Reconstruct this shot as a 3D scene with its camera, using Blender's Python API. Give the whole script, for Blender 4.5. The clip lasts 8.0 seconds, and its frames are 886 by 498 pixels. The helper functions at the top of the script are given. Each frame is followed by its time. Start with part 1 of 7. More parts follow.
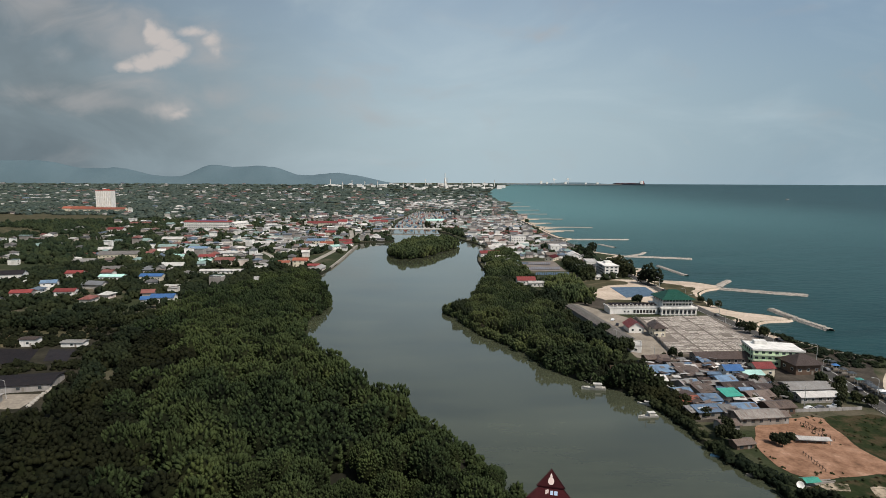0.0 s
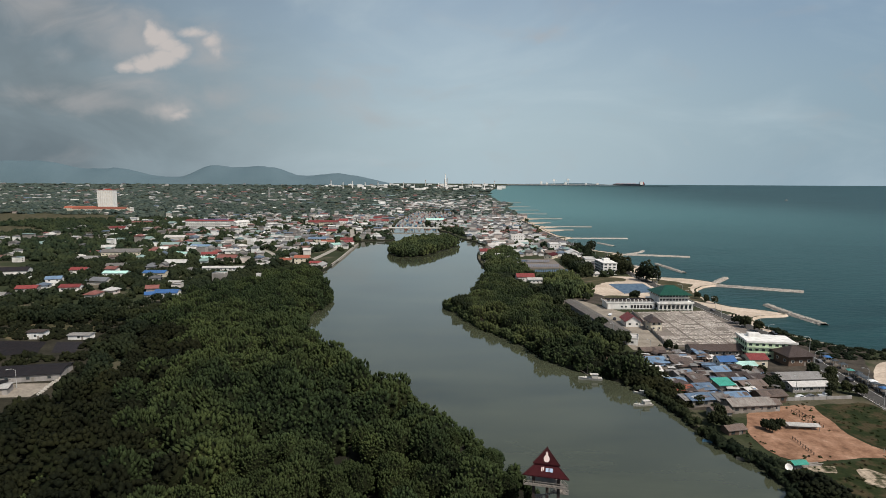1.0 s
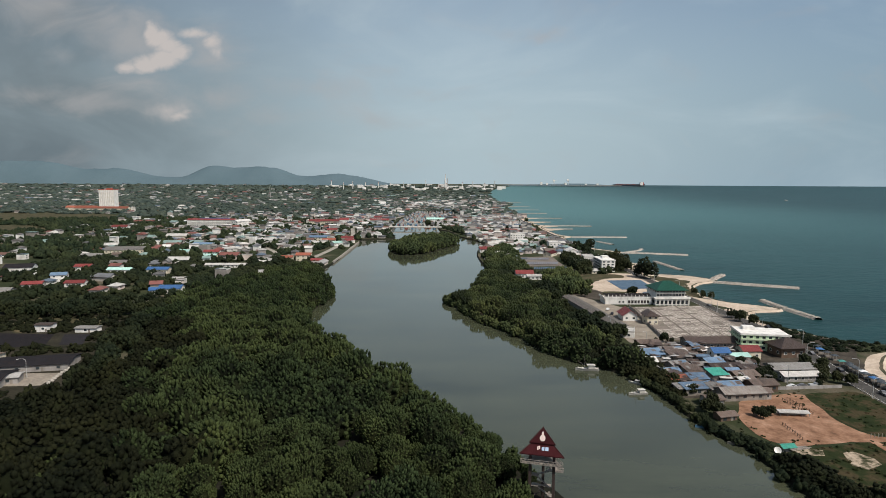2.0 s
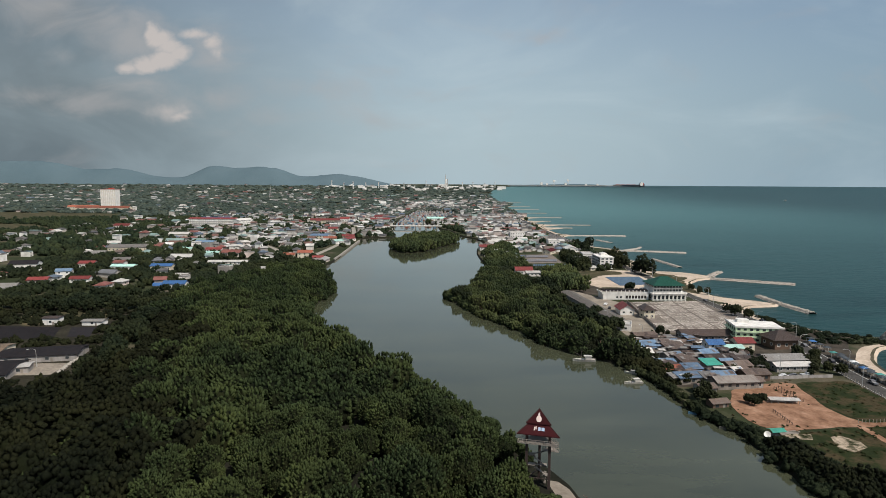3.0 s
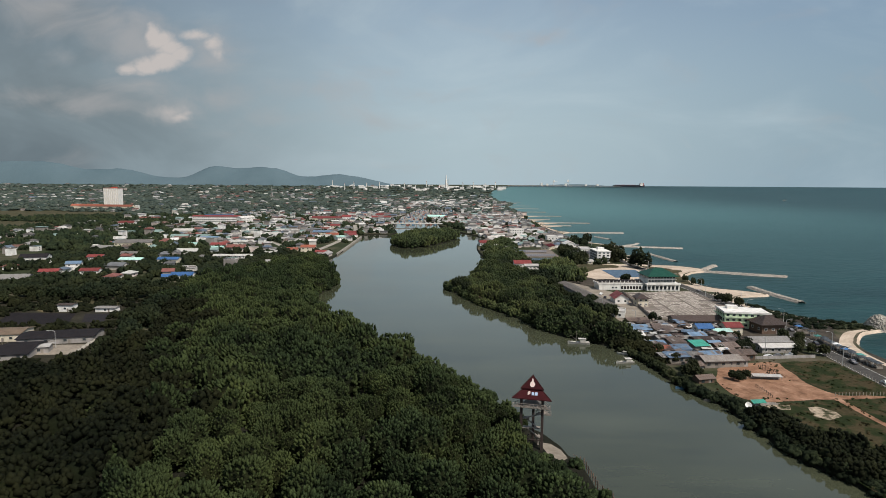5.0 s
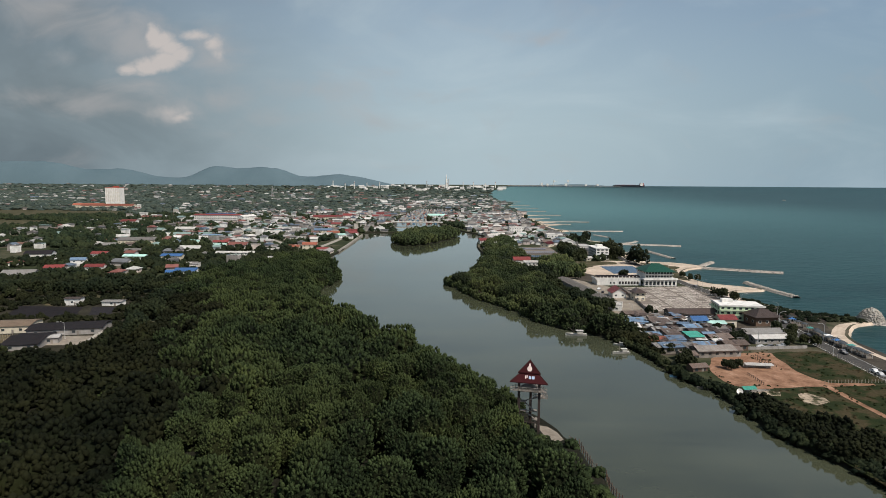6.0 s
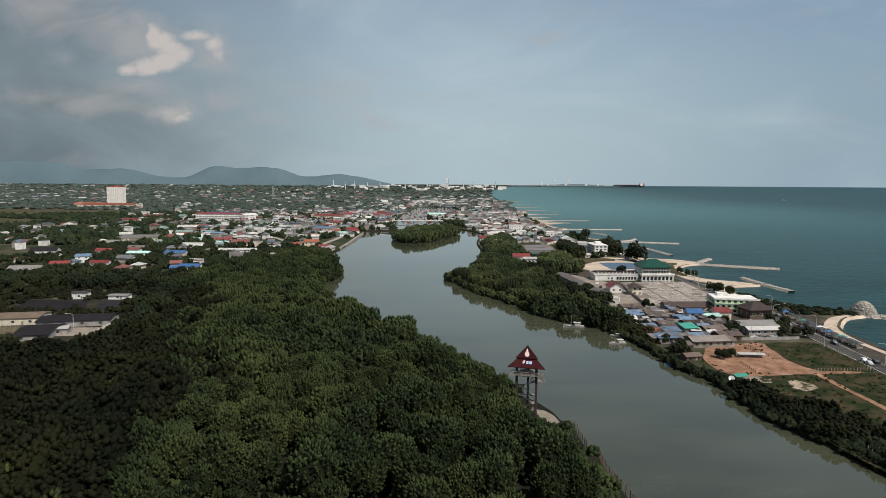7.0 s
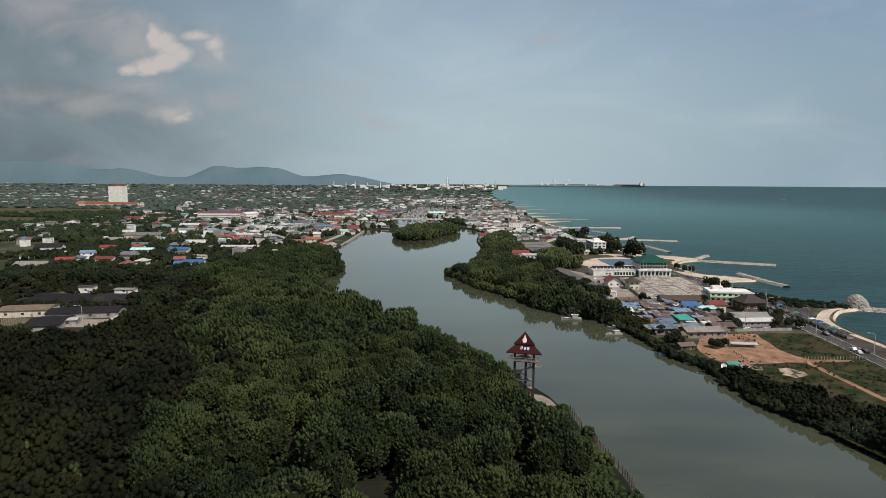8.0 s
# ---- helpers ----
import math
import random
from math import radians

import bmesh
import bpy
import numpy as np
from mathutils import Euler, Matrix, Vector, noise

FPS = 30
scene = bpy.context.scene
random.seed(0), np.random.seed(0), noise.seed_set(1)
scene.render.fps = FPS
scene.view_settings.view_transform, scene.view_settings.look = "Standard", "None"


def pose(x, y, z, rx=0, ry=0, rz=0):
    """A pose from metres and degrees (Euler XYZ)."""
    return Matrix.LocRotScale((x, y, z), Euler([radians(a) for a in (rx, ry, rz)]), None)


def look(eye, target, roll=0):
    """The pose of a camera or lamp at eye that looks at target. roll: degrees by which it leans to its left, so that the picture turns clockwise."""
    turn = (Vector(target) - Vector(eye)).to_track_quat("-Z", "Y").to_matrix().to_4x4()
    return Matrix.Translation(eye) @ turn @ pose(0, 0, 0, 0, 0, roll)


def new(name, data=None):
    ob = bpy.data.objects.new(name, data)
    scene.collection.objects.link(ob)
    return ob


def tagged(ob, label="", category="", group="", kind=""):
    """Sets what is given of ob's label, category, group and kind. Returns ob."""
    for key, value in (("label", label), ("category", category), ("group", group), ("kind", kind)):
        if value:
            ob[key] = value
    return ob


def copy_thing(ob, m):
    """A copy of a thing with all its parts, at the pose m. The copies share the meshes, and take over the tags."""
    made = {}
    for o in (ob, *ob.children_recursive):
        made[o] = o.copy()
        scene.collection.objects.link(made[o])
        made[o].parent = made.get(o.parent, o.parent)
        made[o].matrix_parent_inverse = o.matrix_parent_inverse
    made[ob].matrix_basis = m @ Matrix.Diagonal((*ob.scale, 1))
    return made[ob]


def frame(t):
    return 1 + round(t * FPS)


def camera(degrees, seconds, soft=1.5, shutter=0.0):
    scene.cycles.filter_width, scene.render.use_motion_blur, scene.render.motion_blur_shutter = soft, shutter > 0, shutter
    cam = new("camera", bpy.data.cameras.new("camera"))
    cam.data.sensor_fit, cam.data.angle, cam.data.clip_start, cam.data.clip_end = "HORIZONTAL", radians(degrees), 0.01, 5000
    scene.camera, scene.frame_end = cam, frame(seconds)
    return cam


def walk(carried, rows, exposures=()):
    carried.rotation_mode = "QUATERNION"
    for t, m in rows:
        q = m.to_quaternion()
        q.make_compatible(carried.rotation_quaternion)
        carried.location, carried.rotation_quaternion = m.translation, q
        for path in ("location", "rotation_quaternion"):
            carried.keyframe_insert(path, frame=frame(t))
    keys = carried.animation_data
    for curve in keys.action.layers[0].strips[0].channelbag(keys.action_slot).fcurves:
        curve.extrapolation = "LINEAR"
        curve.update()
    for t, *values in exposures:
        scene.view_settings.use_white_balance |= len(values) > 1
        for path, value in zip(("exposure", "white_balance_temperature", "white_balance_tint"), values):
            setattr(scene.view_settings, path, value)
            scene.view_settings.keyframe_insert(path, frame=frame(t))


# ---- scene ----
# Camera: a drone that backs away over a river mouth while it sinks.
cam = camera(73.53, 8.0, 0.75)
walk(cam, [
    (0.0, look((-0.429, 0.008, 94.889), (-2.092, 99.334, 83.416), 0.259)),
    (1.0, look((-0.274, -6.616, 92.079), (-1.966, 92.726, 80.750), 0.293)),
    (2.0, look((-0.129, -13.293, 89.283), (-1.853, 86.062, 78.082), 0.321)),
    (3.0, look((0.006, -20.025, 86.503), (-1.752, 79.343, 75.411), 0.344)),
    (4.0, look((0.132, -26.809, 83.739), (-1.662, 72.568, 72.738), 0.361)),
    (5.0, look((0.248, -33.647, 80.989), (-1.584, 65.737, 70.061), 0.372)),
    (6.0, look((0.354, -40.539, 78.256), (-1.518, 58.850, 67.381), 0.377)),
    (7.0, look((0.450, -47.484, 75.537), (-1.464, 51.908, 64.699), 0.376)),
    (8.0, look((0.536, -54.483, 72.835), (-1.421, 44.911, 62.014), 0.370)),
])

# ---- world, sun ----
SUN_EL, SUN_AZ = 52.0, 134.0  # degrees; azimuth clockwise from +y

world = bpy.data.worlds.new("sky")
scene.world = world
world.use_nodes = True
wn, wl = world.node_tree.nodes, world.node_tree.links
wn.clear()


def wnode(kind, **values):
    n = wn.new(kind)
    for key, value in values.items():
        n.inputs[key].default_value = value
    return n


def wmath(op, a, b=0.0, c=0.0, clamp=False):
    n = wn.new("ShaderNodeMath")
    n.operation, n.use_clamp = op, clamp
    for i, v in enumerate((a, b, c)):
        if isinstance(v, (int, float)):
            n.inputs[i].default_value = v
        else:
            wl.new(v, n.inputs[i])
    return n.outputs[0]


def wstep(value, lo, hi, out_lo=0.0, out_hi=1.0):
    n = wn.new("ShaderNodeMapRange")
    n.interpolation_type = "SMOOTHSTEP"
    wl.new(value, n.inputs[0])
    for i, v in enumerate((lo, hi, out_lo, out_hi)):
        n.inputs[i + 1].default_value = v
    return n.outputs[0]


def wmix(fac, a, b):
    n = wn.new("ShaderNodeMix")
    n.data_type = "RGBA"
    wl.new(fac, n.inputs[0])
    for socket, v in ((n.inputs[6], a), (n.inputs[7], b)):
        if isinstance(v, tuple):
            socket.default_value = (*v, 1)
        else:
            wl.new(v, socket)
    return n.outputs[2]


sky = wn.new("ShaderNodeTexSky")
sky.sky_type, sky.sun_disc = "NISHITA", False
sky.sun_elevation, sky.sun_rotation = radians(SUN_EL), radians(SUN_AZ)
sky.air_density, sky.dust_density, sky.ozone_density = 1.0, 2.2, 1.6
coord = wn.new("ShaderNodeTexCoord")
sep = wn.new("ShaderNodeSeparateXYZ")
wl.new(coord.outputs["Generated"], sep.inputs[0])
dx, dy, dz = sep.outputs
ahead = wmath("MAXIMUM", dy, 0.08)
su, sv = wmath("DIVIDE", dx, ahead), wmath("DIVIDE", dz, ahead)
flat = wn.new("ShaderNodeCombineXYZ")
wl.new(su, flat.inputs[0]), wl.new(sv, flat.inputs[1])


def wnoise(scale, detail, sx=1.0, sy=1.0, ox=0.0):
    m = wn.new("ShaderNodeMapping")
    m.inputs["Scale"].default_value, m.inputs["Location"].default_value = (sx, sy, 1), (ox, 0, 0)
    wl.new(flat.outputs[0], m.inputs[0])
    n = wn.new("ShaderNodeTexNoise")
    n.inputs["Scale"].default_value, n.inputs["Detail"].default_value, n.inputs["Roughness"].default_value = scale, detail, 0.55
    n.inputs["Distortion"].default_value = 0.6
    wl.new(m.outputs[0], n.inputs["Vector"])
    return n.outputs[0]


swirl = [wmath("MULTIPLY", wmath("SUBTRACT", wnoise(k, 7, 1.0, 1.3, o), 0.5), 0.05) for k, o in ((15.0, 2.3), (13.0, 7.7))]
wu, wv = wmath("ADD", su, swirl[0]), wmath("ADD", sv, wmath("MULTIPLY", swirl[1], 0.7))


def wblob(cu, cv, ru, rv):
    """1 at the middle of an ellipse of the sky, 0 at its rim and outside."""
    a, b = wmath("DIVIDE", wmath("SUBTRACT", wu, cu), ru), wmath("DIVIDE", wmath("SUBTRACT", wv, cv), rv)
    return wmath("SUBTRACT", 1.0, wmath("SQRT", wmath("ADD", wmath("MULTIPLY", a, a), wmath("MULTIPLY", b, b))), clamp=True)


SKY = 0.105
blue = wn.new("ShaderNodeVectorMath")
blue.operation = "SCALE"
wl.new(sky.outputs[0], blue.inputs[0])
blue.inputs[3].default_value = SKY
# haze towards the horizon, whiter over the land than over the open sea
haze = wmix(wstep(su, 0.05, 0.80), (0.42, 0.53, 0.585), (0.27, 0.38, 0.46))
colour = wmix(wstep(sv, 0.48, 0.0, 0.22, 0.94), blue.outputs[0], haze)
# thin high veil that clears overhead, then the grey cloud deck that thickens on one side
veil = wnoise(2.2, 6, 1.0, 3.0)
low = wmath("MULTIPLY", wstep(dz, 0.65, 0.30), wstep(su, 0.90, 0.25, 0.35, 1.0))
colour = wmix(wmath("MULTIPLY", wmath("MULTIPLY", wstep(veil, 0.42, 0.72), 0.55), low), colour, (0.50, 0.60, 0.65))
deck = wmath("MULTIPLY", wstep(su, 0.02, -0.70), wstep(wnoise(2.6, 5, 1.0, 2.0, 3.1), 0.22, 0.66, 0.66, 1.0))
deck = wmath("MULTIPLY", deck, wstep(dy, 0.0, 0.3, 0.4, 1.0))
deck_tone = wmix(wstep(sv, 0.04, 0.17), (0.088, 0.118, 0.138), (0.145, 0.180, 0.200))
colour = wmix(wmath("MULTIPLY", deck, 0.88), colour, deck_tone)
# soft grey-pink cloud bodies
billow = wnoise(17.0, 7, 1.0, 1.25, 1.7)
mist = wblob(-0.53, 0.225, 0.12, 0.07)
for cu, cv, ru, rv, much in ((-0.66, 0.285, 0.20, 0.040, 0.75), (-0.545, 0.237, 0.085, 0.050, 0.95), (-0.405, 0.205, 0.060, 0.055, 0.75), (-0.655, 0.203, 0.040, 0.016, 0.6), (-0.69, 0.143, 0.13, 0.022, 0.65), (-0.58, 0.127, 0.14, 0.024, 0.85), (-0.48, 0.117, 0.085, 0.022, 0.95), (-0.40, 0.140, 0.075, 0.026, 0.8), (-0.53, 0.160, 0.10, 0.022, 0.6), (-0.30, 0.105, 0.16, 0.022, 0.45), (-0.227, 0.156, 0.11, 0.022, 0.5), (-0.02, 0.100, 0.34, 0.024, 0.28), (-0.105, 0.182, 0.07, 0.013, 0.45), (-0.05, 0.150, 0.09, 0.014, 0.45), (0.130, 0.238, 0.055, 0.012, 0.6)):
    mist = wmath("MAXIMUM", mist, wmath("MULTIPLY", wblob(cu, cv, ru * 1.35, rv * 1.6), much))
mist = wmath("ADD", mist, wmath("MULTIPLY", wmath("SUBTRACT", wnoise(7.0, 8, 1.0, 1.9, 5.2), 0.5), 1.75))
colour = wmix(wmath("MULTIPLY", wstep(mist, 0.05, 1.0), 0.62), colour, (0.42, 0.41, 0.41))
# sunlit cumulus heads
heads = wblob(-0.500, 0.243, 0.024, 0.020)
for cu, cv, ru, rv, much in ((-0.487, 0.232, 0.030, 0.024, 1.0), (-0.472, 0.218, 0.034, 0.023, 1.0), (-0.455, 0.208, 0.034, 0.020, 1.0), (-0.478, 0.198, 0.042, 0.020, 1.0), (-0.508, 0.189, 0.040, 0.019, 1.0), (-0.540, 0.187, 0.034, 0.013, 0.85), (-0.428, 0.240, 0.034, 0.013, 0.72), (-0.402, 0.228, 0.026, 0.018, 0.70), (-0.393, 0.213, 0.018, 0.020, 0.5), (-0.49, 0.117, 0.085, 0.020, 0.36), (-0.458, 0.110, 0.034, 0.011, 0.5)):
    heads = wmath("MAXIMUM", heads, wmath("MULTIPLY", wblob(cu, cv, ru, rv), much))
heads = wmath("ADD", heads, wmath("MULTIPLY", wmath("SUBTRACT", billow, 0.5), 0.62))
colour = wmix(wmath("MULTIPLY", wstep(heads, 0.06, 0.66), 0.80), colour, (0.60, 0.545, 0.515))
back = wn.new("ShaderNodeBackground")
wl.new(colour, back.inputs[0])
out = wn.new("ShaderNodeOutputWorld")
wl.new(back.outputs[0], out.inputs[0])

sun_way = Vector((math.sin(radians(SUN_AZ)) * math.cos(radians(SUN_EL)), math.cos(radians(SUN_AZ)) * math.cos(radians(SUN_EL)), math.sin(radians(SUN_EL))))
sun = new("sun", bpy.data.lights.new("sun", "SUN"))
sun.data.energy, sun.data.angle, sun.data.color = 4.4, radians(0.6), (1.0, 0.93, 0.84)
sun.matrix_world = look(sun_way * 900, (0, 0, 0))


# ---- materials ----
class Mat:
    """A small builder round one Principled node tree."""

    def __init__(self, name, rough=0.8, metal=0.0, spec=0.3):
        self.mat = bpy.data.materials.new(name)
        self.mat.use_nodes = True
        self.t = self.mat.node_tree
        self.p = self.t.nodes["Principled BSDF"]
        self.p.inputs["Roughness"].default_value, self.p.inputs["Metallic"].default_value = rough, metal
        self.p.inputs["Specular IOR Level"].default_value = spec

    def node(self, kind, **values):
        n = self.t.nodes.new(kind)
        for key, v in values.items():
            n.inputs[key].default_value = v
        return n

    def link(self, a, b):
        self.t.links.new(a, b)

    def noise(self, scale, detail=4.0, space="Object", stretch=(1, 1, 1), rough=0.55):
        c, m = self.node("ShaderNodeTexCoord"), self.node("ShaderNodeMapping")
        if space == "World":
            self.link(self.node("ShaderNodeNewGeometry").outputs["Position"], m.inputs[0])
        else:
            self.link(c.outputs[space], m.inputs[0])
        m.inputs["Scale"].default_value = stretch
        n = self.node("ShaderNodeTexNoise", Scale=scale, Detail=detail, Roughness=rough)
        self.link(m.outputs[0], n.inputs["Vector"])
        return n.outputs["Fac"]

    def ramp(self, fac, stops, hard=False):
        r = self.node("ShaderNodeValToRGB")
        r.color_ramp.interpolation = "CONSTANT" if hard else "LINEAR"
        e = r.color_ramp.elements
        while len(e) < len(stops):
            e.new(0.5)
        for el, (pos, col) in zip(e, stops):
            el.position, el.color = pos, (*col, 1)
        self.link(fac, r.inputs[0])
        return r.outputs[0]

    def mix(self, fac, a, b, mode="MIX"):
        n = self.node("ShaderNodeMix")
        n.data_type, n.blend_type = "RGBA", mode
        for socket, v in ((n.inputs[0], fac), (n.inputs[6], a), (n.inputs[7], b)):
            if isinstance(v, tuple):
                socket.default_value = (*v, 1)
            elif isinstance(v, (int, float)):
                socket.default_value = v
            else:
                self.link(v, socket)
        return n.outputs[2]

    def bump(self, height, strength, distance):
        b = self.node("ShaderNodeBump", Strength=strength, Distance=distance)
        self.link(height, b.inputs["Height"])
        self.link(b.outputs[0], self.p.inputs["Normal"])

    def colour(self, c):
        if isinstance(c, tuple):
            self.p.inputs["Base Color"].default_value = (*c, 1)
        else:
            self.link(c, self.p.inputs["Base Color"])
        return self.mat


def dim(c, k):
    return tuple(x * k for x in c)


def painted(name, c, rough=0.7, dirt=0.35):
    """Painted render or plaster: grain, faint streaks and grime."""
    m = Mat(name, rough)
    grime = m.noise(0.35, 6, "World", (1, 1, 0.35))
    fine = m.noise(3.0, 4, "World")
    col = m.ramp(grime, [(0.25, dim(c, 1 - dirt)), (0.6, c)])
    col = m.mix(0.12, col, m.ramp(fine, [(0.3, dim(c, 0.5)), (0.7, dim(c, 1.1))]))
    m.bump(fine, 0.2, 0.02)
    return m.colour(col)


def sheet_roof(name, c, rust=0.25, rough=0.5, metal=0.0):
    """Corrugated sheet: ribs as relief, fading and rust in patches and streaks, each roof a shade of its own."""
    m = Mat(name, rough, metal)
    big, spot = m.noise(0.30, 6, "World"), m.noise(1.3, 5, "World", rough=0.7)
    streak = m.noise(1.1, 5, "Object", (3, 0.3, 1), 0.65)
    info = m.node("ShaderNodeObjectInfo")
    col = m.ramp(big, [(0.3, dim(c, 0.50)), (0.52, c), (0.75, dim(c, 1.35))])
    col = m.mix(0.55, col, m.mix(info.outputs["Random"], dim(c, 0.45), dim(c, 1.45)))
    col = m.mix(m.ramp(streak, [(0.46, (0, 0, 0)), (0.72, (rust, rust, rust))]), col, (0.13, 0.072, 0.045))
    col = m.mix(m.ramp(spot, [(0.56, (0, 0, 0)), (0.70, (0.55 * rust + 0.1,) * 3)]), col, (0.045, 0.038, 0.032))
    c2 = m.node("ShaderNodeTexCoord")
    w = m.node("ShaderNodeTexWave", Scale=2.2, Distortion=0.3)
    m.link(c2.outputs["Object"], w.inputs["Vector"])
    m.bump(w.outputs["Fac"], 0.5, 0.05)
    return m.colour(col)


def mixed_roofs(name, palette):
    """One tone of the palette for each object, or for each island of a joined mesh."""
    m = Mat(name, 0.65)
    info, geo = m.node("ShaderNodeObjectInfo"), m.node("ShaderNodeNewGeometry")
    add = m.node("ShaderNodeMath")
    add.operation = "ADD"
    m.link(info.outputs["Random"], add.inputs[0]), m.link(geo.outputs["Random Per Island"], add.inputs[1])
    fr = m.node("ShaderNodeMath")
    fr.operation = "FRACT"
    m.link(add.outputs[0], fr.inputs[0])
    col = m.ramp(fr.outputs[0], [(i / len(palette), c) for i, c in enumerate(palette)], True)
    big = m.noise(0.2, 6, "World")
    col = m.mix(1.0, col, m.ramp(big, [(0.25, (0.6, 0.58, 0.55)), (0.6, (1, 1, 1))]), "MULTIPLY")
    return m.colour(col)


def foliage(name, dark, light, fine=3.0):
    """Leaves: a tone for each tree and clump, patches over the wood, leaf grain as colour and relief."""
    m = Mat(name, 0.8, 0.0, 0.06)
    info, geo = m.node("ShaderNodeObjectInfo"), m.node("ShaderNodeNewGeometry")
    mid = tuple((a + b) / 2 for a, b in zip(dark, light))
    col = m.mix(info.outputs["Random"], mid, light)
    col = m.mix(m.ramp(geo.outputs["Random Per Island"], [(0.0, (0, 0, 0)), (0.5, (0.25, 0.25, 0.25)), (1.0, (0.9, 0.9, 0.9))]), col, dark)
    patch, tree, leafy = m.noise(0.022, 3, "World"), m.noise(0.085, 3, "World"), m.noise(fine, 5, "World", rough=0.72)
    col = m.mix(m.ramp(leafy, [(0.40, (0.75, 0.75, 0.75)), (0.58, (0, 0, 0))]), col, dark)
    col = m.mix(m.ramp(patch, [(0.42, (0, 0, 0)), (0.62, (0.5, 0.5, 0.5))]), col, (light[0] * 1.15, light[1] * 0.98, light[2] * 0.80))
    col = m.mix(1.0, col, m.ramp(tree, [(0.32, (0.62, 0.64, 0.66)), (0.5, (1, 1, 1)), (0.68, (1.35, 1.3, 1.2))]), "MULTIPLY")
    m.bump(leafy, 1.0, 0.9 / fine)
    return m.colour(col)


def earth(name, stops, scale=0.05, rough=0.95, fine=0.8):
    m = Mat(name, rough, 0, 0.1)
    a, b = m.noise(scale, 8, "World", rough=0.62), m.noise(fine, 5, "World")
    col = m.ramp(a, stops)
    col = m.mix(0.4, col, m.mix(1.0, col, m.ramp(b, [(0.3, (0.45, 0.45, 0.45)), (0.7, (1.3, 1.3, 1.3))]), "MULTIPLY"))
    m.bump(b, 0.5, 0.3)
    return m.colour(col)


def water(name, deep, shoal, rough, wave_scale, wave, stretch, spec=0.5, swell=0.6, ior=1.33, coast_tone=None):
    m = Mat(name, rough, 0.0, spec)
    m.p.inputs["IOR"].default_value = ior
    a = m.noise(0.006, 4, "World", (0.5, 1.0, 1))
    s, f = m.noise(wave_scale, 4, "World", stretch), m.noise(0.05, 3, "World", (0.6, 1, 1))
    h = m.mix(0.3, s, f)
    m.bump(h, wave, swell)
    col = m.ramp(a, [(0.3, deep), (0.72, shoal)])
    wind = m.noise(0.035, 6, "World", (0.30, 1.0, 1), 0.7)
    col = m.mix(1.0, col, m.ramp(wind, [(0.34, (0.72, 0.74, 0.76)), (0.5, (1, 1, 1)), (0.66, (1.22, 1.2, 1.18))]), "MULTIPLY")
    if coast_tone:  # a paler tone along the far coast
        pos = m.node("ShaderNodeSeparateXYZ")
        m.link(m.node("ShaderNodeNewGeometry").outputs["Position"], pos.inputs[0])
        facs = []
        for out_, lo, hi in ((pos.outputs[0], 1700.0, 180.0), (pos.outputs[1], 250.0, 2000.0)):
            r = m.node("ShaderNodeMapRange")
            r.interpolation_type = "SMOOTHSTEP"
            m.link(out_, r.inputs[0])
            r.inputs[1].default_value, r.inputs[2].default_value = lo, hi
            facs.append(r.outputs[0])
        both = m.node("ShaderNodeMath")
        both.operation = "MULTIPLY"
        m.link(facs[0], both.inputs[0]), m.link(facs[1], both.inputs[1])
        col = m.mix(both.outputs[0], col, coast_tone)
    return m.colour(col)


GROUND = earth("mixed_ground", [(0.28, (0.020, 0.028, 0.012)), (0.5, (0.035, 0.042, 0.020)), (0.62, (0.10, 0.085, 0.06)), (0.75, (0.05, 0.055, 0.03))], 0.02)
MUD = earth("mud", [(0.3, (0.010, 0.011, 0.007)), (0.7, (0.022, 0.021, 0.015))])
TRODDEN = earth("trodden_earth", [(0.3, (0.030, 0.026, 0.021)), (0.7, (0.085, 0.072, 0.058))], 0.12)
SAND = earth("sand", [(0.3, (0.36, 0.29, 0.225)), (0.7, (0.58, 0.48, 0.385))], 0.06)
SPARSE = earth("sand_among_grass", [(0.36, (0.020, 0.027, 0.009)), (0.46, (0.11, 0.095, 0.062)), (0.55, (0.34, 0.275, 0.205)), (0.7, (0.46, 0.375, 0.29))], 0.30)
RED_EARTH = earth("red_earth", [(0.30, (0.125, 0.068, 0.042)), (0.46, (0.23, 0.128, 0.080)), (0.60, (0.30, 0.175, 0.115)), (0.75, (0.40, 0.27, 0.19))], 0.16)
GRASS = earth("grass", [(0.3, (0.010, 0.017, 0.005)), (0.48, (0.020, 0.027, 0.009)), (0.60, (0.055, 0.042, 0.022)), (0.8, (0.022, 0.026, 0.011))], 0.16)
DARK_SOIL = earth("dark_soil", [(0.3, (0.014, 0.014, 0.009)), (0.7, (0.045, 0.040, 0.028))], 0.1)
DRY_GRASS = earth("dry_grass", [(0.3, (0.030, 0.034, 0.016)), (0.55, (0.070, 0.062, 0.035)), (0.75, (0.135, 0.11, 0.072))], 0.09)
CONCRETE = earth("concrete", [(0.3, (0.24, 0.22, 0.19)), (0.7, (0.36, 0.33, 0.29))], 0.08)
YARD = earth("yard_paving", [(0.3, (0.13, 0.11, 0.095)), (0.7, (0.22, 0.19, 0.165))], 0.06)
LANE = earth("worn_concrete", [(0.3, (0.18, 0.155, 0.125)), (0.7, (0.30, 0.262, 0.215))], 0.12)
PALE_ROCK = earth("pale_rock", [(0.3, (0.24, 0.22, 0.19)), (0.7, (0.46, 0.43, 0.38))], 0.3)
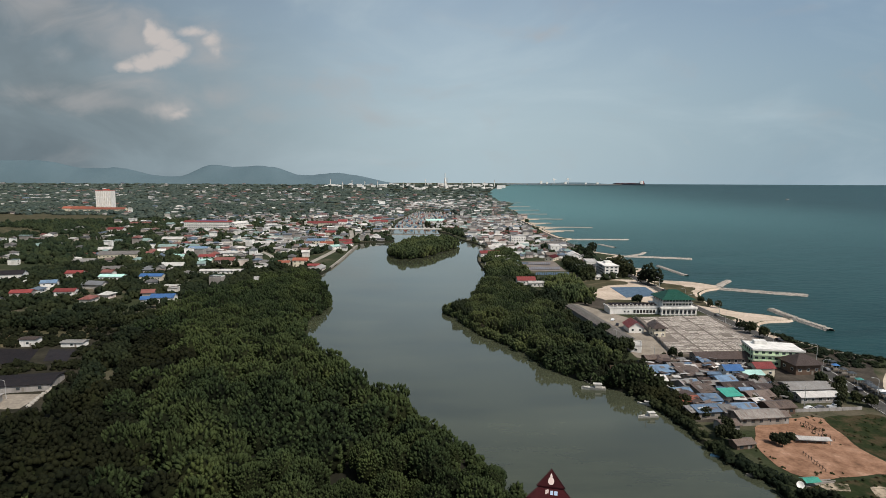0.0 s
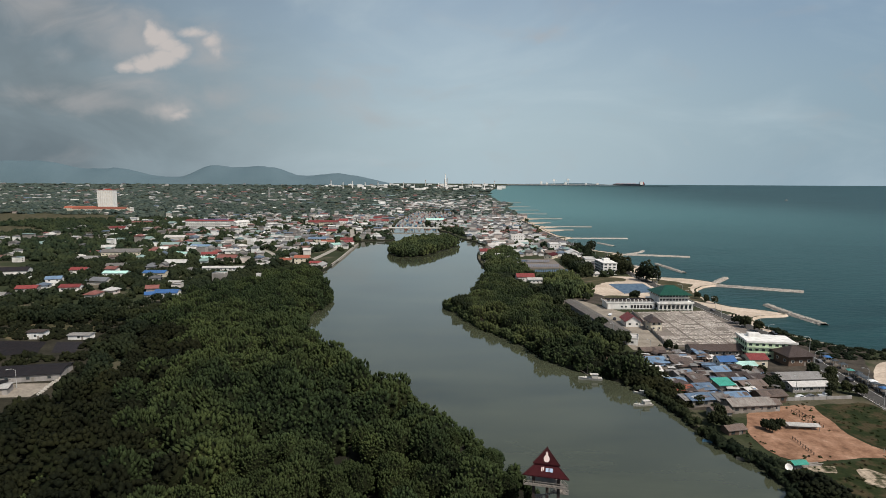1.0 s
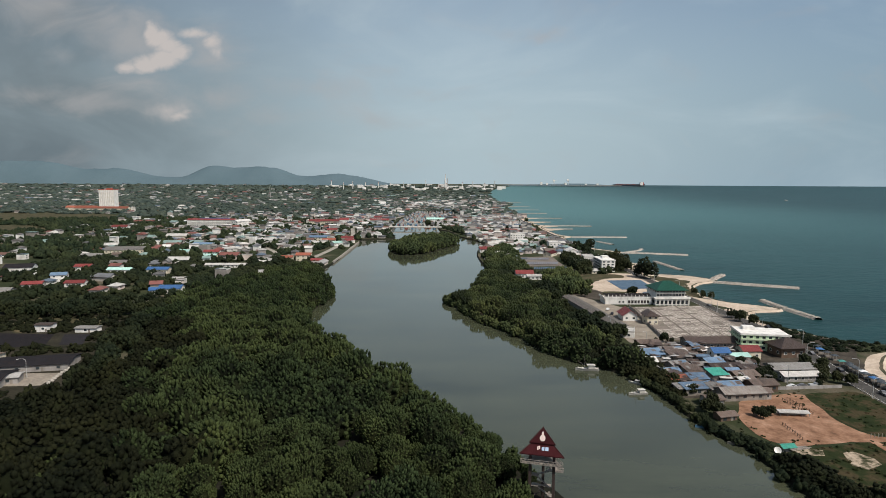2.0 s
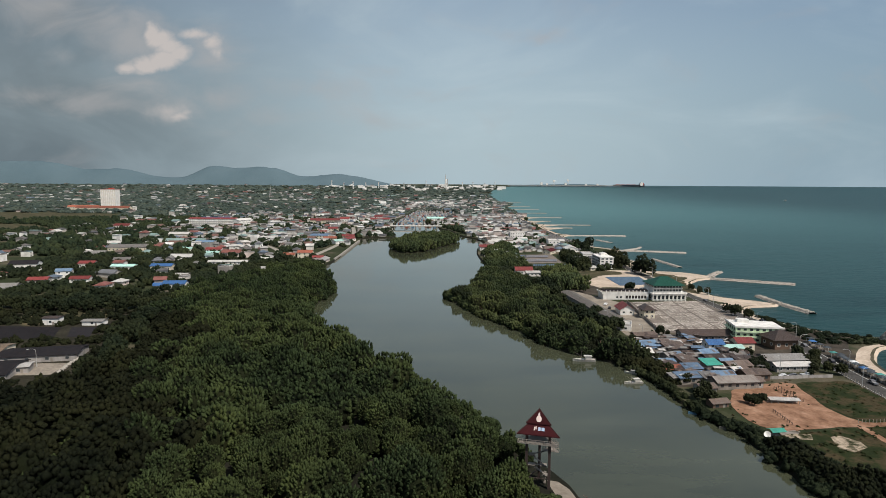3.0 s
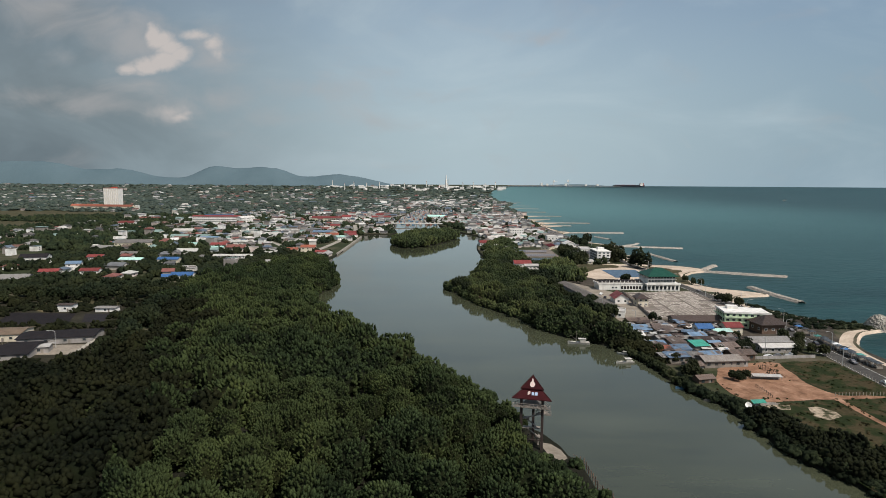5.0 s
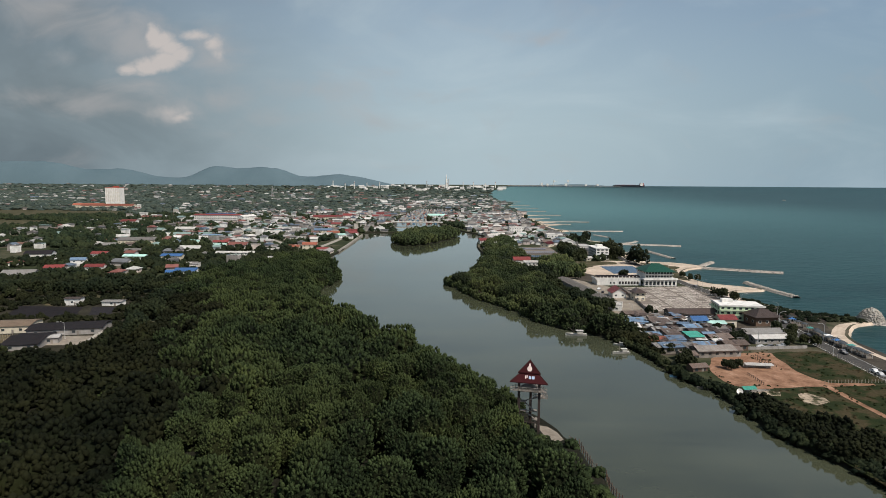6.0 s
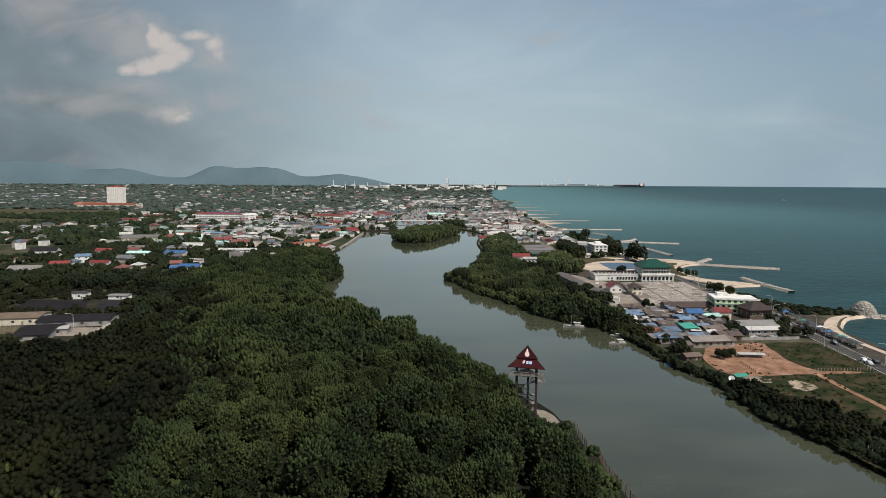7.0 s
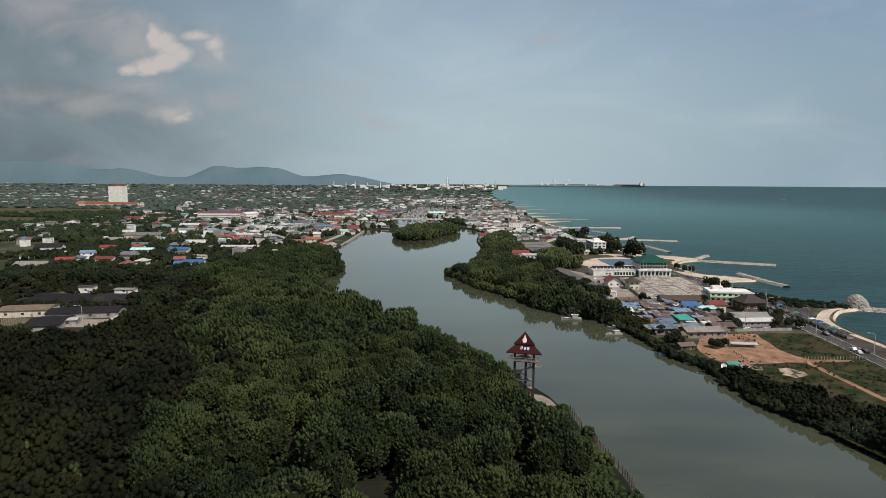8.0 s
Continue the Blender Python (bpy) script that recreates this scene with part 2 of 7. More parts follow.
ASPHALT = earth("asphalt", [(0.3, (0.045, 0.043, 0.041)), (0.7, (0.085, 0.081, 0.076))], 0.1)
ROCK = earth("rock", [(0.3, (0.26, 0.23, 0.20)), (0.7, (0.50, 0.45, 0.40))], 0.6, 0.9, 3.0)
RIVER = water("river_water", (0.042, 0.047, 0.028), (0.055, 0.061, 0.039), 0.04, 0.22, 0.035, (0.5, 1, 1), 0.5, 0.6, 1.52)
SEA = water("sea_water", (0.010, 0.036, 0.039), (0.019, 0.055, 0.057), 0.35, 0.16, 1.0, (0.55, 1.0, 1), 0.10, 1.2, 1.22, (0.060, 0.145, 0.148))
LEAF = foliage("mangrove_leaves", (0.006, 0.010, 0.0045), (0.051, 0.075, 0.031), 4.0)
LEAF_SPIT = foliage("spit_leaves", (0.011, 0.018, 0.008), (0.082, 0.108, 0.048), 2.2)
# scrub tones lowered further to stand in for shade and corner fall-off
LEAF_DIMMED = foliage("dimmed_scrub_leaves", (0.004, 0.0055, 0.003), (0.019, 0.023, 0.011), 2.6)
# inside of the crowns: near-black to paint the shade between leaf sprays
INNER = foliage("shaded_inner_leaves", (0.004, 0.006, 0.003), (0.016, 0.021, 0.009), 2.4)
LEAF_DARK = foliage("dark_leaves", (0.007, 0.012, 0.007), (0.026, 0.034, 0.017), 2.0)
LEAF_FAR = foliage("town_leaves", (0.011, 0.019, 0.011), (0.036, 0.050, 0.026), 1.2)
# haze is mixed into these leaves: paler and bluer than nearer trees
LEAF_HAZED = foliage("hazed_leaves", (0.033, 0.049, 0.044), (0.070, 0.093, 0.081), 0.5)
PINE = foliage("casuarina_needles", (0.012, 0.017, 0.010), (0.035, 0.042, 0.022), 2.5)
BARK = earth("bark", [(0.3, (0.05, 0.04, 0.03)), (0.7, (0.12, 0.10, 0.08))], 1.5)
WHITE = painted("white_paint", (0.74, 0.72, 0.68))
CREAM = painted("cream_paint", (0.62, 0.56, 0.44))
MINT = painted("pale_green_paint", (0.60, 0.72, 0.50))
GREY_WALL = painted("grey_render", (0.32, 0.30, 0.28), 0.8, 0.5)
BROWN_WALL = painted("brown_boards", (0.13, 0.085, 0.06), 0.8, 0.5)
WOOD = painted("weathered_wood", (0.26, 0.23, 0.20), 0.85, 0.5)
TIMBER = painted("tower_timber", (0.05, 0.036, 0.032), 0.8, 0.4)
GLASS = Mat("window_glass", 0.12, 0.0, 0.6).colour((0.03, 0.04, 0.045))
DARK = Mat("dark_void", 0.9).colour((0.02, 0.02, 0.02))
RUBBER = Mat("rubber", 0.9).colour((0.02, 0.02, 0.02))
STEEL = painted("galvanised_steel", (0.42, 0.42, 0.41), 0.45)
RED_ROOF = sheet_roof("red_roof", (0.19, 0.038, 0.036), 0.3)
MAROON = sheet_roof("maroon_roof", (0.048, 0.010, 0.012), 0.0, 0.8)
MAROON.node_tree.nodes["Principled BSDF"].inputs["Specular IOR Level"].default_value = 0.1
GREEN_ROOF = sheet_roof("green_roof", (0.006, 0.046, 0.030), 0.0, 0.5)
BLUE_ROOF = sheet_roof("blue_roof", (0.035, 0.105, 0.25), 0.3)
PALE_BLUE = sheet_roof("pale_blue_roof", (0.13, 0.21, 0.31), 0.5)
TEAL_ROOF = sheet_roof("teal_roof", (0.04, 0.25, 0.19), 0.25)
PALE_TEAL = sheet_roof("pale_teal_roof", (0.36, 0.56, 0.50), 0.1)
GREY_ROOF = sheet_roof("grey_sheet_roof", (0.20, 0.195, 0.185), 0.5)
PALE_ROOF = sheet_roof("pale_sheet_roof", (0.52, 0.50, 0.47), 0.25)
WORN_ROOF = sheet_roof("worn_roof", (0.088, 0.083, 0.076), 0.4, 0.85)
WORN_PALE = sheet_roof("patched_pale_roof", (0.30, 0.275, 0.25), 0.9, 0.7)
BROWN_ROOF = sheet_roof("brown_roof", (0.055, 0.040, 0.034), 0.2)
RUST_ROOF = sheet_roof("rusty_roof", (0.135, 0.105, 0.088), 0.7)
ORANGE_ROOF = sheet_roof("orange_tile_roof", (0.28, 0.09, 0.055), 0.3)
DARK_ROOF = sheet_roof("charcoal_roof", (0.018, 0.018, 0.021), 0.15, 0.9)
DARK_ROOF.node_tree.nodes["Principled BSDF"].inputs["Specular IOR Level"].default_value = 0.05
TOWN_ROOF = mixed_roofs("town_roofs", [(0.46, 0.45, 0.43), (0.16, 0.155, 0.15), (0.15, 0.085, 0.07), (0.10, 0.098, 0.098), (0.60, 0.59, 0.57), (0.12, 0.112, 0.106), (0.30, 0.29, 0.28), (0.13, 0.10, 0.085), (0.10, 0.13, 0.17), (0.42, 0.41, 0.395), (0.14, 0.145, 0.155), (0.22, 0.205, 0.19), (0.20, 0.08, 0.068), (0.20, 0.28, 0.265), (0.52, 0.50, 0.47), (0.34, 0.325, 0.31)])
TOWN_WALL = mixed_roofs("town_walls", [(0.70, 0.68, 0.64), (0.46, 0.43, 0.39), (0.76, 0.75, 0.72), (0.32, 0.30, 0.28), (0.60, 0.56, 0.51), (0.56, 0.48, 0.44), (0.26, 0.24, 0.22)])

# ---- mesh helpers ----
class Geo:
    """Collects faces; every shape is set down with its own verts."""

    def __init__(self):
        self.v, self.f = [], []

    def add(self, verts, faces):
        n = len(self.v)
        self.v += [tuple(p) for p in verts]
        self.f += [tuple(i + n for i in f) for f in faces]
        return self

    def box(self, x, y, z, sx, sy, sz, turn=0.0, taper=1.0):
        """A box on z, middle at x, y; taper narrows its top."""
        c, s = math.cos(radians(turn)), math.sin(radians(turn))
        vs = []
        for k, w in ((0, 1.0), (1, taper)):
            for a, b in ((-1, -1), (1, -1), (1, 1), (-1, 1)):
                px, py = a * sx / 2 * w, b * sy / 2 * w
                vs.append((x + c * px - s * py, y + s * px + c * py, z + k * sz))
        return self.add(vs, [(3, 2, 1, 0), (4, 5, 6, 7), (0, 1, 5, 4), (1, 2, 6, 5), (2, 3, 7, 6), (3, 0, 4, 7)])

    def gable(self, w, d, z, rise, over=0.5, thick=0.15, x=0.0, y=0.0, slant=0.0):
        """A pitched roof, ridge along x, with thickness; slant moves the ridge towards +y."""
        a, b = w / 2 + over, d / 2 + over
        drop = rise * over / (d / 2)
        prof = [(-b, z - drop), (slant * b, z + rise), (b, z - drop)]
        vs = []
        for sx in (-a, a):
            vs += [(x + sx, y + py, pz + thick) for py, pz in prof] + [(x + sx, y + py, pz) for py, pz in prof]
        fs = [(0, 6, 7, 1), (1, 7, 8, 2), (3, 4, 10, 9), (4, 5, 11, 10), (0, 1, 4, 3), (1, 2, 5, 4), (6, 9, 10, 7), (7, 10, 11, 8), (0, 3, 9, 6), (2, 8, 11, 5)]
        return self.add(vs, fs)

    def ends(self, w, d, z, rise, slant=0.0, x=0.0, y=0.0):
        """The two wall triangles under a pitched roof."""
        for s in (-1, 1):
            self.add([(x + s * w / 2, y - d / 2, z), (x + s * w / 2, y + d / 2, z), (x + s * w / 2, y + slant * d / 2, z + rise), (x + s * (w / 2 - 0.2), y - d / 2, z), (x + s * (w / 2 - 0.2), y + d / 2, z), (x + s * (w / 2 - 0.2), y + slant * d / 2, z + rise)], [(0, 1, 2), (5, 4, 3), (0, 2, 5, 3), (1, 4, 5, 2)])
        return self

    def hip(self, w, d, z, rise, over=0.6, ridge=None, thick=0.2, x=0.0, y=0.0, top=1.0):
        """A hipped roof with eaves; ridge: its length (0: a pyramid)."""
        a, b = w / 2 + over, d / 2 + over
        r = max(0.02, (max(w - d, 0.0) if ridge is None else ridge) / 2)
        vs = [(x + i * a, y + j * b, z - thick) for i, j in ((-1, -1), (1, -1), (1, 1), (-1, 1))]
        vs += [(x + i * a, y + j * b, z) for i, j in ((-1, -1), (1, -1), (1, 1), (-1, 1))]
        vs += [(x - r, y, z + rise), (x + r, y, z + rise)]
        return self.add(vs, [(3, 2, 1, 0), (0, 1, 5, 4), (1, 2, 6, 5), (2, 3, 7, 6), (3, 0, 4, 7), (4, 5, 9, 8), (5, 6, 9), (6, 7, 8, 9), (7, 4, 8)])

    def tube(self, p, q, r0, r1=None, n=6):
        """A tapered round bar from p to q."""
        p, q = Vector(p), Vector(q)
        r1 = r0 if r1 is None else r1
        w = (q - p).normalized()
        u = w.orthogonal().normalized()
        t = w.cross(u)
        vs = [c + r * (math.cos(i * math.tau / n) * u + math.sin(i * math.tau / n) * t) for c, r in ((p, r0), (q, r1)) for i in range(n)]
        fs = [(i, (i + 1) % n, n + (i + 1) % n, n + i) for i in range(n)] + [tuple(range(n - 1, -1, -1)), tuple(range(n, 2 * n))]
        return self.add(vs, fs)

    def lathe(self, x, y, profile, n=12):
        """Round shape from (radius, z) rows."""
        vs = [(x + r * math.cos(i * math.tau / n), y + r * math.sin(i * math.tau / n), z) for r, z in profile for i in range(n)]
        fs = [(k * n + i, k * n + (i + 1) % n, (k + 1) * n + (i + 1) % n, (k + 1) * n + i) for k in range(len(profile) - 1) for i in range(n)]
        return self.add(vs, fs + [tuple(range(n - 1, -1, -1)), tuple(range((len(profile) - 1) * n, len(profile) * n))])

    def mesh(self, name):
        me = bpy.data.meshes.new(name)
        me.from_pydata(self.v, [], self.f)
        me.update()
        return me


def part(name, geo, material, parent=None, label=""):
    """One mesh object, under a thing or a part where a parent is given."""
    me = geo.mesh(name) if isinstance(geo, Geo) else geo
    if not me.materials:
        me.materials.append(material)
    ob = new(name, me)
    if parent is not None:
        ob.parent = parent
    return tagged(ob, label)


def thing(name, m, label, category, group="", kind=""):
    ob = new(name)
    ob.matrix_basis = m
    return tagged(ob, label, category, group, kind)


def setting(name, geo, material, label, category):
    return tagged(part(name, geo, material), label, category, "", "structure")


def joined(name, verts, faces, material, parent=None, smooth=False):
    """One mesh from arrays of verts (n, 3) and same-sized faces (m, k)."""
    me = bpy.data.meshes.new(name)
    k = faces.shape[1]
    me.vertices.add(len(verts)), me.loops.add(faces.size), me.polygons.add(len(faces))
    me.vertices.foreach_set("co", verts.astype(np.float32).ravel())
    me.loops.foreach_set("vertex_index", faces.astype(np.int32).ravel())
    me.polygons.foreach_set("loop_start", np.arange(0, faces.size, k, dtype=np.int32))
    me.polygons.foreach_set("loop_total", np.full(len(faces), k, dtype=np.int32))
    me.polygons.foreach_set("use_smooth", np.full(len(faces), smooth))
    me.update(calc_edges=True)
    me.materials.append(material)
    ob = new(name, me)
    ob.parent = parent
    return ob


def scattered(verts, faces, places):
    """Copies of a template at rows of x, y, z, scale_xy, scale_z, turn."""
    p = np.asarray(places, float)
    c, s = np.cos(p[:, 5])[:, None], np.sin(p[:, 5])[:, None]
    x, y, z = verts[:, 0][None], verts[:, 1][None], verts[:, 2][None]
    out = np.stack([p[:, 0:1] + p[:, 3:4] * (c * x - s * y), p[:, 1:2] + p[:, 3:4] * (s * x + c * y), p[:, 2:3] + p[:, 4:5] * z], -1)
    fs = faces[None] + (np.arange(len(p)) * len(verts))[:, None, None]
    return out.reshape(-1, 3), fs.reshape(-1, faces.shape[1])


def curve(points, step=6.0, wobble=0.0, closed=False):
    """A smooth line through plan points, with small natural unevenness."""
    pts = [Vector((*p, 0)) for p in points]
    ext = [pts[-1], *pts, pts[0], pts[1]] if closed else [2 * pts[0] - pts[1], *pts, 2 * pts[-1] - pts[-2]]
    res = []
    for a, b, c, d in zip(ext, ext[1:], ext[2:], ext[3:]):
        n = max(1, int((c - b).length / step))
        for i in range(n):
            t = i / n
            q = 0.5 * (2 * b + (c - a) * t + (2 * a - 5 * b + 4 * c - d) * t * t + (3 * b - a - 3 * c + d) * t ** 3)
            if wobble:
                q = q + wobble * Vector((noise.noise(q * 0.13), noise.noise(q * 0.13 + Vector((9, 0, 0))), 0))
            res.append((q.x, q.y))
    return res if closed else res + [points[-1]]


def inside(poly, x, y):
    """Which points of the arrays x, y lie in the polygon."""
    px, py = np.asarray(poly, float).T
    res = np.zeros(np.shape(x), bool)
    j = len(px) - 1
    for i in range(len(px)):
        cut = (py[i] > y) != (py[j] > y)
        with np.errstate(divide="ignore", invalid="ignore"):
            res ^= cut & (x < (px[j] - px[i]) * (y - py[i]) / (py[j] - py[i]) + px[i])
        j = i
    return res


def filled(points, z, skirt=0.0, drop=0.0):
    """A flat sheet in an outline; with a bank that runs out by skirt and down by drop."""
    bm = bmesh.new()
    vs = [bm.verts.new((x, y, z)) for x, y in points]
    es = [bm.edges.new((a, b)) for a, b in zip(vs, vs[1:] + vs[:1])]
    bmesh.ops.triangle_fill(bm, edges=es, use_beauty=True, normal=(0, 0, 1))
    g = Geo()
    bm.verts.index_update()
    g.add([v.co[:] for v in bm.verts], [[v.index for v in (f.verts if f.normal.z > 0 else reversed(f.verts))] for f in bm.faces])
    bm.free()
    if drop:
        area = sum(a[0] * b[1] - b[0] * a[1] for a, b in zip(points, points[1:] + points[:1]))
        sign = 1 if area > 0 else -1
        n, low = len(points), []
        for i in range(n):
            (ax, ay), (bx, by) = points[i - 1], points[(i + 1) % n]
            t = Vector((bx - ax, by - ay)).normalized() * sign
            low.append((points[i][0] + t.y * skirt, points[i][1] - t.x * skirt, z - drop))
        g.add([(x, y, z) for x, y in points] + low, [(i, n + i, n + (i + 1) % n, (i + 1) % n) for i in range(n)])
    return g


def strip(points, width, z, thick=0.0):
    """A band of even width along a plan line."""
    g, left, right = Geo(), [], []
    for i, (x, y) in enumerate(points):
        a, b = points[max(i - 1, 0)], points[min(i + 1, len(points) - 1)]
        t = Vector((b[0] - a[0], b[1] - a[1])).normalized()
        left.append((x - t.y * width / 2, y + t.x * width / 2)), right.append((x + t.y * width / 2, y - t.x * width / 2))
    n = len(points)
    vs = [(x, y, z) for x, y in left] + [(x, y, z) for x, y in right]
    fs = [(i, n + i, n + i + 1, i + 1) for i in range(n - 1)]
    if thick:
        vs += [(x, y, z - thick) for x, y in left] + [(x, y, z - thick) for x, y in right]
        fs += [(i, i + 1, 2 * n + i + 1, 2 * n + i) for i in range(n - 1)] + [(n + i + 1, n + i, 3 * n + i, 3 * n + i + 1) for i in range(n - 1)]
    return g.add(vs, fs)


# ---- the land and the waters ----
LAND = 1.5      # height of the flat land over the water
FLAT, FAR = 1800.0, 4900.0


def rise(y):
    """The far country and sea climb gently to the skyline."""
    return 73.0 * max(0.0, (y - 2500.0) / 2400.0) ** 2


LEFT_BANK = curve([(60, -420), (52, -60), (47, 30), (44, 62), (42, 90), (40.5, 102), (39, 112), (36, 130), (31.5, 145), (24, 157), (10, 182), (-4, 205), (-19, 230), (-37, 250), (-58, 281), (-76, 312), (-89, 341), (-97, 366), (-98, 395), (-96, 432), (-101, 466), (-121, 522), (-134, 570), (-132, 630), (-136, 740), (-139, 840), (-139, 895), (-118, 906), (-98, 912), (-96, 950), (-108, 1000), (-118, 1095)], 5, 1.6)
HARBOUR = curve([(-118, 1100), (-122, 1200), (-128, 1400), (-120, 1600), (-108, 1765), (4, 1770), (8, 1650), (-6, 1470), (-22, 1360), (-64, 1325), (-64, 1262), (-36, 1180), (-26, 1105)], 12)
RIGHT_BANK = curve([(-26, 1098), (-6, 1050), (12, 950), (36, 890), (46, 830), (34, 766), (30, 690), (35, 600), (33, 570), (24, 521), (16, 447), (6, 432), (-5, 422), (6, 396), (17, 363), (32, 338), (45, 311), (53, 289), (66, 274), (77, 263), (86, 246), (91, 222), (93, 200), (101, 181), (102, 160), (104, 141), (108.5, 129), (113, 118), (117, 106), (121, 85), (125, 30), (130, -100), (132, -420)], 5, 1.4)
COAST = curve([(205, -420), (194, 0), (196, 150), (198, 217), (199, 239), (203, 258), (213, 276), (226, 290), (243, 298), (247, 309), (231, 313), (215, 326), (208, 339), (203, 353), (199, 368), (200, 385), (210, 396), (232, 402), (224, 414), (203, 430), (200, 466), (208, 497), (226, 517), (241, 526), (226, 551), (192, 566), (186, 600), (208, 630), (192, 655), (196, 720), (214, 748), (190, 790), (180, 850), (178, 940), (196, 968), (180, 1000), (174, 1150), (188, 1212), (174, 1260), (172, 1440), (186, 1475), (170, 1550), (180, 1700), (176, 1800)], 5, 0.8)

outline = LEFT_BANK + HARBOUR + RIGHT_BANK + COAST
outline = outline + [(-4700, FLAT), (-4700, -420)]
land = filled(outline, LAND, 2.2, 2.6)
bank_faces = (len(land.f) - len(outline), len(land.f))
rows_y = np.linspace(FLAT, FAR, 32)


def far_coast(y):
    return 176 + 50 * math.exp(-((y - 2450) / 300) ** 2) + 40 * max(0, (y - 2600) / 700) - 30 * math.exp(-((y - 3500) / 400) ** 2) + max(0, (y - 4000) / 900) ** 2 * 260


for y0, y1 in zip(rows_y, rows_y[1:]):
    c0, c1 = far_coast(y0), far_coast(y1)
    for i in range(8):
        q = [(-4700 + (c + 4700) * k / 8, y, LAND + rise(y)) for y, c, k in ((y0, c0, i), (y0, c0, i + 1), (y1, c1, i + 1), (y1, c1, i))]
        land.add(q, [(0, 1, 2, 3)])
    land.add([(c0, y0, LAND + rise(y0)), (c0 + 6, y0, rise(y0) - 1), (c1 + 6, y1, rise(y1) - 1), (c1, y1, LAND + rise(y1))], [(0, 1, 2, 3)])
ground = setting("ground", land, GROUND, "flat coastal land of grass, scrub and bare earth", "ground")
ground.data.materials.append(MUD)
ground.data.materials.append(SAND)
first_shore, last_shore = len(outline) - 2 - len(COAST), len(outline) - 2
for k, i in enumerate(range(*bank_faces)):
    ground.data.polygons[i].material_index = 2 if first_shore <= k < last_shore and outline[k][1] > 190 else 1

ISLAND = curve([(-80, 762), (-70, 722), (-52, 712), (-28, 748), (0, 830), (0, 890), (-14, 915), (-40, 900), (-66, 850)], 6, 1.5, True)
setting("island_ground", filled(ISLAND, 0.7, 2.0, 1.6), MUD, "muddy islet in the river under mangroves", "ground")

river = Geo().add([(-400, -420, 0), (150, -420, 0), (150, 1790, 0), (-400, 1790, 0)], [(0, 1, 2, 3)])
setting("river_water", river, RIVER, "calm murky grey-green river water", "water")
sea = Geo()
ys = np.r_[-420.0, np.linspace(FLAT, FAR, 32)]
for y0, y1 in zip(ys, ys[1:]):
    x0 = 150
    sea.add([(x0, y0, rise(y0)), (4700, y0, rise(y0)), (4700, y1, rise(y1)), (x0, y1, rise(y1))], [(0, 1, 2, 3)])
setting("sea_water", sea, SEA, "open blue-green sea with small waves", "water")

# beach along the coast: a sand sheet that follows the shore
shore = [(x, y) for x, y in COAST if y > 196]
beach = Geo()
inner = []
for x, y in shore:
    w = (46 if 425 < y < 560 else 30 if y < 430 else 20) + 7 * math.sin(y * 0.021) if y > 345 else 9
    if 296 < y < 352:
        w = 3.0
    inner.append((min(x - 3, max(x - w, 193 if y < 345 else 183 if y > 420 else 190)) if y < 560 else x - 10, y))
n = len(shore)
beach.add([(x + 1.4, y, 0.12) for x, y in shore] + [(x - 2.0, y, LAND + 0.06) for x, y in shore] + [(x, y, LAND + 0.05) for x, y in inner],
          [(i, i + 1, n + i + 1, n + i) for i in range(n - 1)] + [(n + i, n + i + 1, 2 * n + i + 1, 2 * n + i) for i in range(n - 1)])
setting("beach", beach, SAND, "pale sandy beach in curved bays", "beach")


def patch(name, pts, material, label, category, z=0.06, wobble=1.0):
    return setting(name, filled(curve(pts, 4, wobble, True), LAND + z), material, label, category)


def slab(name, pts, material, label, category, z=0.12):
    return setting(name, filled(pts, LAND + z, 0.05, 0.2), material, label, category)


# ground covers on the spit of land
patch("sand_field", [(110, 505), (118, 470), (135, 448), (180, 450), (186, 520), (176, 560), (130, 556)], SAND, "bare sandy ground beside the hall", "ground", 0.05)
patch("field_weeds", [(100, 520), (112, 500), (124, 508), (140, 530), (160, 538), (158, 556), (128, 560), (108, 545)], DRY_GRASS, "dry weeds spreading over the sandy field", "field", 0.09, 3.0)
patch("hall_weeds", [(118, 452), (132, 446), (150, 452), (146, 462), (126, 466)], DRY_GRASS, "dry weeds behind the annex", "field", 0.10, 3.0)
patch("road_weeds", [(185, 452), (193, 440), (197, 470), (203, 500), (212, 520), (200, 540), (188, 548), (184, 500)], DRY_GRASS, "dry weeds between the road and the beach", "field", 0.09, 3.0)
slab("drying_yard", [(124, 404), (179, 411), (184, 352), (172, 322), (154, 316), (119, 316)], YARD, "pale paved drying yard", "yard")
slab("lane", [(80, 446), (96, 447), (124, 396), (121, 318), (116, 306), (98, 309), (97, 345), (92, 400)], LANE, "grey concrete lane along the yard wall", "road", 0.08)
patch("dirt_field", [(110, 208), (116, 220), (125, 227.5), (137, 229.5), (147, 229.5), (145, 212), (144, 198), (149, 189), (165, 188.5), (165, 186), (145, 184), (124, 181.5), (115, 179.5), (109, 184), (107, 198)], RED_EARTH, "bare orange dirt field with wheel tracks", "ground", 0.10, 1.2)
patch("scrub_field", [(147.5, 229.5), (160, 232), (172, 232.5), (173, 208), (171, 189.5), (151, 189.5), (145, 198), (145.5, 213)], GRASS, "rough green and brown field beside bare earth", "field", 0.13, 1.4)
slab("green_field", [(110, 177), (129, 180), (146, 184.5), (171, 187), (167, 60), (125, 60), (112, 110), (106, 150)], GRASS, "green field along the river", "field", 0.04)
patch("sand_patch", [(128, 174.5), (133, 176.5), (137, 172.5), (135, 166.5), (130, 164.5), (126.5, 168)], SPARSE, "small bare sand patch in grass", "ground", 0.14, 3.6)
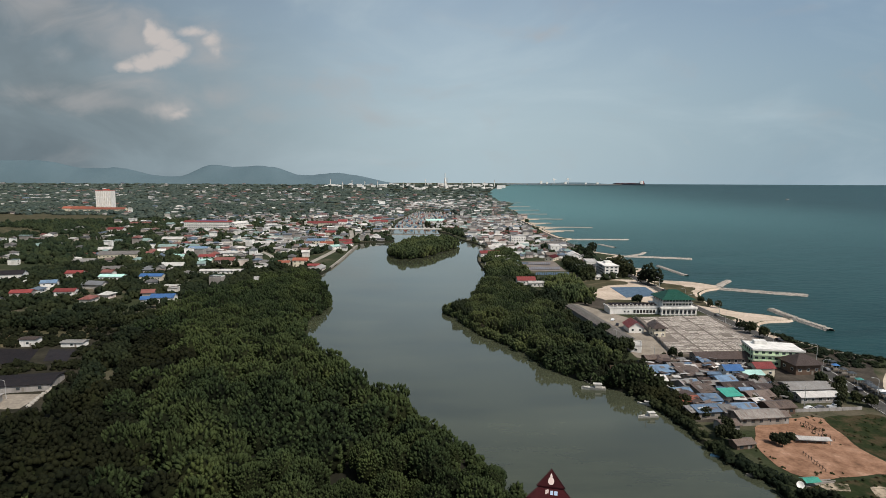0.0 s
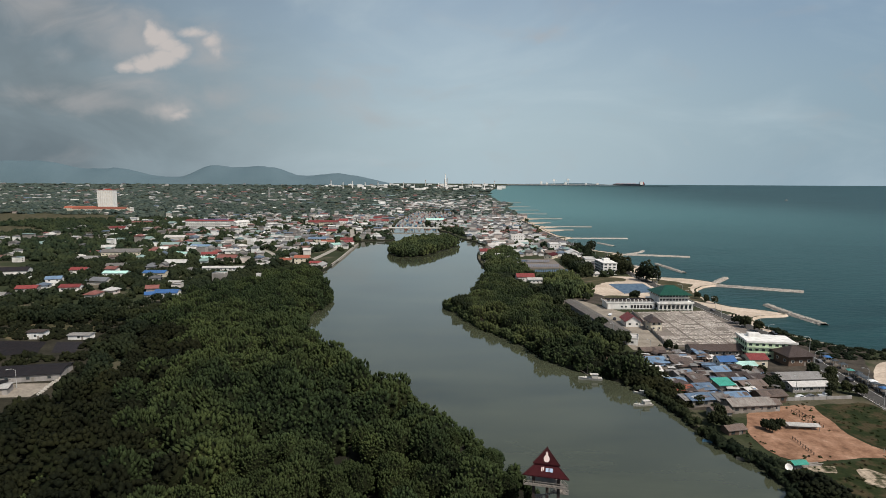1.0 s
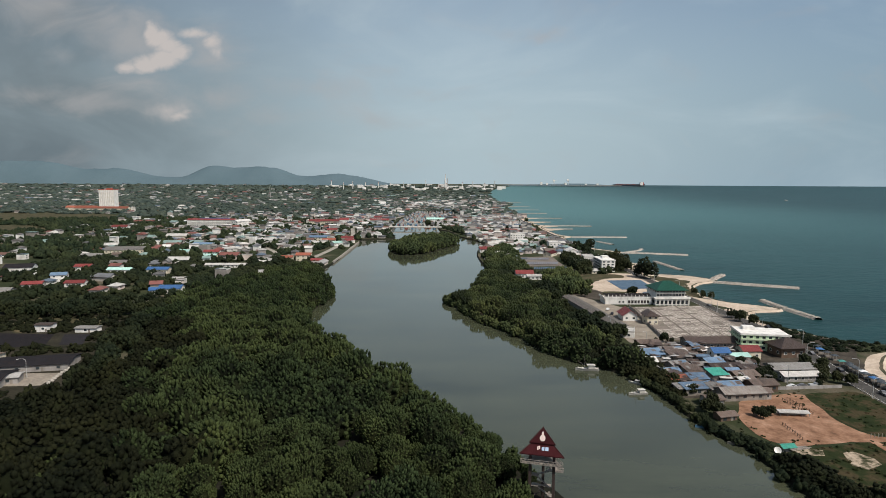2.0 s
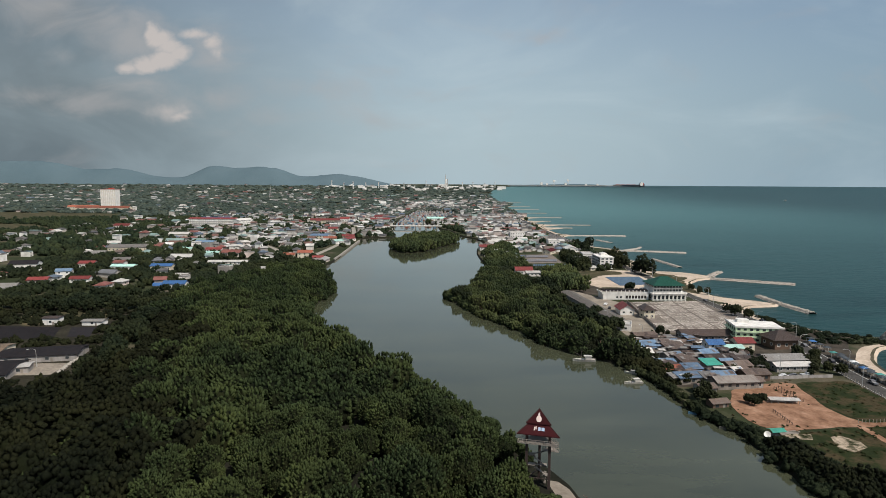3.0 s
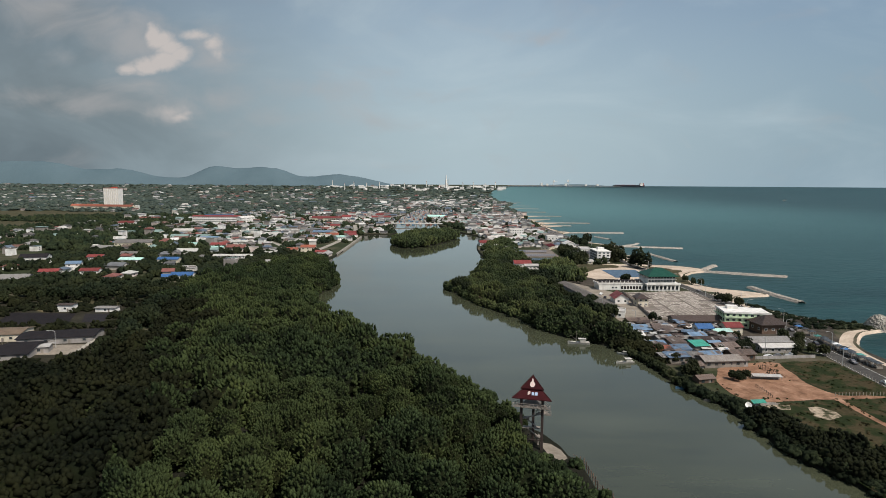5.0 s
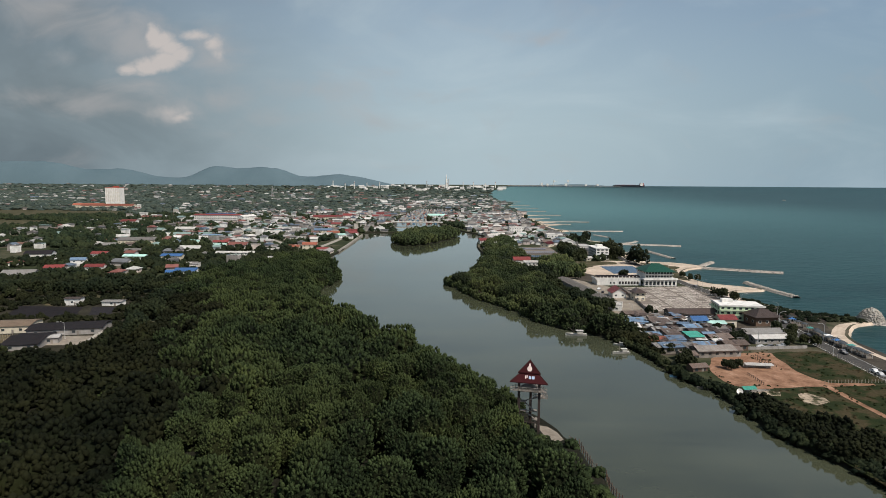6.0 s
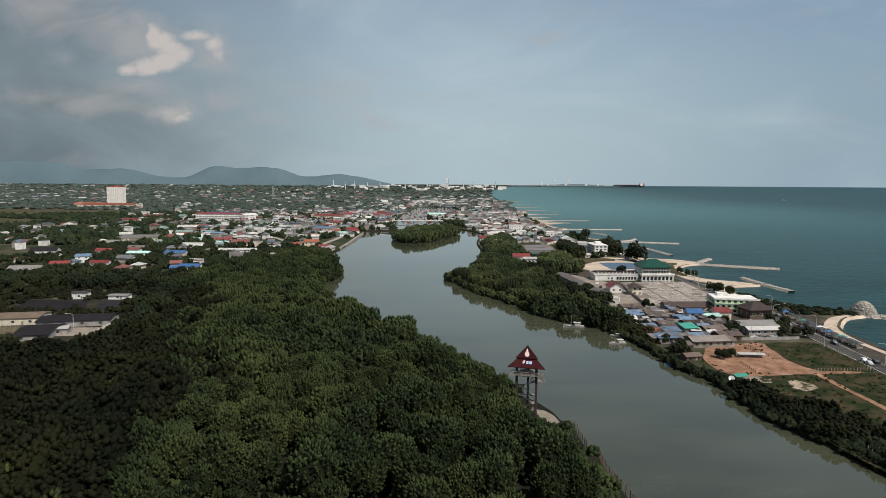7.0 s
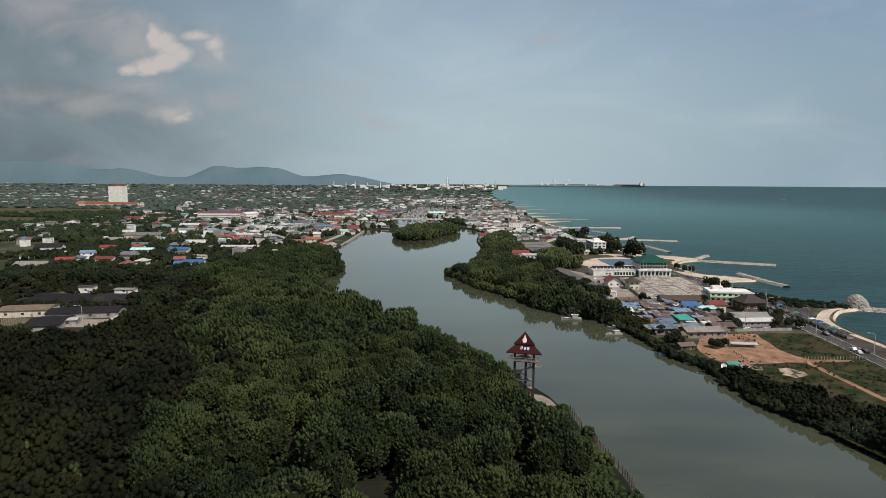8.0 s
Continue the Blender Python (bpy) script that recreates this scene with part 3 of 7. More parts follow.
patch("rubble_patch", [(114, 178), (123, 177), (121, 173), (113, 172)], SPARSE, "pale rubble beside the dirt field", "ground", 0.16, 2.0)
patch("dirt_track", [(143.5, 185), (146, 185), (146.5, 167), (148, 120), (145.6, 120), (144.2, 167)], RED_EARTH, "narrow dirt track across a field", "track", 0.12, 0.5)

patch("settlement_ground", [(93, 226), (112, 226), (132, 236), (148, 248), (172, 252), (178, 300), (122, 314), (98, 306), (90, 272), (94, 246)], TRODDEN, "trodden dark earth between the shacks", "ground", 0.05)
patch("road_verge", [(180, 190), (192, 196), (200, 230), (202, 270), (214, 298), (226, 308), (205, 335), (196, 350), (188, 350), (186, 300), (180, 250)], TRODDEN, "dark earth verge behind the beach", "ground", 0.04)

patch("annex_forecourt", [(92, 449), (108, 430), (130, 430), (138, 448), (118, 470), (104, 472)], TRODDEN, "bare trodden ground beside the annex", "ground", 0.035)
patch("landing_mud", [(64, 278), (76, 266), (88, 248), (94, 226), (98, 228), (98, 262), (92, 292), (76, 292)], MUD, "dark mud bank under the riverside trees", "ground", 0.07)
patch("compound_ground", [(-310, 212), (-165, 212), (-170, 262), (-182, 335), (-204, 360), (-310, 362)], DARK_SOIL, "dark soil round the compound", "ground", 0.03)
COAST_ROAD = curve([(168, 60), (173, 150), (176, 187), (178, 218), (180, 250), (182.5, 275), (185.5, 300), (188.5, 335), (186, 385), (182, 431), (179, 493), (177, 581), (175, 707), (171, 900), (164, 1100), (158, 1400)], 8)
setting("road", strip(COAST_ROAD, 8.4, LAND + 0.16, 0.2), ASPHALT, "grey asphalt coast road", "road")
LINE_PAINT = painted("road_paint", (0.7, 0.7, 0.66), 0.7, 0.5)
for side in (-3.7, 3.7):
    line = [(x + side, y) for x, y in COAST_ROAD]
    setting("road_edge_line", strip(line, 0.18, LAND + 0.175), LINE_PAINT, "worn white painted edge line on asphalt", "road marking")

# left shore: roads, yards, fields, ponds
setting("town_road", strip(curve([(-700, 470), (-420, 520), (-330, 528), (-260, 532), (-200, 560), (-165, 640), (-160, 900), (-190, 1100)], 10), 7, LAND + 0.1, 0.15), CONCRETE, "pale concrete town road", "road")
setting("back_road", strip(curve([(-420, 600), (-330, 625), (-255, 640), (-215, 700), (-330, 860), (-520, 980)], 10), 6, LAND + 0.1, 0.15), CONCRETE, "pale concrete side road", "road")
patch("dry_field", [(-274, 352), (-256, 319), (-244, 320), (-215, 330), (-212, 350), (-240, 360)], DRY_GRASS, "dry yellowish grass field", "field")
patch("far_field", [(-1500, 1300), (-1000, 1250), (-760, 1330), (-900, 1500), (-1500, 1560)], DRY_GRASS, "pale open field among trees", "field")
patch("meadow", [(-1100, 940), (-780, 930), (-700, 1010), (-820, 1120), (-1150, 1120)], DRY_GRASS, "pale grassy meadow among trees", "field")
slab("compound_yard", [(-197, 228), (-177, 230), (-179, 247), (-199, 245)], LANE, "grey concrete compound yard", "yard")
QUAY = curve([(-132, 628), (-133.5, 700), (-137, 800), (-138, 845)], 8)
setting("quay_wall", strip(QUAY, 1.6, LAND + 0.9, 2.6), CONCRETE, "low concrete quay wall along the river", "wall")
BRIDGE = thing("bridge", pose(-72, 1099, 0), "low pale concrete road bridge across the river", "bridge")
part("deck", Geo().box(0, 0, 4.2, 100, 9, 0.9), CONCRETE, BRIDGE)
for s in (-4.3, 4.3):
    part("railing", Geo().box(0, s, 5.1, 100, 0.3, 1.0), WHITE, BRIDGE, "white railing")
for i in range(5):
    part("pier", Geo().box(-40 + i * 20, 0, -2, 1.4, 7, 6.2), CONCRETE, BRIDGE)

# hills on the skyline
# the haze is put into the base colour: blue-grey for leaf green
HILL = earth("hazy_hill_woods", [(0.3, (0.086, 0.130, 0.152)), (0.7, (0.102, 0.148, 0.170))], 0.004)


def hills(name, peaks, x0, x1, y, label):
    g, cols, ranks = Geo(), 220, 7
    for j in range(ranks):
        w = math.sin(math.pi / 2 * j / (ranks - 1)) ** 0.8
        for i in range(cols + 1):
            x = x0 + (x1 - x0) * i / cols
            h = sum(a * math.exp(-abs((x - c) / s) ** p) for c, a, s, p in peaks)
            h *= w * (1 + 0.05 * noise.fractal(Vector((x * 0.009, j * 0.7, 3)), 0.8, 2.1, 5))
            g.v.append((x, y + (j - 3) * 45, rise(y) - 6 + h))
    for j in range(ranks - 1):
        for i in range(cols):
            a = j * (cols + 1) + i
            g.f.append((a, a + 1, a + cols + 2, a + cols + 1))
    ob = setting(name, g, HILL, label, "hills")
    for p in ob.data.polygons:
        p.use_smooth = True


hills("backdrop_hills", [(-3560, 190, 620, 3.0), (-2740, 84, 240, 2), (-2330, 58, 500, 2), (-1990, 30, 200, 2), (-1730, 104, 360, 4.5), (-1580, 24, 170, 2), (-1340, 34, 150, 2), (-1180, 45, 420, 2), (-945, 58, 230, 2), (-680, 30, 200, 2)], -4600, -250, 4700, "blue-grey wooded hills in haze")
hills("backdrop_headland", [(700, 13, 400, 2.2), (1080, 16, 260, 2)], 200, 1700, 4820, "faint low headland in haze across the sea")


# ---- trees ----
rng = np.random.default_rng(7)


CORE = 70  # triangles of the darkened inner dome, last in each crown


def ball():
    """A unit icosahedron."""
    bm = bmesh.new()
    bmesh.ops.create_icosphere(bm, subdivisions=1, radius=1.0)
    bm.verts.index_update()
    v, f = np.array([p.co[:] for p in bm.verts]), np.array([[p.index for p in q.verts] for q in bm.faces])
    bm.free()
    return v, f


BALL = ball()


def crown_arrays(lobes, tufts, tuft, seed, squash=0.8):
    """A crown one metre in radius, base at 0: leaf sprays over a dome, loose leaf tufts on each, and inside a dome
    darkened to stand in for shade. Triangles.
    """
    r = np.random.default_rng(seed)
    vs, fs, count = [], [], 0
    bv_, bf_ = BALL
    golden = math.pi * (3 - math.sqrt(5))
    sides = 5 if lobes >= 100 else 4
    turn = np.arange(sides) * math.tau / sides
    belly = [(-0.75, 0.55), (0.10, 1.0)]
    shape = np.array([(w * math.cos(a), w * math.sin(a), z) for z, w in belly for a in turn] + [(0, 0, 0.85)])
    tri = [(i, (i + 1) % sides, sides + (i + 1) % sides) for i in range(sides)] + [(i, sides + (i + 1) % sides, sides + i) for i in range(sides)]
    spray_f = np.array(tri + [(sides + i, sides + (i + 1) % sides, 2 * sides) for i in range(sides)])
    bulge = [(r.uniform(0, math.tau), r.uniform(0.1, 0.9), r.uniform(0.03, 0.13)) for _ in range(7)]  # limbs that carry the leaves further out
    for i in range(lobes):
        z = 1 - 1.42 * (i + 0.5) / lobes
        ang = i * golden + r.uniform(-0.4, 0.4)
        q = math.sqrt(max(0.0, 1 - max(z, 0.0) ** 2))
        rad = r.uniform(0.84, 1.06)
        nrm = np.array([q * math.cos(ang), q * math.sin(ang), max(z, 0.05) + 0.2])
        nrm /= np.linalg.norm(nrm)
        mid = np.array([q * math.cos(ang) * rad * 0.80, q * math.sin(ang) * rad * 0.80, squash * (0.52 + z * (rad * 0.74 if z > 0 else 0.95))])
        size = r.uniform(0.80, 1.30) * math.sqrt(1.9 / lobes)
        if lobes >= 20:
            grow = 1 + sum(b * math.exp(-((math.cos(ang - a) - 1) ** 2 + (z - h) ** 2) * 5) for a, h, b in bulge) - 0.04
            mid = mid * grow * 1.06
            size = r.uniform(0.72, 1.22) * math.sqrt(2.3 / lobes)
            axis = nrm + np.array([0, 0, 0.75]) + r.normal(size=3) * 0.22
            axis /= np.linalg.norm(axis)
            u = np.cross(axis, [0.3, 0.9, 0.1])
            u /= np.linalg.norm(u)
            spray = shape * (1 + r.normal(size=(len(shape), 1)) * 0.14) * np.array([0.68, 0.68, 1.35] if lobes >= 90 else [0.88, 0.88, 1.05]) * size
            vs.append(mid + spray[:, :1] * u + spray[:, 1:2] * np.cross(axis, u) + spray[:, 2:] * axis)
            fs.append(spray_f + count)
            count += len(shape)
            d = r.normal(size=(tufts, 3)) * 0.7 + axis
            d /= np.linalg.norm(d, axis=1)[:, None]
            c = mid + d * size * r.uniform(0.75, 1.15, (tufts, 1))
            n = d + r.normal(size=(tufts, 3)) * 0.5
            u = np.cross(n, r.normal(size=(tufts, 3)))
            u /= np.linalg.norm(u, axis=1)[:, None]
            w = np.cross(n, u)
            w /= np.linalg.norm(w, axis=1)[:, None]
            la, lb = tuft * r.uniform(0.8, 1.4, (tufts, 1)), tuft * r.uniform(0.4, 0.75, (tufts, 1))
            four = np.stack([c - u * la, c - w * lb, c + u * la, c + w * lb], 1).reshape(-1, 3)
            k = (np.arange(tufts) * 4)[:, None]
            vs.append(four)
            fs.append(np.concatenate([k + [0, 1, 2], k + [0, 2, 3]]) + count)
            count += len(four)
            continue
        keep = (bv_[bf_].mean(1) @ nrm) > -0.25
        lobe = bv_ * (1 + r.normal(size=(len(bv_), 1)) * 0.18) + r.normal(size=bv_.shape) * 0.10
        vs.append(mid + lobe * size * np.array([1, 1, 0.9]))
        fs.append(bf_[keep] + count)
        count += len(bv_)
        d = r.normal(size=(tufts, 3)) + nrm * 1.0
        d /= np.linalg.norm(d, axis=1)[:, None]
        c = mid + d * size * r.uniform(0.92, 1.22, (tufts, 1)) * np.array([1, 1, 0.9])
        n = d + r.normal(size=(tufts, 3)) * 0.5
        u = np.cross(n, r.normal(size=(tufts, 3)))
        u /= np.linalg.norm(u, axis=1)[:, None]
        w = np.cross(n, u)
        w /= np.linalg.norm(w, axis=1)[:, None]
        la, lb = tuft * r.uniform(0.8, 1.4, (tufts, 1)), tuft * r.uniform(0.4, 0.75, (tufts, 1))
        four = np.stack([c - u * la, c - w * lb, c + u * la, c + w * lb], 1).reshape(-1, 3)
        k = (np.arange(tufts) * 4)[:, None]
        vs.append(four)
        fs.append(np.concatenate([k + [0, 1, 2], k + [0, 2, 3]]) + count)
        count += len(four)
    if lobes < 20:
        return np.concatenate(vs), np.concatenate(fs)
    rings, segs, core, tri = 4, 10, [], []
    for k in range(rings):
        z = (k - 1) / (rings - 1)
        for s in range(segs):
            w = 0.84 * math.sqrt(1 - max(z, 0.0) ** 2) * r.uniform(0.88, 1.04)
            core.append((w * math.cos(s * math.tau / segs), w * math.sin(s * math.tau / segs), squash * (0.50 + z * 0.66)))
    core.append((0, 0, squash * 1.16))
    for k in range(rings - 1):
        for s in range(segs):
            a, b = k * segs + s, k * segs + (s + 1) % segs
            tri += [(a, b, b + segs), (a, b + segs, a + segs)]
    for s in range(segs):
        a = (rings - 1) * segs
        tri.append((a + s, a + (s + 1) % segs, len(core) - 1))
    vs.append(np.array(core))
    fs.append(np.array(tri) + count)
    return np.concatenate(vs), np.concatenate(fs)


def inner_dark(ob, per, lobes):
    """The inner dome of each crown, darkened to imitate shade: the last faces of every copy of a template of that many
    faces.
    """
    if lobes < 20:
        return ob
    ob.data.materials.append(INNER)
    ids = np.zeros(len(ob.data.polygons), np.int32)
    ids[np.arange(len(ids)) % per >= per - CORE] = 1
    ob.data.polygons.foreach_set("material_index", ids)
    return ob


def trunk_geo(h, r, seed):
    """A tapered, slightly crooked trunk that forks into limbs."""
    q = random.Random(seed)
    g = Geo()
    a = Vector((0, 0, -0.6))
    b = Vector((q.uniform(-0.3, 0.3), q.uniform(-0.3, 0.3), h * 0.5))
    g.tube(a, b, r, r * 0.7, 7)
    for i in range(5):
        t = i * math.tau / 5 + q.uniform(-0.4, 0.4)
        c = b + Vector((math.cos(t) * h * 0.22, math.sin(t) * h * 0.22, h * q.uniform(0.25, 0.42)))
        g.tube(b - Vector((0, 0, h * 0.1 * (i % 2))), c, r * 0.5, r * 0.2, 5)
    return g


def jittered(x0, x1, y0, y1, step, keep):
    """Evenly scattered places in a box for which keep(x, y) holds."""
    gx, gy = np.meshgrid(np.arange(x0, x1, step), np.arange(y0, y1, step))
    gx = gx + (np.arange(gx.shape[0]) % 2)[:, None] * step / 2
    x = (gx + rng.uniform(-0.3, 0.3, gx.shape) * step).ravel()
    y = (gy + rng.uniform(-0.3, 0.3, gy.shape) * step).ravel()
    k = keep(x, y)
    return x[k], y[k]


def plant(kind, label, places, shape, leaf, heights, group, templates=5, slim=0.24):
    """Single trees: each an Empty with trunk and crown; templates shared."""
    lobes, tufts, tuft, squash = shape
    made = []
    for i in range(templates):
        v, f = crown_arrays(lobes, tufts, tuft, 100 * i + lobes, squash)
        h = heights[0] + (heights[1] - heights[0]) * i / max(1, templates - 1)
        rad = h * (0.46 + 0.05 * (i % 3))
        v = v * np.array([rad, rad, h * 0.54]) + np.array([0, 0, h * slim])
        ob = thing(kind, pose(0, 0, LAND), label, "tree", group)
        part("trunk", trunk_geo(h * 0.8, 0.022 * h, i), BARK, ob)
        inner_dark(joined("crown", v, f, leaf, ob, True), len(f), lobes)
        made.append(ob)
    for k, (x, y, z, *grown) in enumerate(places):
        m = pose(x, y, z, 0, 0, rng.uniform(0, 360)) @ Matrix.Diagonal((*[grown[0] if grown else 1.0] * 3, 1))
        if k < templates:
            made[k].matrix_basis = m
        else:
            copy_thing(made[int(rng.integers(templates))], m)


def wood(name, label, x, y, z, shape, leaf, radius, height, category="trees"):
    """Trees past counting, joined into one object of stuff."""
    lobes, tufts, tuft, squash = shape
    n = len(x)
    ids = rng.integers(0, 3, n)
    vs, fs, off = [], [], 0
    for k in range(3):
        sel = ids == k
        if not sel.any():
            continue
        v, f = crown_arrays(lobes, tufts, tuft, 50 + k, squash)
        m = int(sel.sum())
        h = rng.uniform(*height, m) / 1.4
        rows = np.stack([x[sel], y[sel], np.asarray(z)[sel] if np.ndim(z) else np.full(m, z), rng.uniform(*radius, m), h, rng.uniform(0, math.tau, m)], 1)
        a, b = scattered(v, f, rows)
        vs.append(a), fs.append(b + off)
        off += len(a)
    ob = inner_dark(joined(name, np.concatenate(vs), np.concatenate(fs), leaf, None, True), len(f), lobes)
    return tagged(ob, label, category, "", "stuff")


def bank_x(y):
    """The left waterline at each y."""
    b = np.array([p for p in LEFT_BANK if p[1] < 600])
    return np.interp(y, b[:, 1], b[:, 0])


MANGROVE = [p for p in LEFT_BANK if -80 < p[1] < 572] + [(-160, 540), (-190, 480), (-200, 430), (-186, 345), (-170, 310), (-158, 275), (-150, 245), (-160, 210), (-200, 190), (-420, 160), (-420, -80)]
CREEK = curve([(-14, 60), (-17, 100), (-22, 130), (-30, 165), (-44, 205), (-52, 240)], 4)
creek = np.array(CREEK)
TOWER = (24.5, 140.5)


def clear_of(line, x, y, gap):
    d = np.min((x[:, None] - line[None, :, 0]) ** 2 + (y[:, None] - line[None, :, 1]) ** 2, 1)
    return d > gap ** 2


def in_mangrove(x, y):
    k = inside(MANGROVE, x, y) & (x < bank_x(y) - 1.5) & (x > np.minimum(-0.84 * (y + 62) - 12, -75))
    k &= np.hypot(x - TOWER[0], y - TOWER[1]) > 7.0
    k &= ~((x > 22) & (y > 126) & (y < 142))
    k &= ~((y < 138) & (y > 30) & (x > bank_x(y) - 12))
    return k & clear_of(creek, x, y, 1.6)


mx, my = jittered(-420, 60, -78, 575, 10.0, in_mangrove)
brush = mx < -62 - 0.34 * (my - 60) + 9 * np.sin(my * 0.05) + rng.normal(0, 7, len(mx))  # denser scrub forest inland, its leaf colour darkened to imitate shade
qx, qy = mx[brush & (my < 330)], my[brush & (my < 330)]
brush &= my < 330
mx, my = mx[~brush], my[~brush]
order = np.argsort(np.hypot(mx - 5, my - 95) + (my < 45) * 500)
near, rest = order[:130], order[130:]
setting("forest_floor", filled(MANGROVE, LAND + 0.03), MUD, "dark muddy floor under the mangroves", "ground")
plant("mangrove_tree", "dense dark green mangrove tree with a rounded crown", [(mx[i], my[i], 1.0 + rng.uniform(-0.6, 0.6), float(np.clip(0.56 + (bank_x(my[i]) - mx[i]) / 42, 0.6, 1.0)) * rng.uniform(0.85, 1.08)) for i in near],
      (330, 1, 0.026, 1.1), LEAF, (8.8, 13.2), "mangroves along the river")
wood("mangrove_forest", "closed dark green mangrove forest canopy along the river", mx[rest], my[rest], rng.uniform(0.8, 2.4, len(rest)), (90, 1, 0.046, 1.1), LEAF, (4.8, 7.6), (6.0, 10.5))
wood("scrub_forest", "dense scrub forest behind the mangroves, darkened to imitate shade", qx, qy, rng.uniform(0.4, 2.0, len(qx)), (54, 1, 0.06, 1.0), LEAF_DIMMED, (4.8, 7.4), (5.6, 10.0))

vx_, vy_ = jittered(-130, 60, 30, 300, 9.0, in_mangrove)
wood("mangrove_understory", "young mangroves that fill the gaps of the forest", vx_, vy_, rng.uniform(0.6, 1.2, len(vx_)), (22, 1, 0.09, 1.0), LEAF, (2.4, 3.8), (3.2, 5.2))

SPIT_WOOD = [(9, 424), (11, 397), (17, 364), (32, 339), (45, 312), (53, 290), (66, 276), (78, 264), (88, 250), (88, 262), (80, 300), (74, 345), (68, 385), (63, 430), (60, 452), (50, 500), (28, 522), (18, 447)]
sx, sy = jittered(-10, 100, 245, 525, 9.6, lambda x, y: inside(SPIT_WOOD, x, y) & ~((np.hypot(x - 78, y - 275) < 8)))
wood("spit_mangroves", "dense green mangroves on the river spit", sx, sy, rng.uniform(0.6, 2.6, len(sx)), (92, 1, 0.05, 1.1), LEAF_SPIT, (4.8, 7.6), (5.5, 9.8))
lowx, lowy = jittered(55, 98, 262, 452, 4.2, lambda x, y: inside([(88, 262), (94, 268), (93, 300), (91, 340), (87, 380), (79, 425), (72, 452), (60, 452), (63, 430), (68, 385), (74, 345), (80, 300)], x, y))
wood("spit_undergrowth", "low dark bushes between the mangroves and the lane shed", lowx, lowy, LAND - 0.3, (22, 1, 0.1, 0.9), LEAF_DARK, (1.8, 3.4), (1.8, 4.0))
tipx, tipy = jittered(-8, 16, 410, 440, 2.4, lambda x, y: inside(outline, x, y) & ~inside(SPIT_WOOD, x, y))
wood("spit_bushes", "low green mangrove bushes on the tip of the spit", tipx, tipy, 0.9, (10, 4, 0.12, 0.9), LEAF_SPIT, (1.4, 2.4), (1.6, 3.0))
ix, iy = jittered(-85, 5, 705, 920, 9.0, lambda x, y: inside(ISLAND, x, y))
wood("island_mangroves", "dense mangroves covering the river islet", ix, iy, 0.5, (40, 2, 0.08, 1.0), LEAF_SPIT, (5.6, 7.6), (8.0, 12.5))

edge = [p for p in LEFT_BANK[::1] if 158 < p[1] < 575]
ex, ey = np.array([(x - rng.uniform(-0.8, 1.6), y + rng.uniform(-1.5, 1.5)) for x, y in edge for _ in range(2)]).T
wood("bank_mangroves", "low mangroves overhanging the river edge", ex, ey, rng.uniform(-0.2, 0.5, len(ex)), (22, 4, 0.08, 1.0), LEAF, (1.8, 3.6), (2.8, 5.5))
edge = [p for p in RIGHT_BANK if 266 < p[1] < 428 or 436 < p[1] < 520]
ex, ey = np.array([(x + rng.uniform(-0.8, 1.6), y + rng.uniform(-1.5, 1.5)) for x, y in edge for _ in range(2)]).T
wood("spit_edge_mangroves", "low mangroves overhanging the edge of the spit", ex, ey, rng.uniform(-0.2, 0.5, len(ex)), (22, 4, 0.08, 1.0), LEAF_SPIT, (1.8, 3.4), (2.8, 5.5))


# ---- buildings ----
def windows(parent, w, d, h, floors, base=0.0, pitch=3.2, sides=True, panes=True, wide=1.4, tall=1.2, shared={}):
    """Framed panes on the front (-y), and on both ends where asked: each a part with a frame and a pane under it."""
    key = (wide, tall)
    if key not in shared:
        f = Geo()
        for s in (-1, 1):
            f.box(s * (wide / 2 + 0.06), 0, -0.06, 0.12, 0.14, tall + 0.2)
            f.box(0, 0, -0.1 if s < 0 else tall, wide, 0.16, 0.12)
        shared[key] = (f.mesh("window"), Geo().box(0, 0, 0, wide, 0.05, tall).mesh("pane"))
    fm, pm = shared[key]
    step = h / floors
    spots = []
    for k in range(floors):
        z = base + k * step + step * 0.34
        n = max(1, int(w / pitch))
        spots += [(-w / 2 + w * (i + 0.5) / n, -d / 2 - 0.03, z, 0) for i in range(n)]
        if sides:
            n = max(1, int(d / (pitch * 1.25)))
            for s, a in ((-1, -90), (1, 90)):
                spots += [(s * (w / 2 + 0.03), -d / 2 + d * (i + 0.5) / n, z, a) for i in range(n)]
    for x, y, z, a in spots:
        o = part("window", fm if panes else pm, WHITE if panes else GLASS, parent)
        o.matrix_basis = pose(x, y, z, 0, 0, a)
        if panes:
            part("pane", pm, GLASS, o)


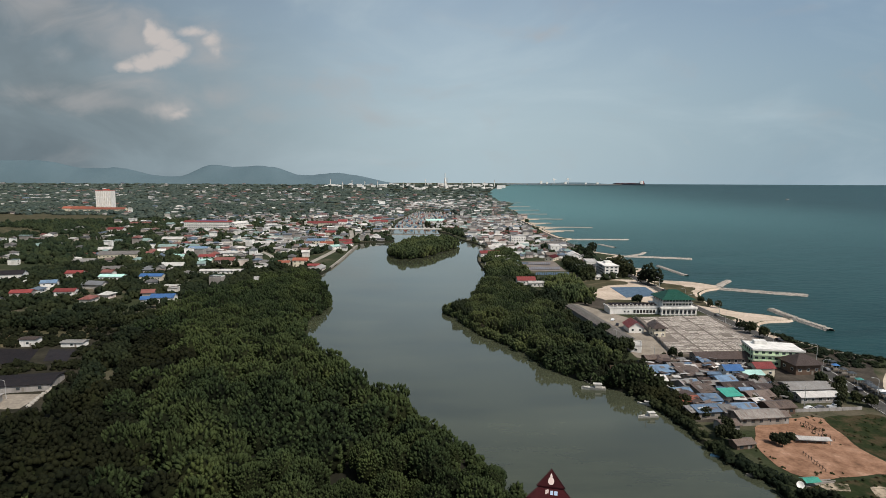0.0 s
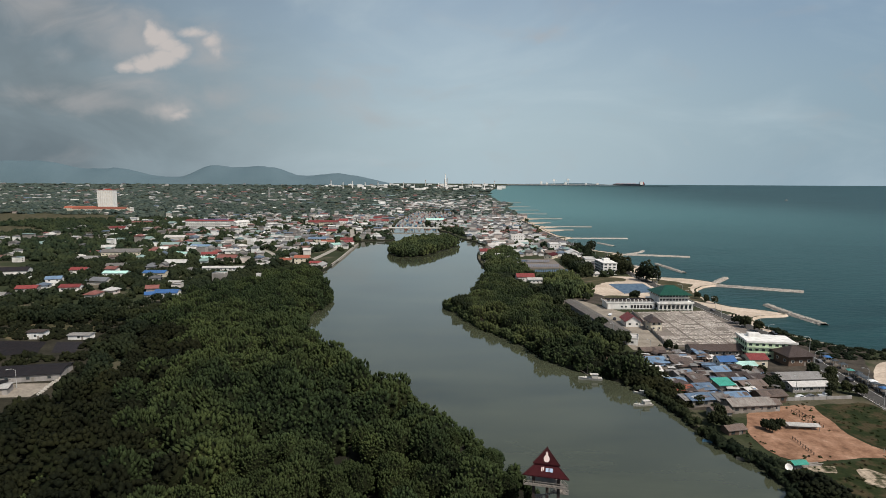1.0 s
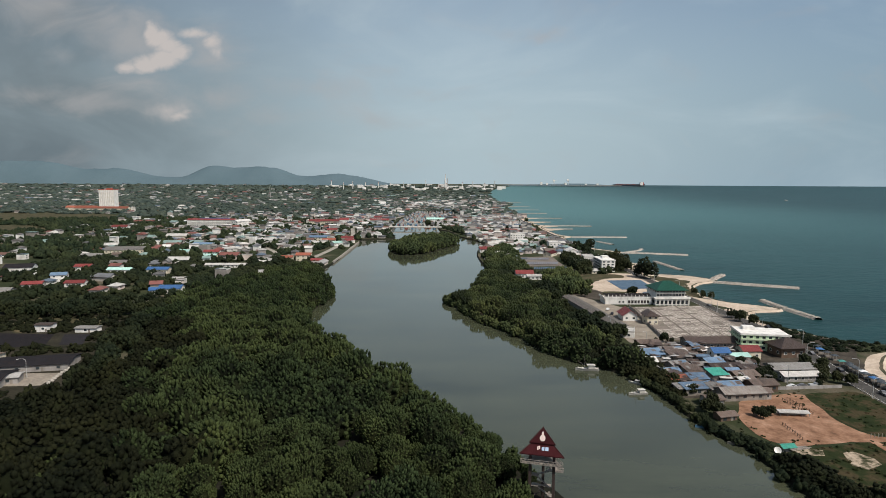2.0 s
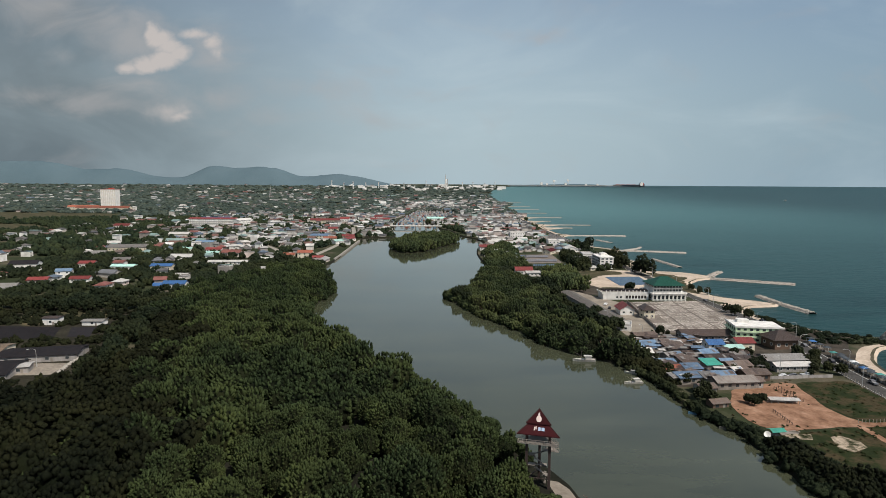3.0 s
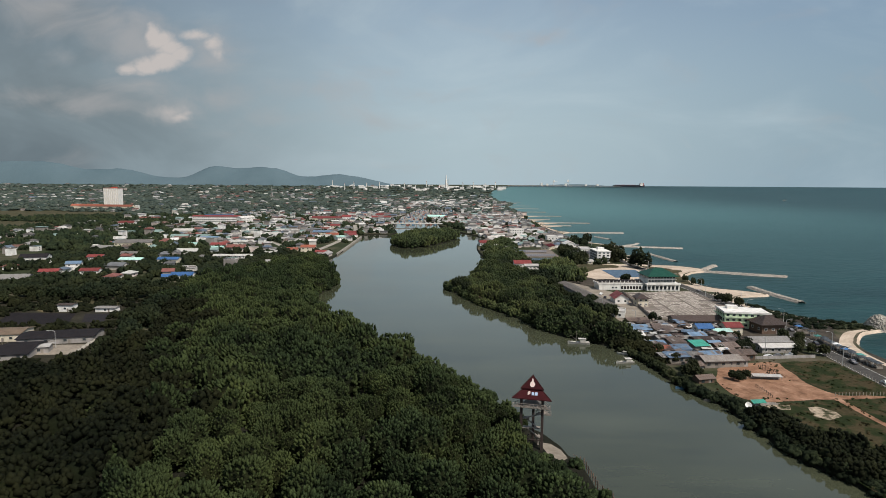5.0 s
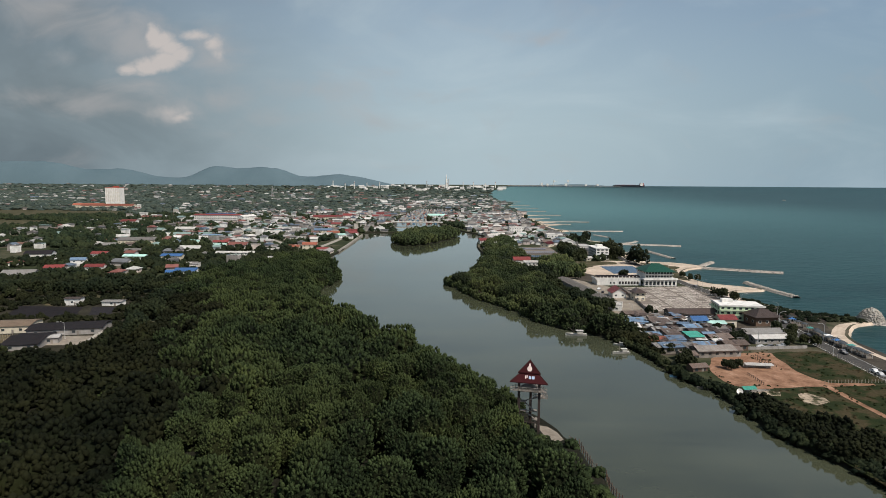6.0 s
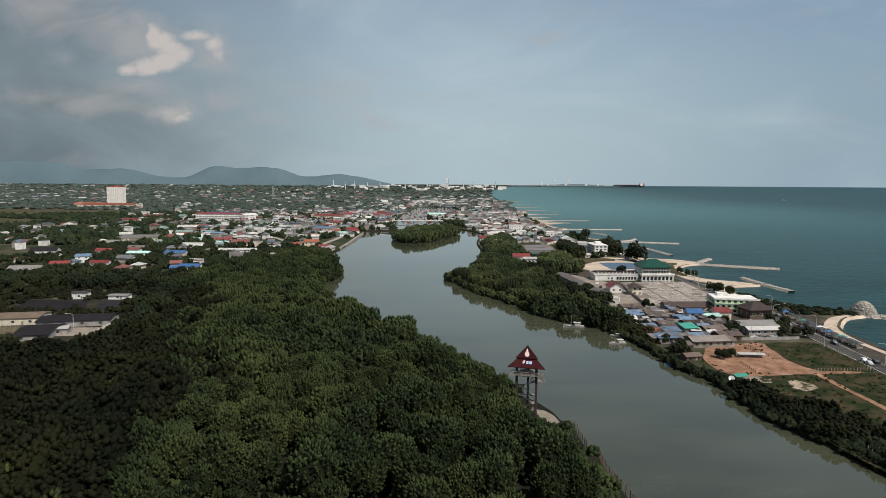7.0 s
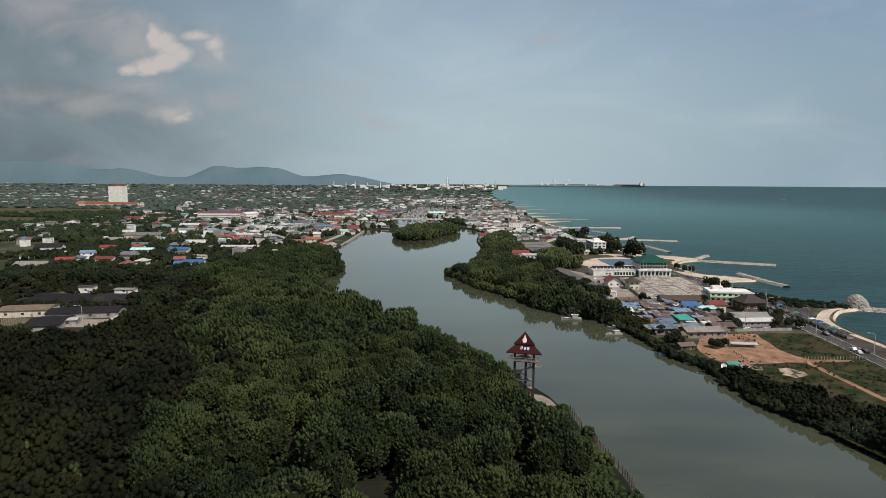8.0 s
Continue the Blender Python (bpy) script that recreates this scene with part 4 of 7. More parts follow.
def house(kind, m, w, d, h, roof, roof_mat, wall_mat, label, category="house", floors=1, pitch=None, style="gable", group="", pitch_w=3.4, over=0.6, win=True, door=True, panes=True):
    ob = thing(kind, m, label, category, group)
    pitch = d * 0.22 if pitch is None else pitch
    walls = Geo().box(0, 0, -0.3, w, d, h + 0.3)
    if style == "gable":
        walls.ends(w, d, h, pitch)
        part("roof", Geo().gable(w, d, h, pitch, over), roof_mat, ob)
    elif style == "shed":
        part("roof", Geo().gable(w, d, h, pitch, over, 0.12, 0, 0, 0.96), roof_mat, ob)
        walls.ends(w, d, h, pitch, 0.96)
    elif style == "hip":
        part("roof", Geo().hip(w, d, h, pitch, over), roof_mat, ob)
    else:
        g = Geo().box(0, 0, h, w, d, 0.25)
        for s in (-1, 1):
            g.box(0, s * (d / 2 - 0.12), h + 0.25, w, 0.24, 0.7).box(s * (w / 2 - 0.12), 0, h + 0.25, 0.24, d - 0.48, 0.7)
        part("roof", g, roof_mat, ob)
    part("wall", walls, wall_mat, ob)
    if win:
        windows(ob, w, d, h, floors, 0, pitch_w, panes, panes)
    if door:
        part("door", Geo().box(w * 0.18, -d / 2 - 0.02, 0, 1.0, 0.1, 2.0), WOOD, ob)
    return ob


# hall with the green roof beside the drying yard
hall = thing("meeting_hall", pose(158.0, 423, LAND, 0, 0, 3) @ Matrix.Diagonal((0.84, 1, 1, 1)), "white two-storey hall with a green hipped roof", "hall")
part("wall", Geo().box(0, 0, -0.3, 29, 22, 5.2), WHITE, hall)
part("slab", Geo().box(0, 0, 4.9, 31, 25, 0.6), WHITE, hall)
part("upper_wall", Geo().box(0, 1, 5.5, 25, 18, 5.2), WHITE, hall)
part("gallery", Geo().box(0, 1, 8.3, 26.5, 19.5, 0.5), WHITE, hall)
part("roof", Geo().hip(25, 19, 11.0, 5.4, 1.8, 7.0, 0.35), GREEN_ROOF, hall, "dark green hipped metal roof")
for i in range(9):
    x = -14.4 + i * 3.6
    part("column", Geo().box(x, -12, -0.3, 0.5, 0.5, 5.2), WHITE, hall)
for i in range(8):
    part("window", Geo().box(-12.6 + i * 3.6, -11.03, 1.0, 2.6, 0.1, 2.6), GLASS, hall)
for i in range(9):
    part("window", Geo().box(-11 + i * 2.75, -8.05, 6.3, 2.1, 0.1, 1.5), GLASS, hall)
    part("window", Geo().box(-11 + i * 2.75, -8.05, 9.1, 2.1, 0.1, 1.3), GLASS, hall)
for s in (-1, 1):
    for i in range(5):
        part("window", Geo().box(s * 12.53, -6 + i * 3.2, 9.1, 0.1, 2.0, 1.3), GLASS, hall)
        part("window", Geo().box(s * 14.53, -8 + i * 3.8, 1.2, 0.1, 2.2, 2.0), GLASS, hall)
part("railing", Geo().box(0, -12.3, 5.5, 30.5, 0.12, 0.9), WHITE, hall, "white terrace railing")

annex = thing("hall_annex", pose(127.5, 420.5, LAND, 0, 0, 3) @ Matrix.Diagonal((1.1, 1, 1, 1)), "long white flat-roofed annex with a shaded terrace", "building")
part("wall", Geo().box(0, 0, -0.3, 31, 13, 4.7), WHITE, annex)
part("parapet", Geo().box(0, -6.6, 4.4, 33, 0.4, 1.1).box(-16.3, 0, 4.4, 0.4, 13, 1.1), WHITE, annex)
part("terrace", Geo().box(0, 0, 4.4, 32, 12.6, 0.2), CONCRETE, annex)
for i in range(12):
    x = -14.5 + i * 2.6
    part("awning", Geo().gable(1.9, 5.0, 6.2, 1.0, 0.1, 0.12, x, -3.2, 0.9), DARK_ROOF, annex, "dark brown canvas awning")
    part("post", Geo().box(x + 1.3, -5.4, 4.6, 0.3, 0.3, 2.3), WHITE, annex)
for i in range(7):
    part("window", Geo().box(0.5 + i * 2.1, -6.53, 0.8, 1.5, 0.1, 2.2), DARK, annex)
for i in range(2):
    part("window", Geo().box(-6 + i * 2.5, -6.53, 1.3, 1.2, 0.1, 1.2), GLASS, annex)

# racks in the drying yard
RACK_NET = earth("drying_net", [(0.32, (0.17, 0.145, 0.125)), (0.5, (0.40, 0.355, 0.31)), (0.66, (0.66, 0.60, 0.54))], 0.8, 0.9, 2.0)
rack = thing("drying_rack", pose(130, 330, LAND + 0.12), "low drying rack with a pale net top", "rack", "racks in the drying yard")
g = Geo()
for i in range(4):
    for s in (-1, 1):
        g.box(-2.5 + i * 1.66, s * 0.8, 0, 0.1, 0.1, 0.16)
g.box(0, -0.8, 0.1, 5.4, 0.1, 0.1).box(0, 0.8, 0.1, 5.4, 0.1, 0.1)
part("rack_frame", g, WOOD, rack)
for k in range(4):
    part("net", Geo().box(-2.1 + k * 1.4, (0.12, -0.16, 0.05, -0.08)[k], 0.2 + 0.05 * (k % 2), 1.22, (1.9, 1.6, 2.05, 1.5)[k], 0.05, (2, -3, 4, -2)[k]), RACK_NET, rack, "pale stretched net")
YARD_POLY = [(124.5, 403), (181, 410), (182, 345), (160, 318), (119, 317)]
spots = []
for j in range(31):
    y = 320 + j * 2.95
    for i in range(10):
        if rng.uniform() > 0.08:
            spots.append((123.0 + i * 5.75 + 1.3 * (i // 3) + 0.10 * j + rng.uniform(-0.2, 0.2), y + 0.18 * i + rng.uniform(-0.22, 0.22)))
sp = np.array(spots)
keep = inside(YARD_POLY, sp[:, 0] - 2.6, sp[:, 1]) & inside(YARD_POLY, sp[:, 0] + 2.6, sp[:, 1]) & ~((np.abs(sp[:, 0] - 121) < 9) & (sp[:, 1] > 340) & (sp[:, 1] < 372))
sp = sp[keep][:299]
for k, (x, y) in enumerate(sp):
    m = pose(x, y, LAND + 0.12, rng.uniform(0, 5), 0, 2 + rng.uniform(-4, 4))
    if k:
        copy_thing(rack, m)
    else:
        rack.matrix_basis = m

wall_line = [(119, 318), (121.5, 350), (123.5, 378), (125, 402)]
fence = thing("yard_wall", pose(0, 0, LAND), "brown panelled boundary wall of the drying yard", "wall")
for (ax, ay), (bx, by) in zip(wall_line, wall_line[1:]):
    n = int(math.dist((ax, ay), (bx, by)) / 3)
    a = math.degrees(math.atan2(by - ay, bx - ax))
    for i in range(n):
        t = (i + 0.5) / n
        part("panel", Geo().box(ax + (bx - ax) * t, ay + (by - ay) * t, -0.2, 2.9, 0.14, 2.1, a), GREY_WALL, fence)
        part("post", Geo().box(ax + (bx - ax) * i / n, ay + (by - ay) * i / n, -0.2, 0.26, 0.26, 2.5, a), BROWN_WALL, fence)

house("gable_house", pose(113.5, 367, LAND, 0, 0, 90), 12, 9, 4.0, None, RED_ROOF, WHITE, "small white house with a red gabled roof", floors=1, pitch=3.0, over=0.9)
house("caretaker_house", pose(124.5, 356, LAND, 0, 0, 5), 7, 8, 5.6, None, BROWN_ROOF, CREAM, "two-storey cream house with a brown hipped roof", floors=2, pitch=2.4, style="hip", over=1.2)
house("lane_house", pose(102.0, 324, LAND, 0, 0, 72), 11, 6, 3.2, None, PALE_ROOF, WHITE, "low white house beside the lane", style="flat")
house("lane_shed", pose(93.2, 380, LAND, 0, 0, 98.5), 92, 8.4, 3.6, None, WORN_ROOF, GREY_WALL, "very long low shed with a worn grey roof beside the lane", "shed", pitch=1.0, over=0.7, pitch_w=9, panes=False)
house("garden_house", pose(128, 368, LAND, 0, 0, 80), 13, 7, 3.2, None, BROWN_ROOF, CREAM, "low house with a dark brown gabled roof", pitch=2.2, over=0.9)

# pale green hotel at the end of the yard
hotel = thing("hotel", pose(165.8, 303, LAND, 0, 0, -8) @ Matrix.Diagonal((1.2, 1, 0.96, 1)), "pale green three-storey hotel with balconies and a white roof terrace", "hotel")
part("wall", Geo().box(-3, 0, -0.3, 14, 17, 9.1), MINT, hotel)
part("east_wing", Geo().box(7.0, 0, -0.3, 6.0, 16, 9.0), MINT, hotel)
part("roof", Geo().box(-3, 0, 8.8, 15, 18, 0.35).box(7.55, 0, 8.7, 6.1, 17, 0.35), WHITE, hotel, "flat white concrete roof")
part("parapet", Geo().box(-3, -8.8, 9.15, 15, 0.3, 0.6).box(-10.3, 0, 9.15, 0.3, 17.2, 0.6).box(7.55, -8.3, 9.05, 6.0, 0.3, 0.6), WHITE, hotel)
part("stair_room", Geo().box(-4, 4.5, 9.15, 5, 4, 1.8), WHITE, hotel)
for k in range(3):
    z = 0.5 + 2.9 * k
    for i in range(7):
        x = -8.6 + i * 2.65
        y = -8.5 if i < 5 else -8.0
        part("window", Geo().box(x, y - 0.03, z + 0.8, 1.3, 0.08, 1.2), GLASS, hotel)
        part("balcony", Geo().box(x, y - 0.5, z, 2.2, 1.0, 0.15).box(x, y - 0.95, z + 0.15, 2.2, 0.08, 0.65), MINT, hotel)
    part("string_course", Geo().box(-3, -8.6, z - 0.35, 14.2, 0.2, 0.2), WHITE, hotel)
    for i in range(5):
        y = -6.5 + i * 3.3
        part("balcony", Geo().box(-10.6, y, z, 1.2, 2.6, 0.15).box(-11.15, y, z + 0.15, 0.08, 2.6, 0.7), MINT, hotel)
        part("window", Geo().box(-10.03, y, z + 0.4, 0.08, 1.4, 1.7), GLASS, hotel)

# sheds and houses south of the yard
house("long_shed", pose(143.5, 304, LAND, 0, 0, 4), 36, 10, 3.4, None, BROWN_ROOF, WOOD, "long low shed with a dark brown roof", "shed", pitch=2.0, over=1.0)
house("pavilion", pose(172.5, 289, LAND, 0, 0, 8), 13, 11, 5.2, None, BROWN_ROOF, BROWN_WALL, "large pavilion with a brown hipped roof", "pavilion", floors=1, pitch=4.0, style="hip", over=1.6)
house("shed", pose(157, 259, LAND, 0, 0, 6), 19, 9, 3.4, None, GREY_ROOF, WOOD, "open shed with a grey corrugated roof", "shed", pitch=1.4, over=1.0)
house("shed", pose(156, 249, LAND, 0, 0, 6), 17, 6, 3.0, None, PALE_ROOF, GREY_WALL, "shed with a pale grey corrugated roof", "shed", pitch=1.0, over=0.8)
house("house", pose(132.5, 277, LAND, 0, 0, 5), 8, 7, 5.2, None, BLUE_ROOF, WHITE, "white two-storey house with a bright blue roof", floors=2, pitch=1.6)
house("house", pose(141, 275, LAND, 0, 0, 5), 9, 8, 3.6, None, PALE_TEAL, WHITE, "low house with a pale green metal roof", pitch=1.2)
house("house", pose(150, 283, LAND, 0, 0, 5), 9, 8, 4.6, None, RED_ROOF, CREAM, "house with a dark red roof", pitch=1.8)

SHACKS = [  # x, y, width, depth, height, turn, roof
    (101, 283, 13, 8, 3.4, 8, PALE_BLUE), (94, 268, 9, 9, 4.4, 4, PALE_ROOF), (101, 256, 8, 6, 3.2, 12, PALE_BLUE), (114, 280, 12, 9, 3.2, 12, RUST_ROOF),
    (106, 304, 14, 8, 3.4, 10, RUST_ROOF), (126, 271, 10, 9, 3.4, 16, PALE_BLUE), (119, 249, 8, 7, 4.4, 10, TEAL_ROOF), (128, 262, 17, 9, 3.6, 8, BROWN_ROOF),
    (101, 246, 10, 7, 3.2, 8, ORANGE_ROOF), (104, 234, 14, 6, 3.2, 10, PALE_BLUE), (119, 238, 11, 7, 3.2, 10, PALE_BLUE), (105, 221, 8, 7, 3.2, 12, RUST_ROOF),
    (112, 234, 7, 6, 3.2, 6, GREY_ROOF), (125, 292, 11, 6, 3.0, 4, RUST_ROOF), (108, 267, 10, 8, 3.0, 20, GREY_ROOF), (111, 256, 8, 8, 3.4, 10, RUST_ROOF),
    (132, 252, 13, 9, 3.2, 14, RUST_ROOF), (112, 293, 9, 6, 3.0, 6, GREY_ROOF), (109, 245, 9, 6, 3.6, 6, PALE_BLUE), (134, 240, 13, 9, 3.2, 10, RUST_ROOF),
    (140, 269, 8, 6, 3.2, 8, GREY_ROOF), (138, 258, 9, 7, 3.4, 12, BROWN_ROOF), (118, 266, 8, 6, 3.2, 6, GREY_ROOF), (128, 230, 9, 7, 3.2, 8, RUST_ROOF),
    (98, 234, 6, 5, 3.0, 14, GREY_ROOF), (115, 230, 8, 5, 3.0, 4, RUST_ROOF), (143, 292, 8, 7, 3.4, 5, BROWN_ROOF), (118, 288, 6, 5, 3.0, 0, PALE_ROOF)]
ROOF_WORDS = {PALE_BLUE: "faded blue", PALE_ROOF: "pale grey", RUST_ROOF: "rusty brown", TEAL_ROOF: "bright teal", BROWN_ROOF: "dark brown", ORANGE_ROOF: "orange-red", BLUE_ROOF: "blue", GREY_ROOF: "grey"}
fill = random.Random(5)
for k in range(58):  # small lean-tos that crowd the gaps
    SHACKS.append((fill.uniform(98, 146), 0, fill.uniform(3.6, 7.0), fill.uniform(3, 5.5), fill.uniform(2.2, 3.6), fill.uniform(-12, 40), fill.choice([RUST_ROOF, BROWN_ROOF, GREY_ROOF, RUST_ROOF, PALE_ROOF, RUST_ROOF, BROWN_ROOF, PALE_BLUE])))
    x_ = SHACKS[-1][0]
    SHACKS[-1] = (x_, fill.uniform(230 + max(0, x_ - 112) * 0.7, 302), *SHACKS[-1][2:])
for k, (x, y, w, d, h, a, roof) in enumerate(SHACKS):
    x, y, w, d = x - 1.5, y - 4, w * 0.84, d * 0.84
    ob = house("shack", pose(x, y, LAND, 0, 0, a), w, d, h, None, roof, (WOOD, BROWN_WALL, GREY_WALL)[k % 3], f"crowded riverside shack with a {ROOF_WORDS[roof]} tin roof", "shack", pitch=d * 0.16, style="shed" if k % 3 == 0 else "gable", group="riverside shacks", over=0.7, panes=False)
    for j in range(0 if roof in (TEAL_ROOF, ORANGE_ROOF) else 4 if k < 28 else 1):  # odd sheets patched in, from the eaves to the ridge
        sx_ = rng.uniform(-0.42, 0.42) * w
        reach = d * rng.uniform(0.30, 0.46)
        sy_ = -d / 2 + reach / 2 + rng.uniform(0, 0.5) * (d * 0.46 - reach) if k % 3 else rng.uniform(-0.2, 0.2) * d
        z = h + d * 0.16 * (1 - abs(sy_) / (d / 2)) if k % 3 else h + d * 0.16 * (sy_ + d / 2) / d
        sheet = Geo().box(0, 0, 0, rng.uniform(0.8, 2.2), reach, 0.03)
        o = part("roof_sheet", sheet, (roof, RUST_ROOF, GREY_ROOF, BROWN_ROOF, roof)[(k + 2 * j) % 5], ob)
        o.matrix_basis = pose(sx_, sy_, z + 0.17, math.degrees(math.atan(0.32)) if k % 3 else 9, 0, rng.uniform(-2, 2))

clutter = random.Random(9)
for k in range(44):
    x_ = clutter.uniform(97, 144)
    y_ = clutter.uniform(228 + max(0, x_ - 112) * 0.5, 300)
    tone, word = clutter.choice([(PALE_BLUE, "faded blue"), (GREY_ROOF, "grey"), (RUST_ROOF, "rusty"), (PALE_ROOF, "pale"), (BROWN_ROOF, "dark brown")])
    w_, d_, h_ = clutter.uniform(2.2, 4.5), clutter.uniform(1.8, 3.4), clutter.uniform(2.3, 4.2)
    ob = thing("awning", pose(x_, y_, LAND, 0, 0, clutter.uniform(-20, 50)), f"makeshift {word} sheet awning on poles", "awning", "awnings between the shacks")
    o = part("sheet", Geo().box(0, 0, 0, w_, d_, 0.06).box(w_ * 0.2, 0.1, 0.07, w_ * 0.5, d_ * 0.9, 0.05, 4), tone, ob)
    o.matrix_basis = pose(0, 0, h_, clutter.uniform(-14, 14), clutter.uniform(-8, 8), 0)
    for i_, j_ in ((-1, -1), (1, -1), (1, 1), (-1, 1)):
        part("pole", Geo().tube((i_ * w_ * 0.42, j_ * d_ * 0.42, -0.2), (i_ * w_ * 0.42, j_ * d_ * 0.42, h_ + 0.1), 0.06, 0.05, 4), WOOD, ob)

# taller white building and villas by the sea
block = thing("apartment_building", pose(154, 590, LAND, 0, 0, 2) @ Matrix.Diagonal((0.9, 0.9, 0.86, 1)), "white four-storey seaside building with balconies", "building")
part("wall", Geo().box(0, 0, -0.3, 15, 34, 13.3), WHITE, block)
part("roof", Geo().box(0, 0, 13.0, 16.4, 35, 0.5).box(2, 6, 13.5, 7, 8, 2.4), WHITE, block)
for k in range(4):
    for i in range(3):
        part("window", Geo().box(-4.8 + i * 4.8, -17.03, 1.0 + 3.2 * k, 2.6, 0.08, 1.5), GLASS, block)
    for i in range(7):
        y = -14 + i * 4.6
        part("balcony", Geo().box(-8.2, y, 0.3 + 3.2 * k, 1.6, 4.0, 0.2).box(-8.9, y, 0.5 + 3.2 * k, 0.1, 4.0, 0.9), WHITE, block)
        part("window", Geo().box(-7.53, y, 0.6 + 3.2 * k, 0.08, 2.4, 2.0), DARK, block)
house("villa", pose(149, 640, LAND, 0, 0, 85), 26, 12, 7.5, None, PALE_ROOF, WHITE, "white two-storey seaside house with a pale roof", floors=2, style="flat")
house("villa", pose(143, 700, LAND, 0, 0, 88), 22, 14, 7.0, None, PALE_ROOF, WHITE, "white two-storey seaside house with a pale roof", floors=2)
house("villa", pose(136, 790, LAND, 0, 0, 88), 26, 15, 8.0, None, PALE_ROOF, WHITE, "white two-storey seaside house with a pale roof", floors=2, style="flat")
house("villa", pose(96, 880, LAND, 0, 0, 4), 22, 12, 11, None, PALE_ROOF, WHITE, "white three-storey building with rows of windows", floors=3, style="flat")
house("villa", pose(117, 700, LAND, 0, 0, 60), 20, 10, 4, None, MAROON, CREAM, "low house with a dark red metal roof")
house("house", pose(66, 534, LAND, 0, 0, 5), 16, 9, 4.4, None, RED_ROOF, WHITE, "white house with a red roof among trees", pitch=2.6)
house("house", pose(74, 524, LAND, 0, 0, 5), 14, 7, 3.4, None, PALE_ROOF, WHITE, "low white house with a pale roof", pitch=1.4)
house("house", pose(54, 690, LAND, 0, 0, 8), 20, 12, 4.4, None, PALE_ROOF, CREAM, "low house with a pale pink roof", pitch=2.0)
house("house", pose(45, 735, LAND, 0, 0, 8), 24, 12, 4.4, None, RED_ROOF, WHITE, "house with a faded red roof by the river", pitch=2.6)
house("house", pose(63, 655, LAND, 0, 0, 15), 12, 9, 3.8, None, PALE_ROOF, GREY_WALL, "small house with a pale tin roof", pitch=1.6)
house("kiosk", pose(139, 563, LAND, 0, 0, 5), 9, 7, 3.0, None, PALE_ROOF, CREAM, "small kiosk with a pale hipped roof", style="hip", pitch=1.8)

# blue drying tables in the market gardens
BLUE_NET = earth("blue_net", [(0.3, (0.05, 0.09, 0.14)), (0.7, (0.11, 0.16, 0.22))], 0.4)
GREY_NET = earth("grey_net", [(0.3, (0.12, 0.13, 0.16)), (0.7, (0.24, 0.25, 0.28))], 0.4)
slab("blue_yard", [(139, 520), (171, 524), (169, 482), (140, 474)], BLUE_NET, "yard covered with blue netting", "yard", 0.16)
slab("table_yard", [(72, 612), (118, 614), (118, 690), (60, 684)], YARD, "pale yard with rows of drying tables", "yard", 0.08)
for x0, y0, rows, deep_, mat, word in ((84, 592, 15, 16, BLUE_NET, "blue"), (70, 628, 20, 20, GREY_NET, "grey"), (66, 668, 9, 16, BLUE_NET, "blue"), (84, 666, 12, 18, GREY_NET, "grey")):
    for j in range(rows):
        t = thing("drying_table", pose(x0 + j * 2.3, y0 + j * 0.25, LAND + 0.1, 0, 0, 80), f"long low drying table with {word} netting", "table", "drying tables")
        part("tabletop", Geo().box(0, 0, 0.5, deep_, 1.5, 0.08), mat, t)
        for i in range(2):
            part("leg", Geo().box((i - 0.5) * deep_ * 0.85, 0, 0, 0.12, 1.3, 0.5), WOOD, t)

# ---- landmarks on the far shore ----
tower_block = thing("apartment_tower", pose(-1015, 1720, LAND, 0, 0, 3), "tall pale high-rise block with vertical ribs", "building")
part("wall", Geo().box(0, 0, -1, 44, 24, 61), WHITE, tower_block)
part("crown", Geo().box(0, 0, 60, 45, 25, 1.2).box(4, 0, 61.2, 14, 10, 3), painted("red_parapet", (0.42, 0.09, 0.06)), tower_block, "red roof parapet")
for i in range(9):
    part("rib", Geo().box(-21 + i * 5.25, -12.4, 0, 1.6, 1.0, 59.5), WHITE, tower_block)
for i in range(8):
    for k in range(15):
        part("window", Geo().box(-18.4 + i * 5.25, -12.03, 2 + k * 3.9, 1.9, 0.1, 1.3), CREAM, tower_block)
house("podium", pose(-1000, 1660, LAND, 0, 0, 2), 150, 22, 9, None, ORANGE_ROOF, CREAM, "long low building with an orange tiled roof", "building", floors=2, pitch=5, pitch_w=12)
house("podium", pose(-1095, 1720, LAND, 0, 0, 2), 90, 18, 8, None, ORANGE_ROOF, CREAM, "long low building with an orange tiled roof", "building", floors=2, pitch=5, pitch_w=12)

school = thing("school", pose(-466, 1125, LAND, 0, 0, 3), "long white three-storey school with a red and blue roof", "school")
part("wall", Geo().box(0, 0, -0.5, 92, 14, 13.5), WHITE, school)
part("front_roof", Geo().add([(-47, -8, 13.0), (47, -8, 13.0), (46, -1, 15.2), (-46, -1, 15.2), (-47, -8, 13.3), (47, -8, 13.3), (46, -1, 15.5), (-46, -1, 15.5)], [(3, 2, 1, 0), (4, 5, 6, 7), (0, 1, 5, 4), (1, 2, 6, 5), (2, 3, 7, 6), (3, 0, 4, 7)]), RED_ROOF, school, "red front roof slope")
part("rear_roof", Geo().box(2, 4.5, 13, 60, 9, 3.4, 0, 0.9), BLUE_ROOF, school, "blue rear roof")
for k in range(3):
    part("gallery", Geo().box(0, -7.6, 0.4 + k * 4, 91, 1.4, 0.9), WHITE, school)
    for i in range(22):
        part("window", Geo().box(-43 + i * 4.1, -7.03, 1.9 + k * 4.2, 2.0, 0.1, 1.2), GREY_WALL, school)
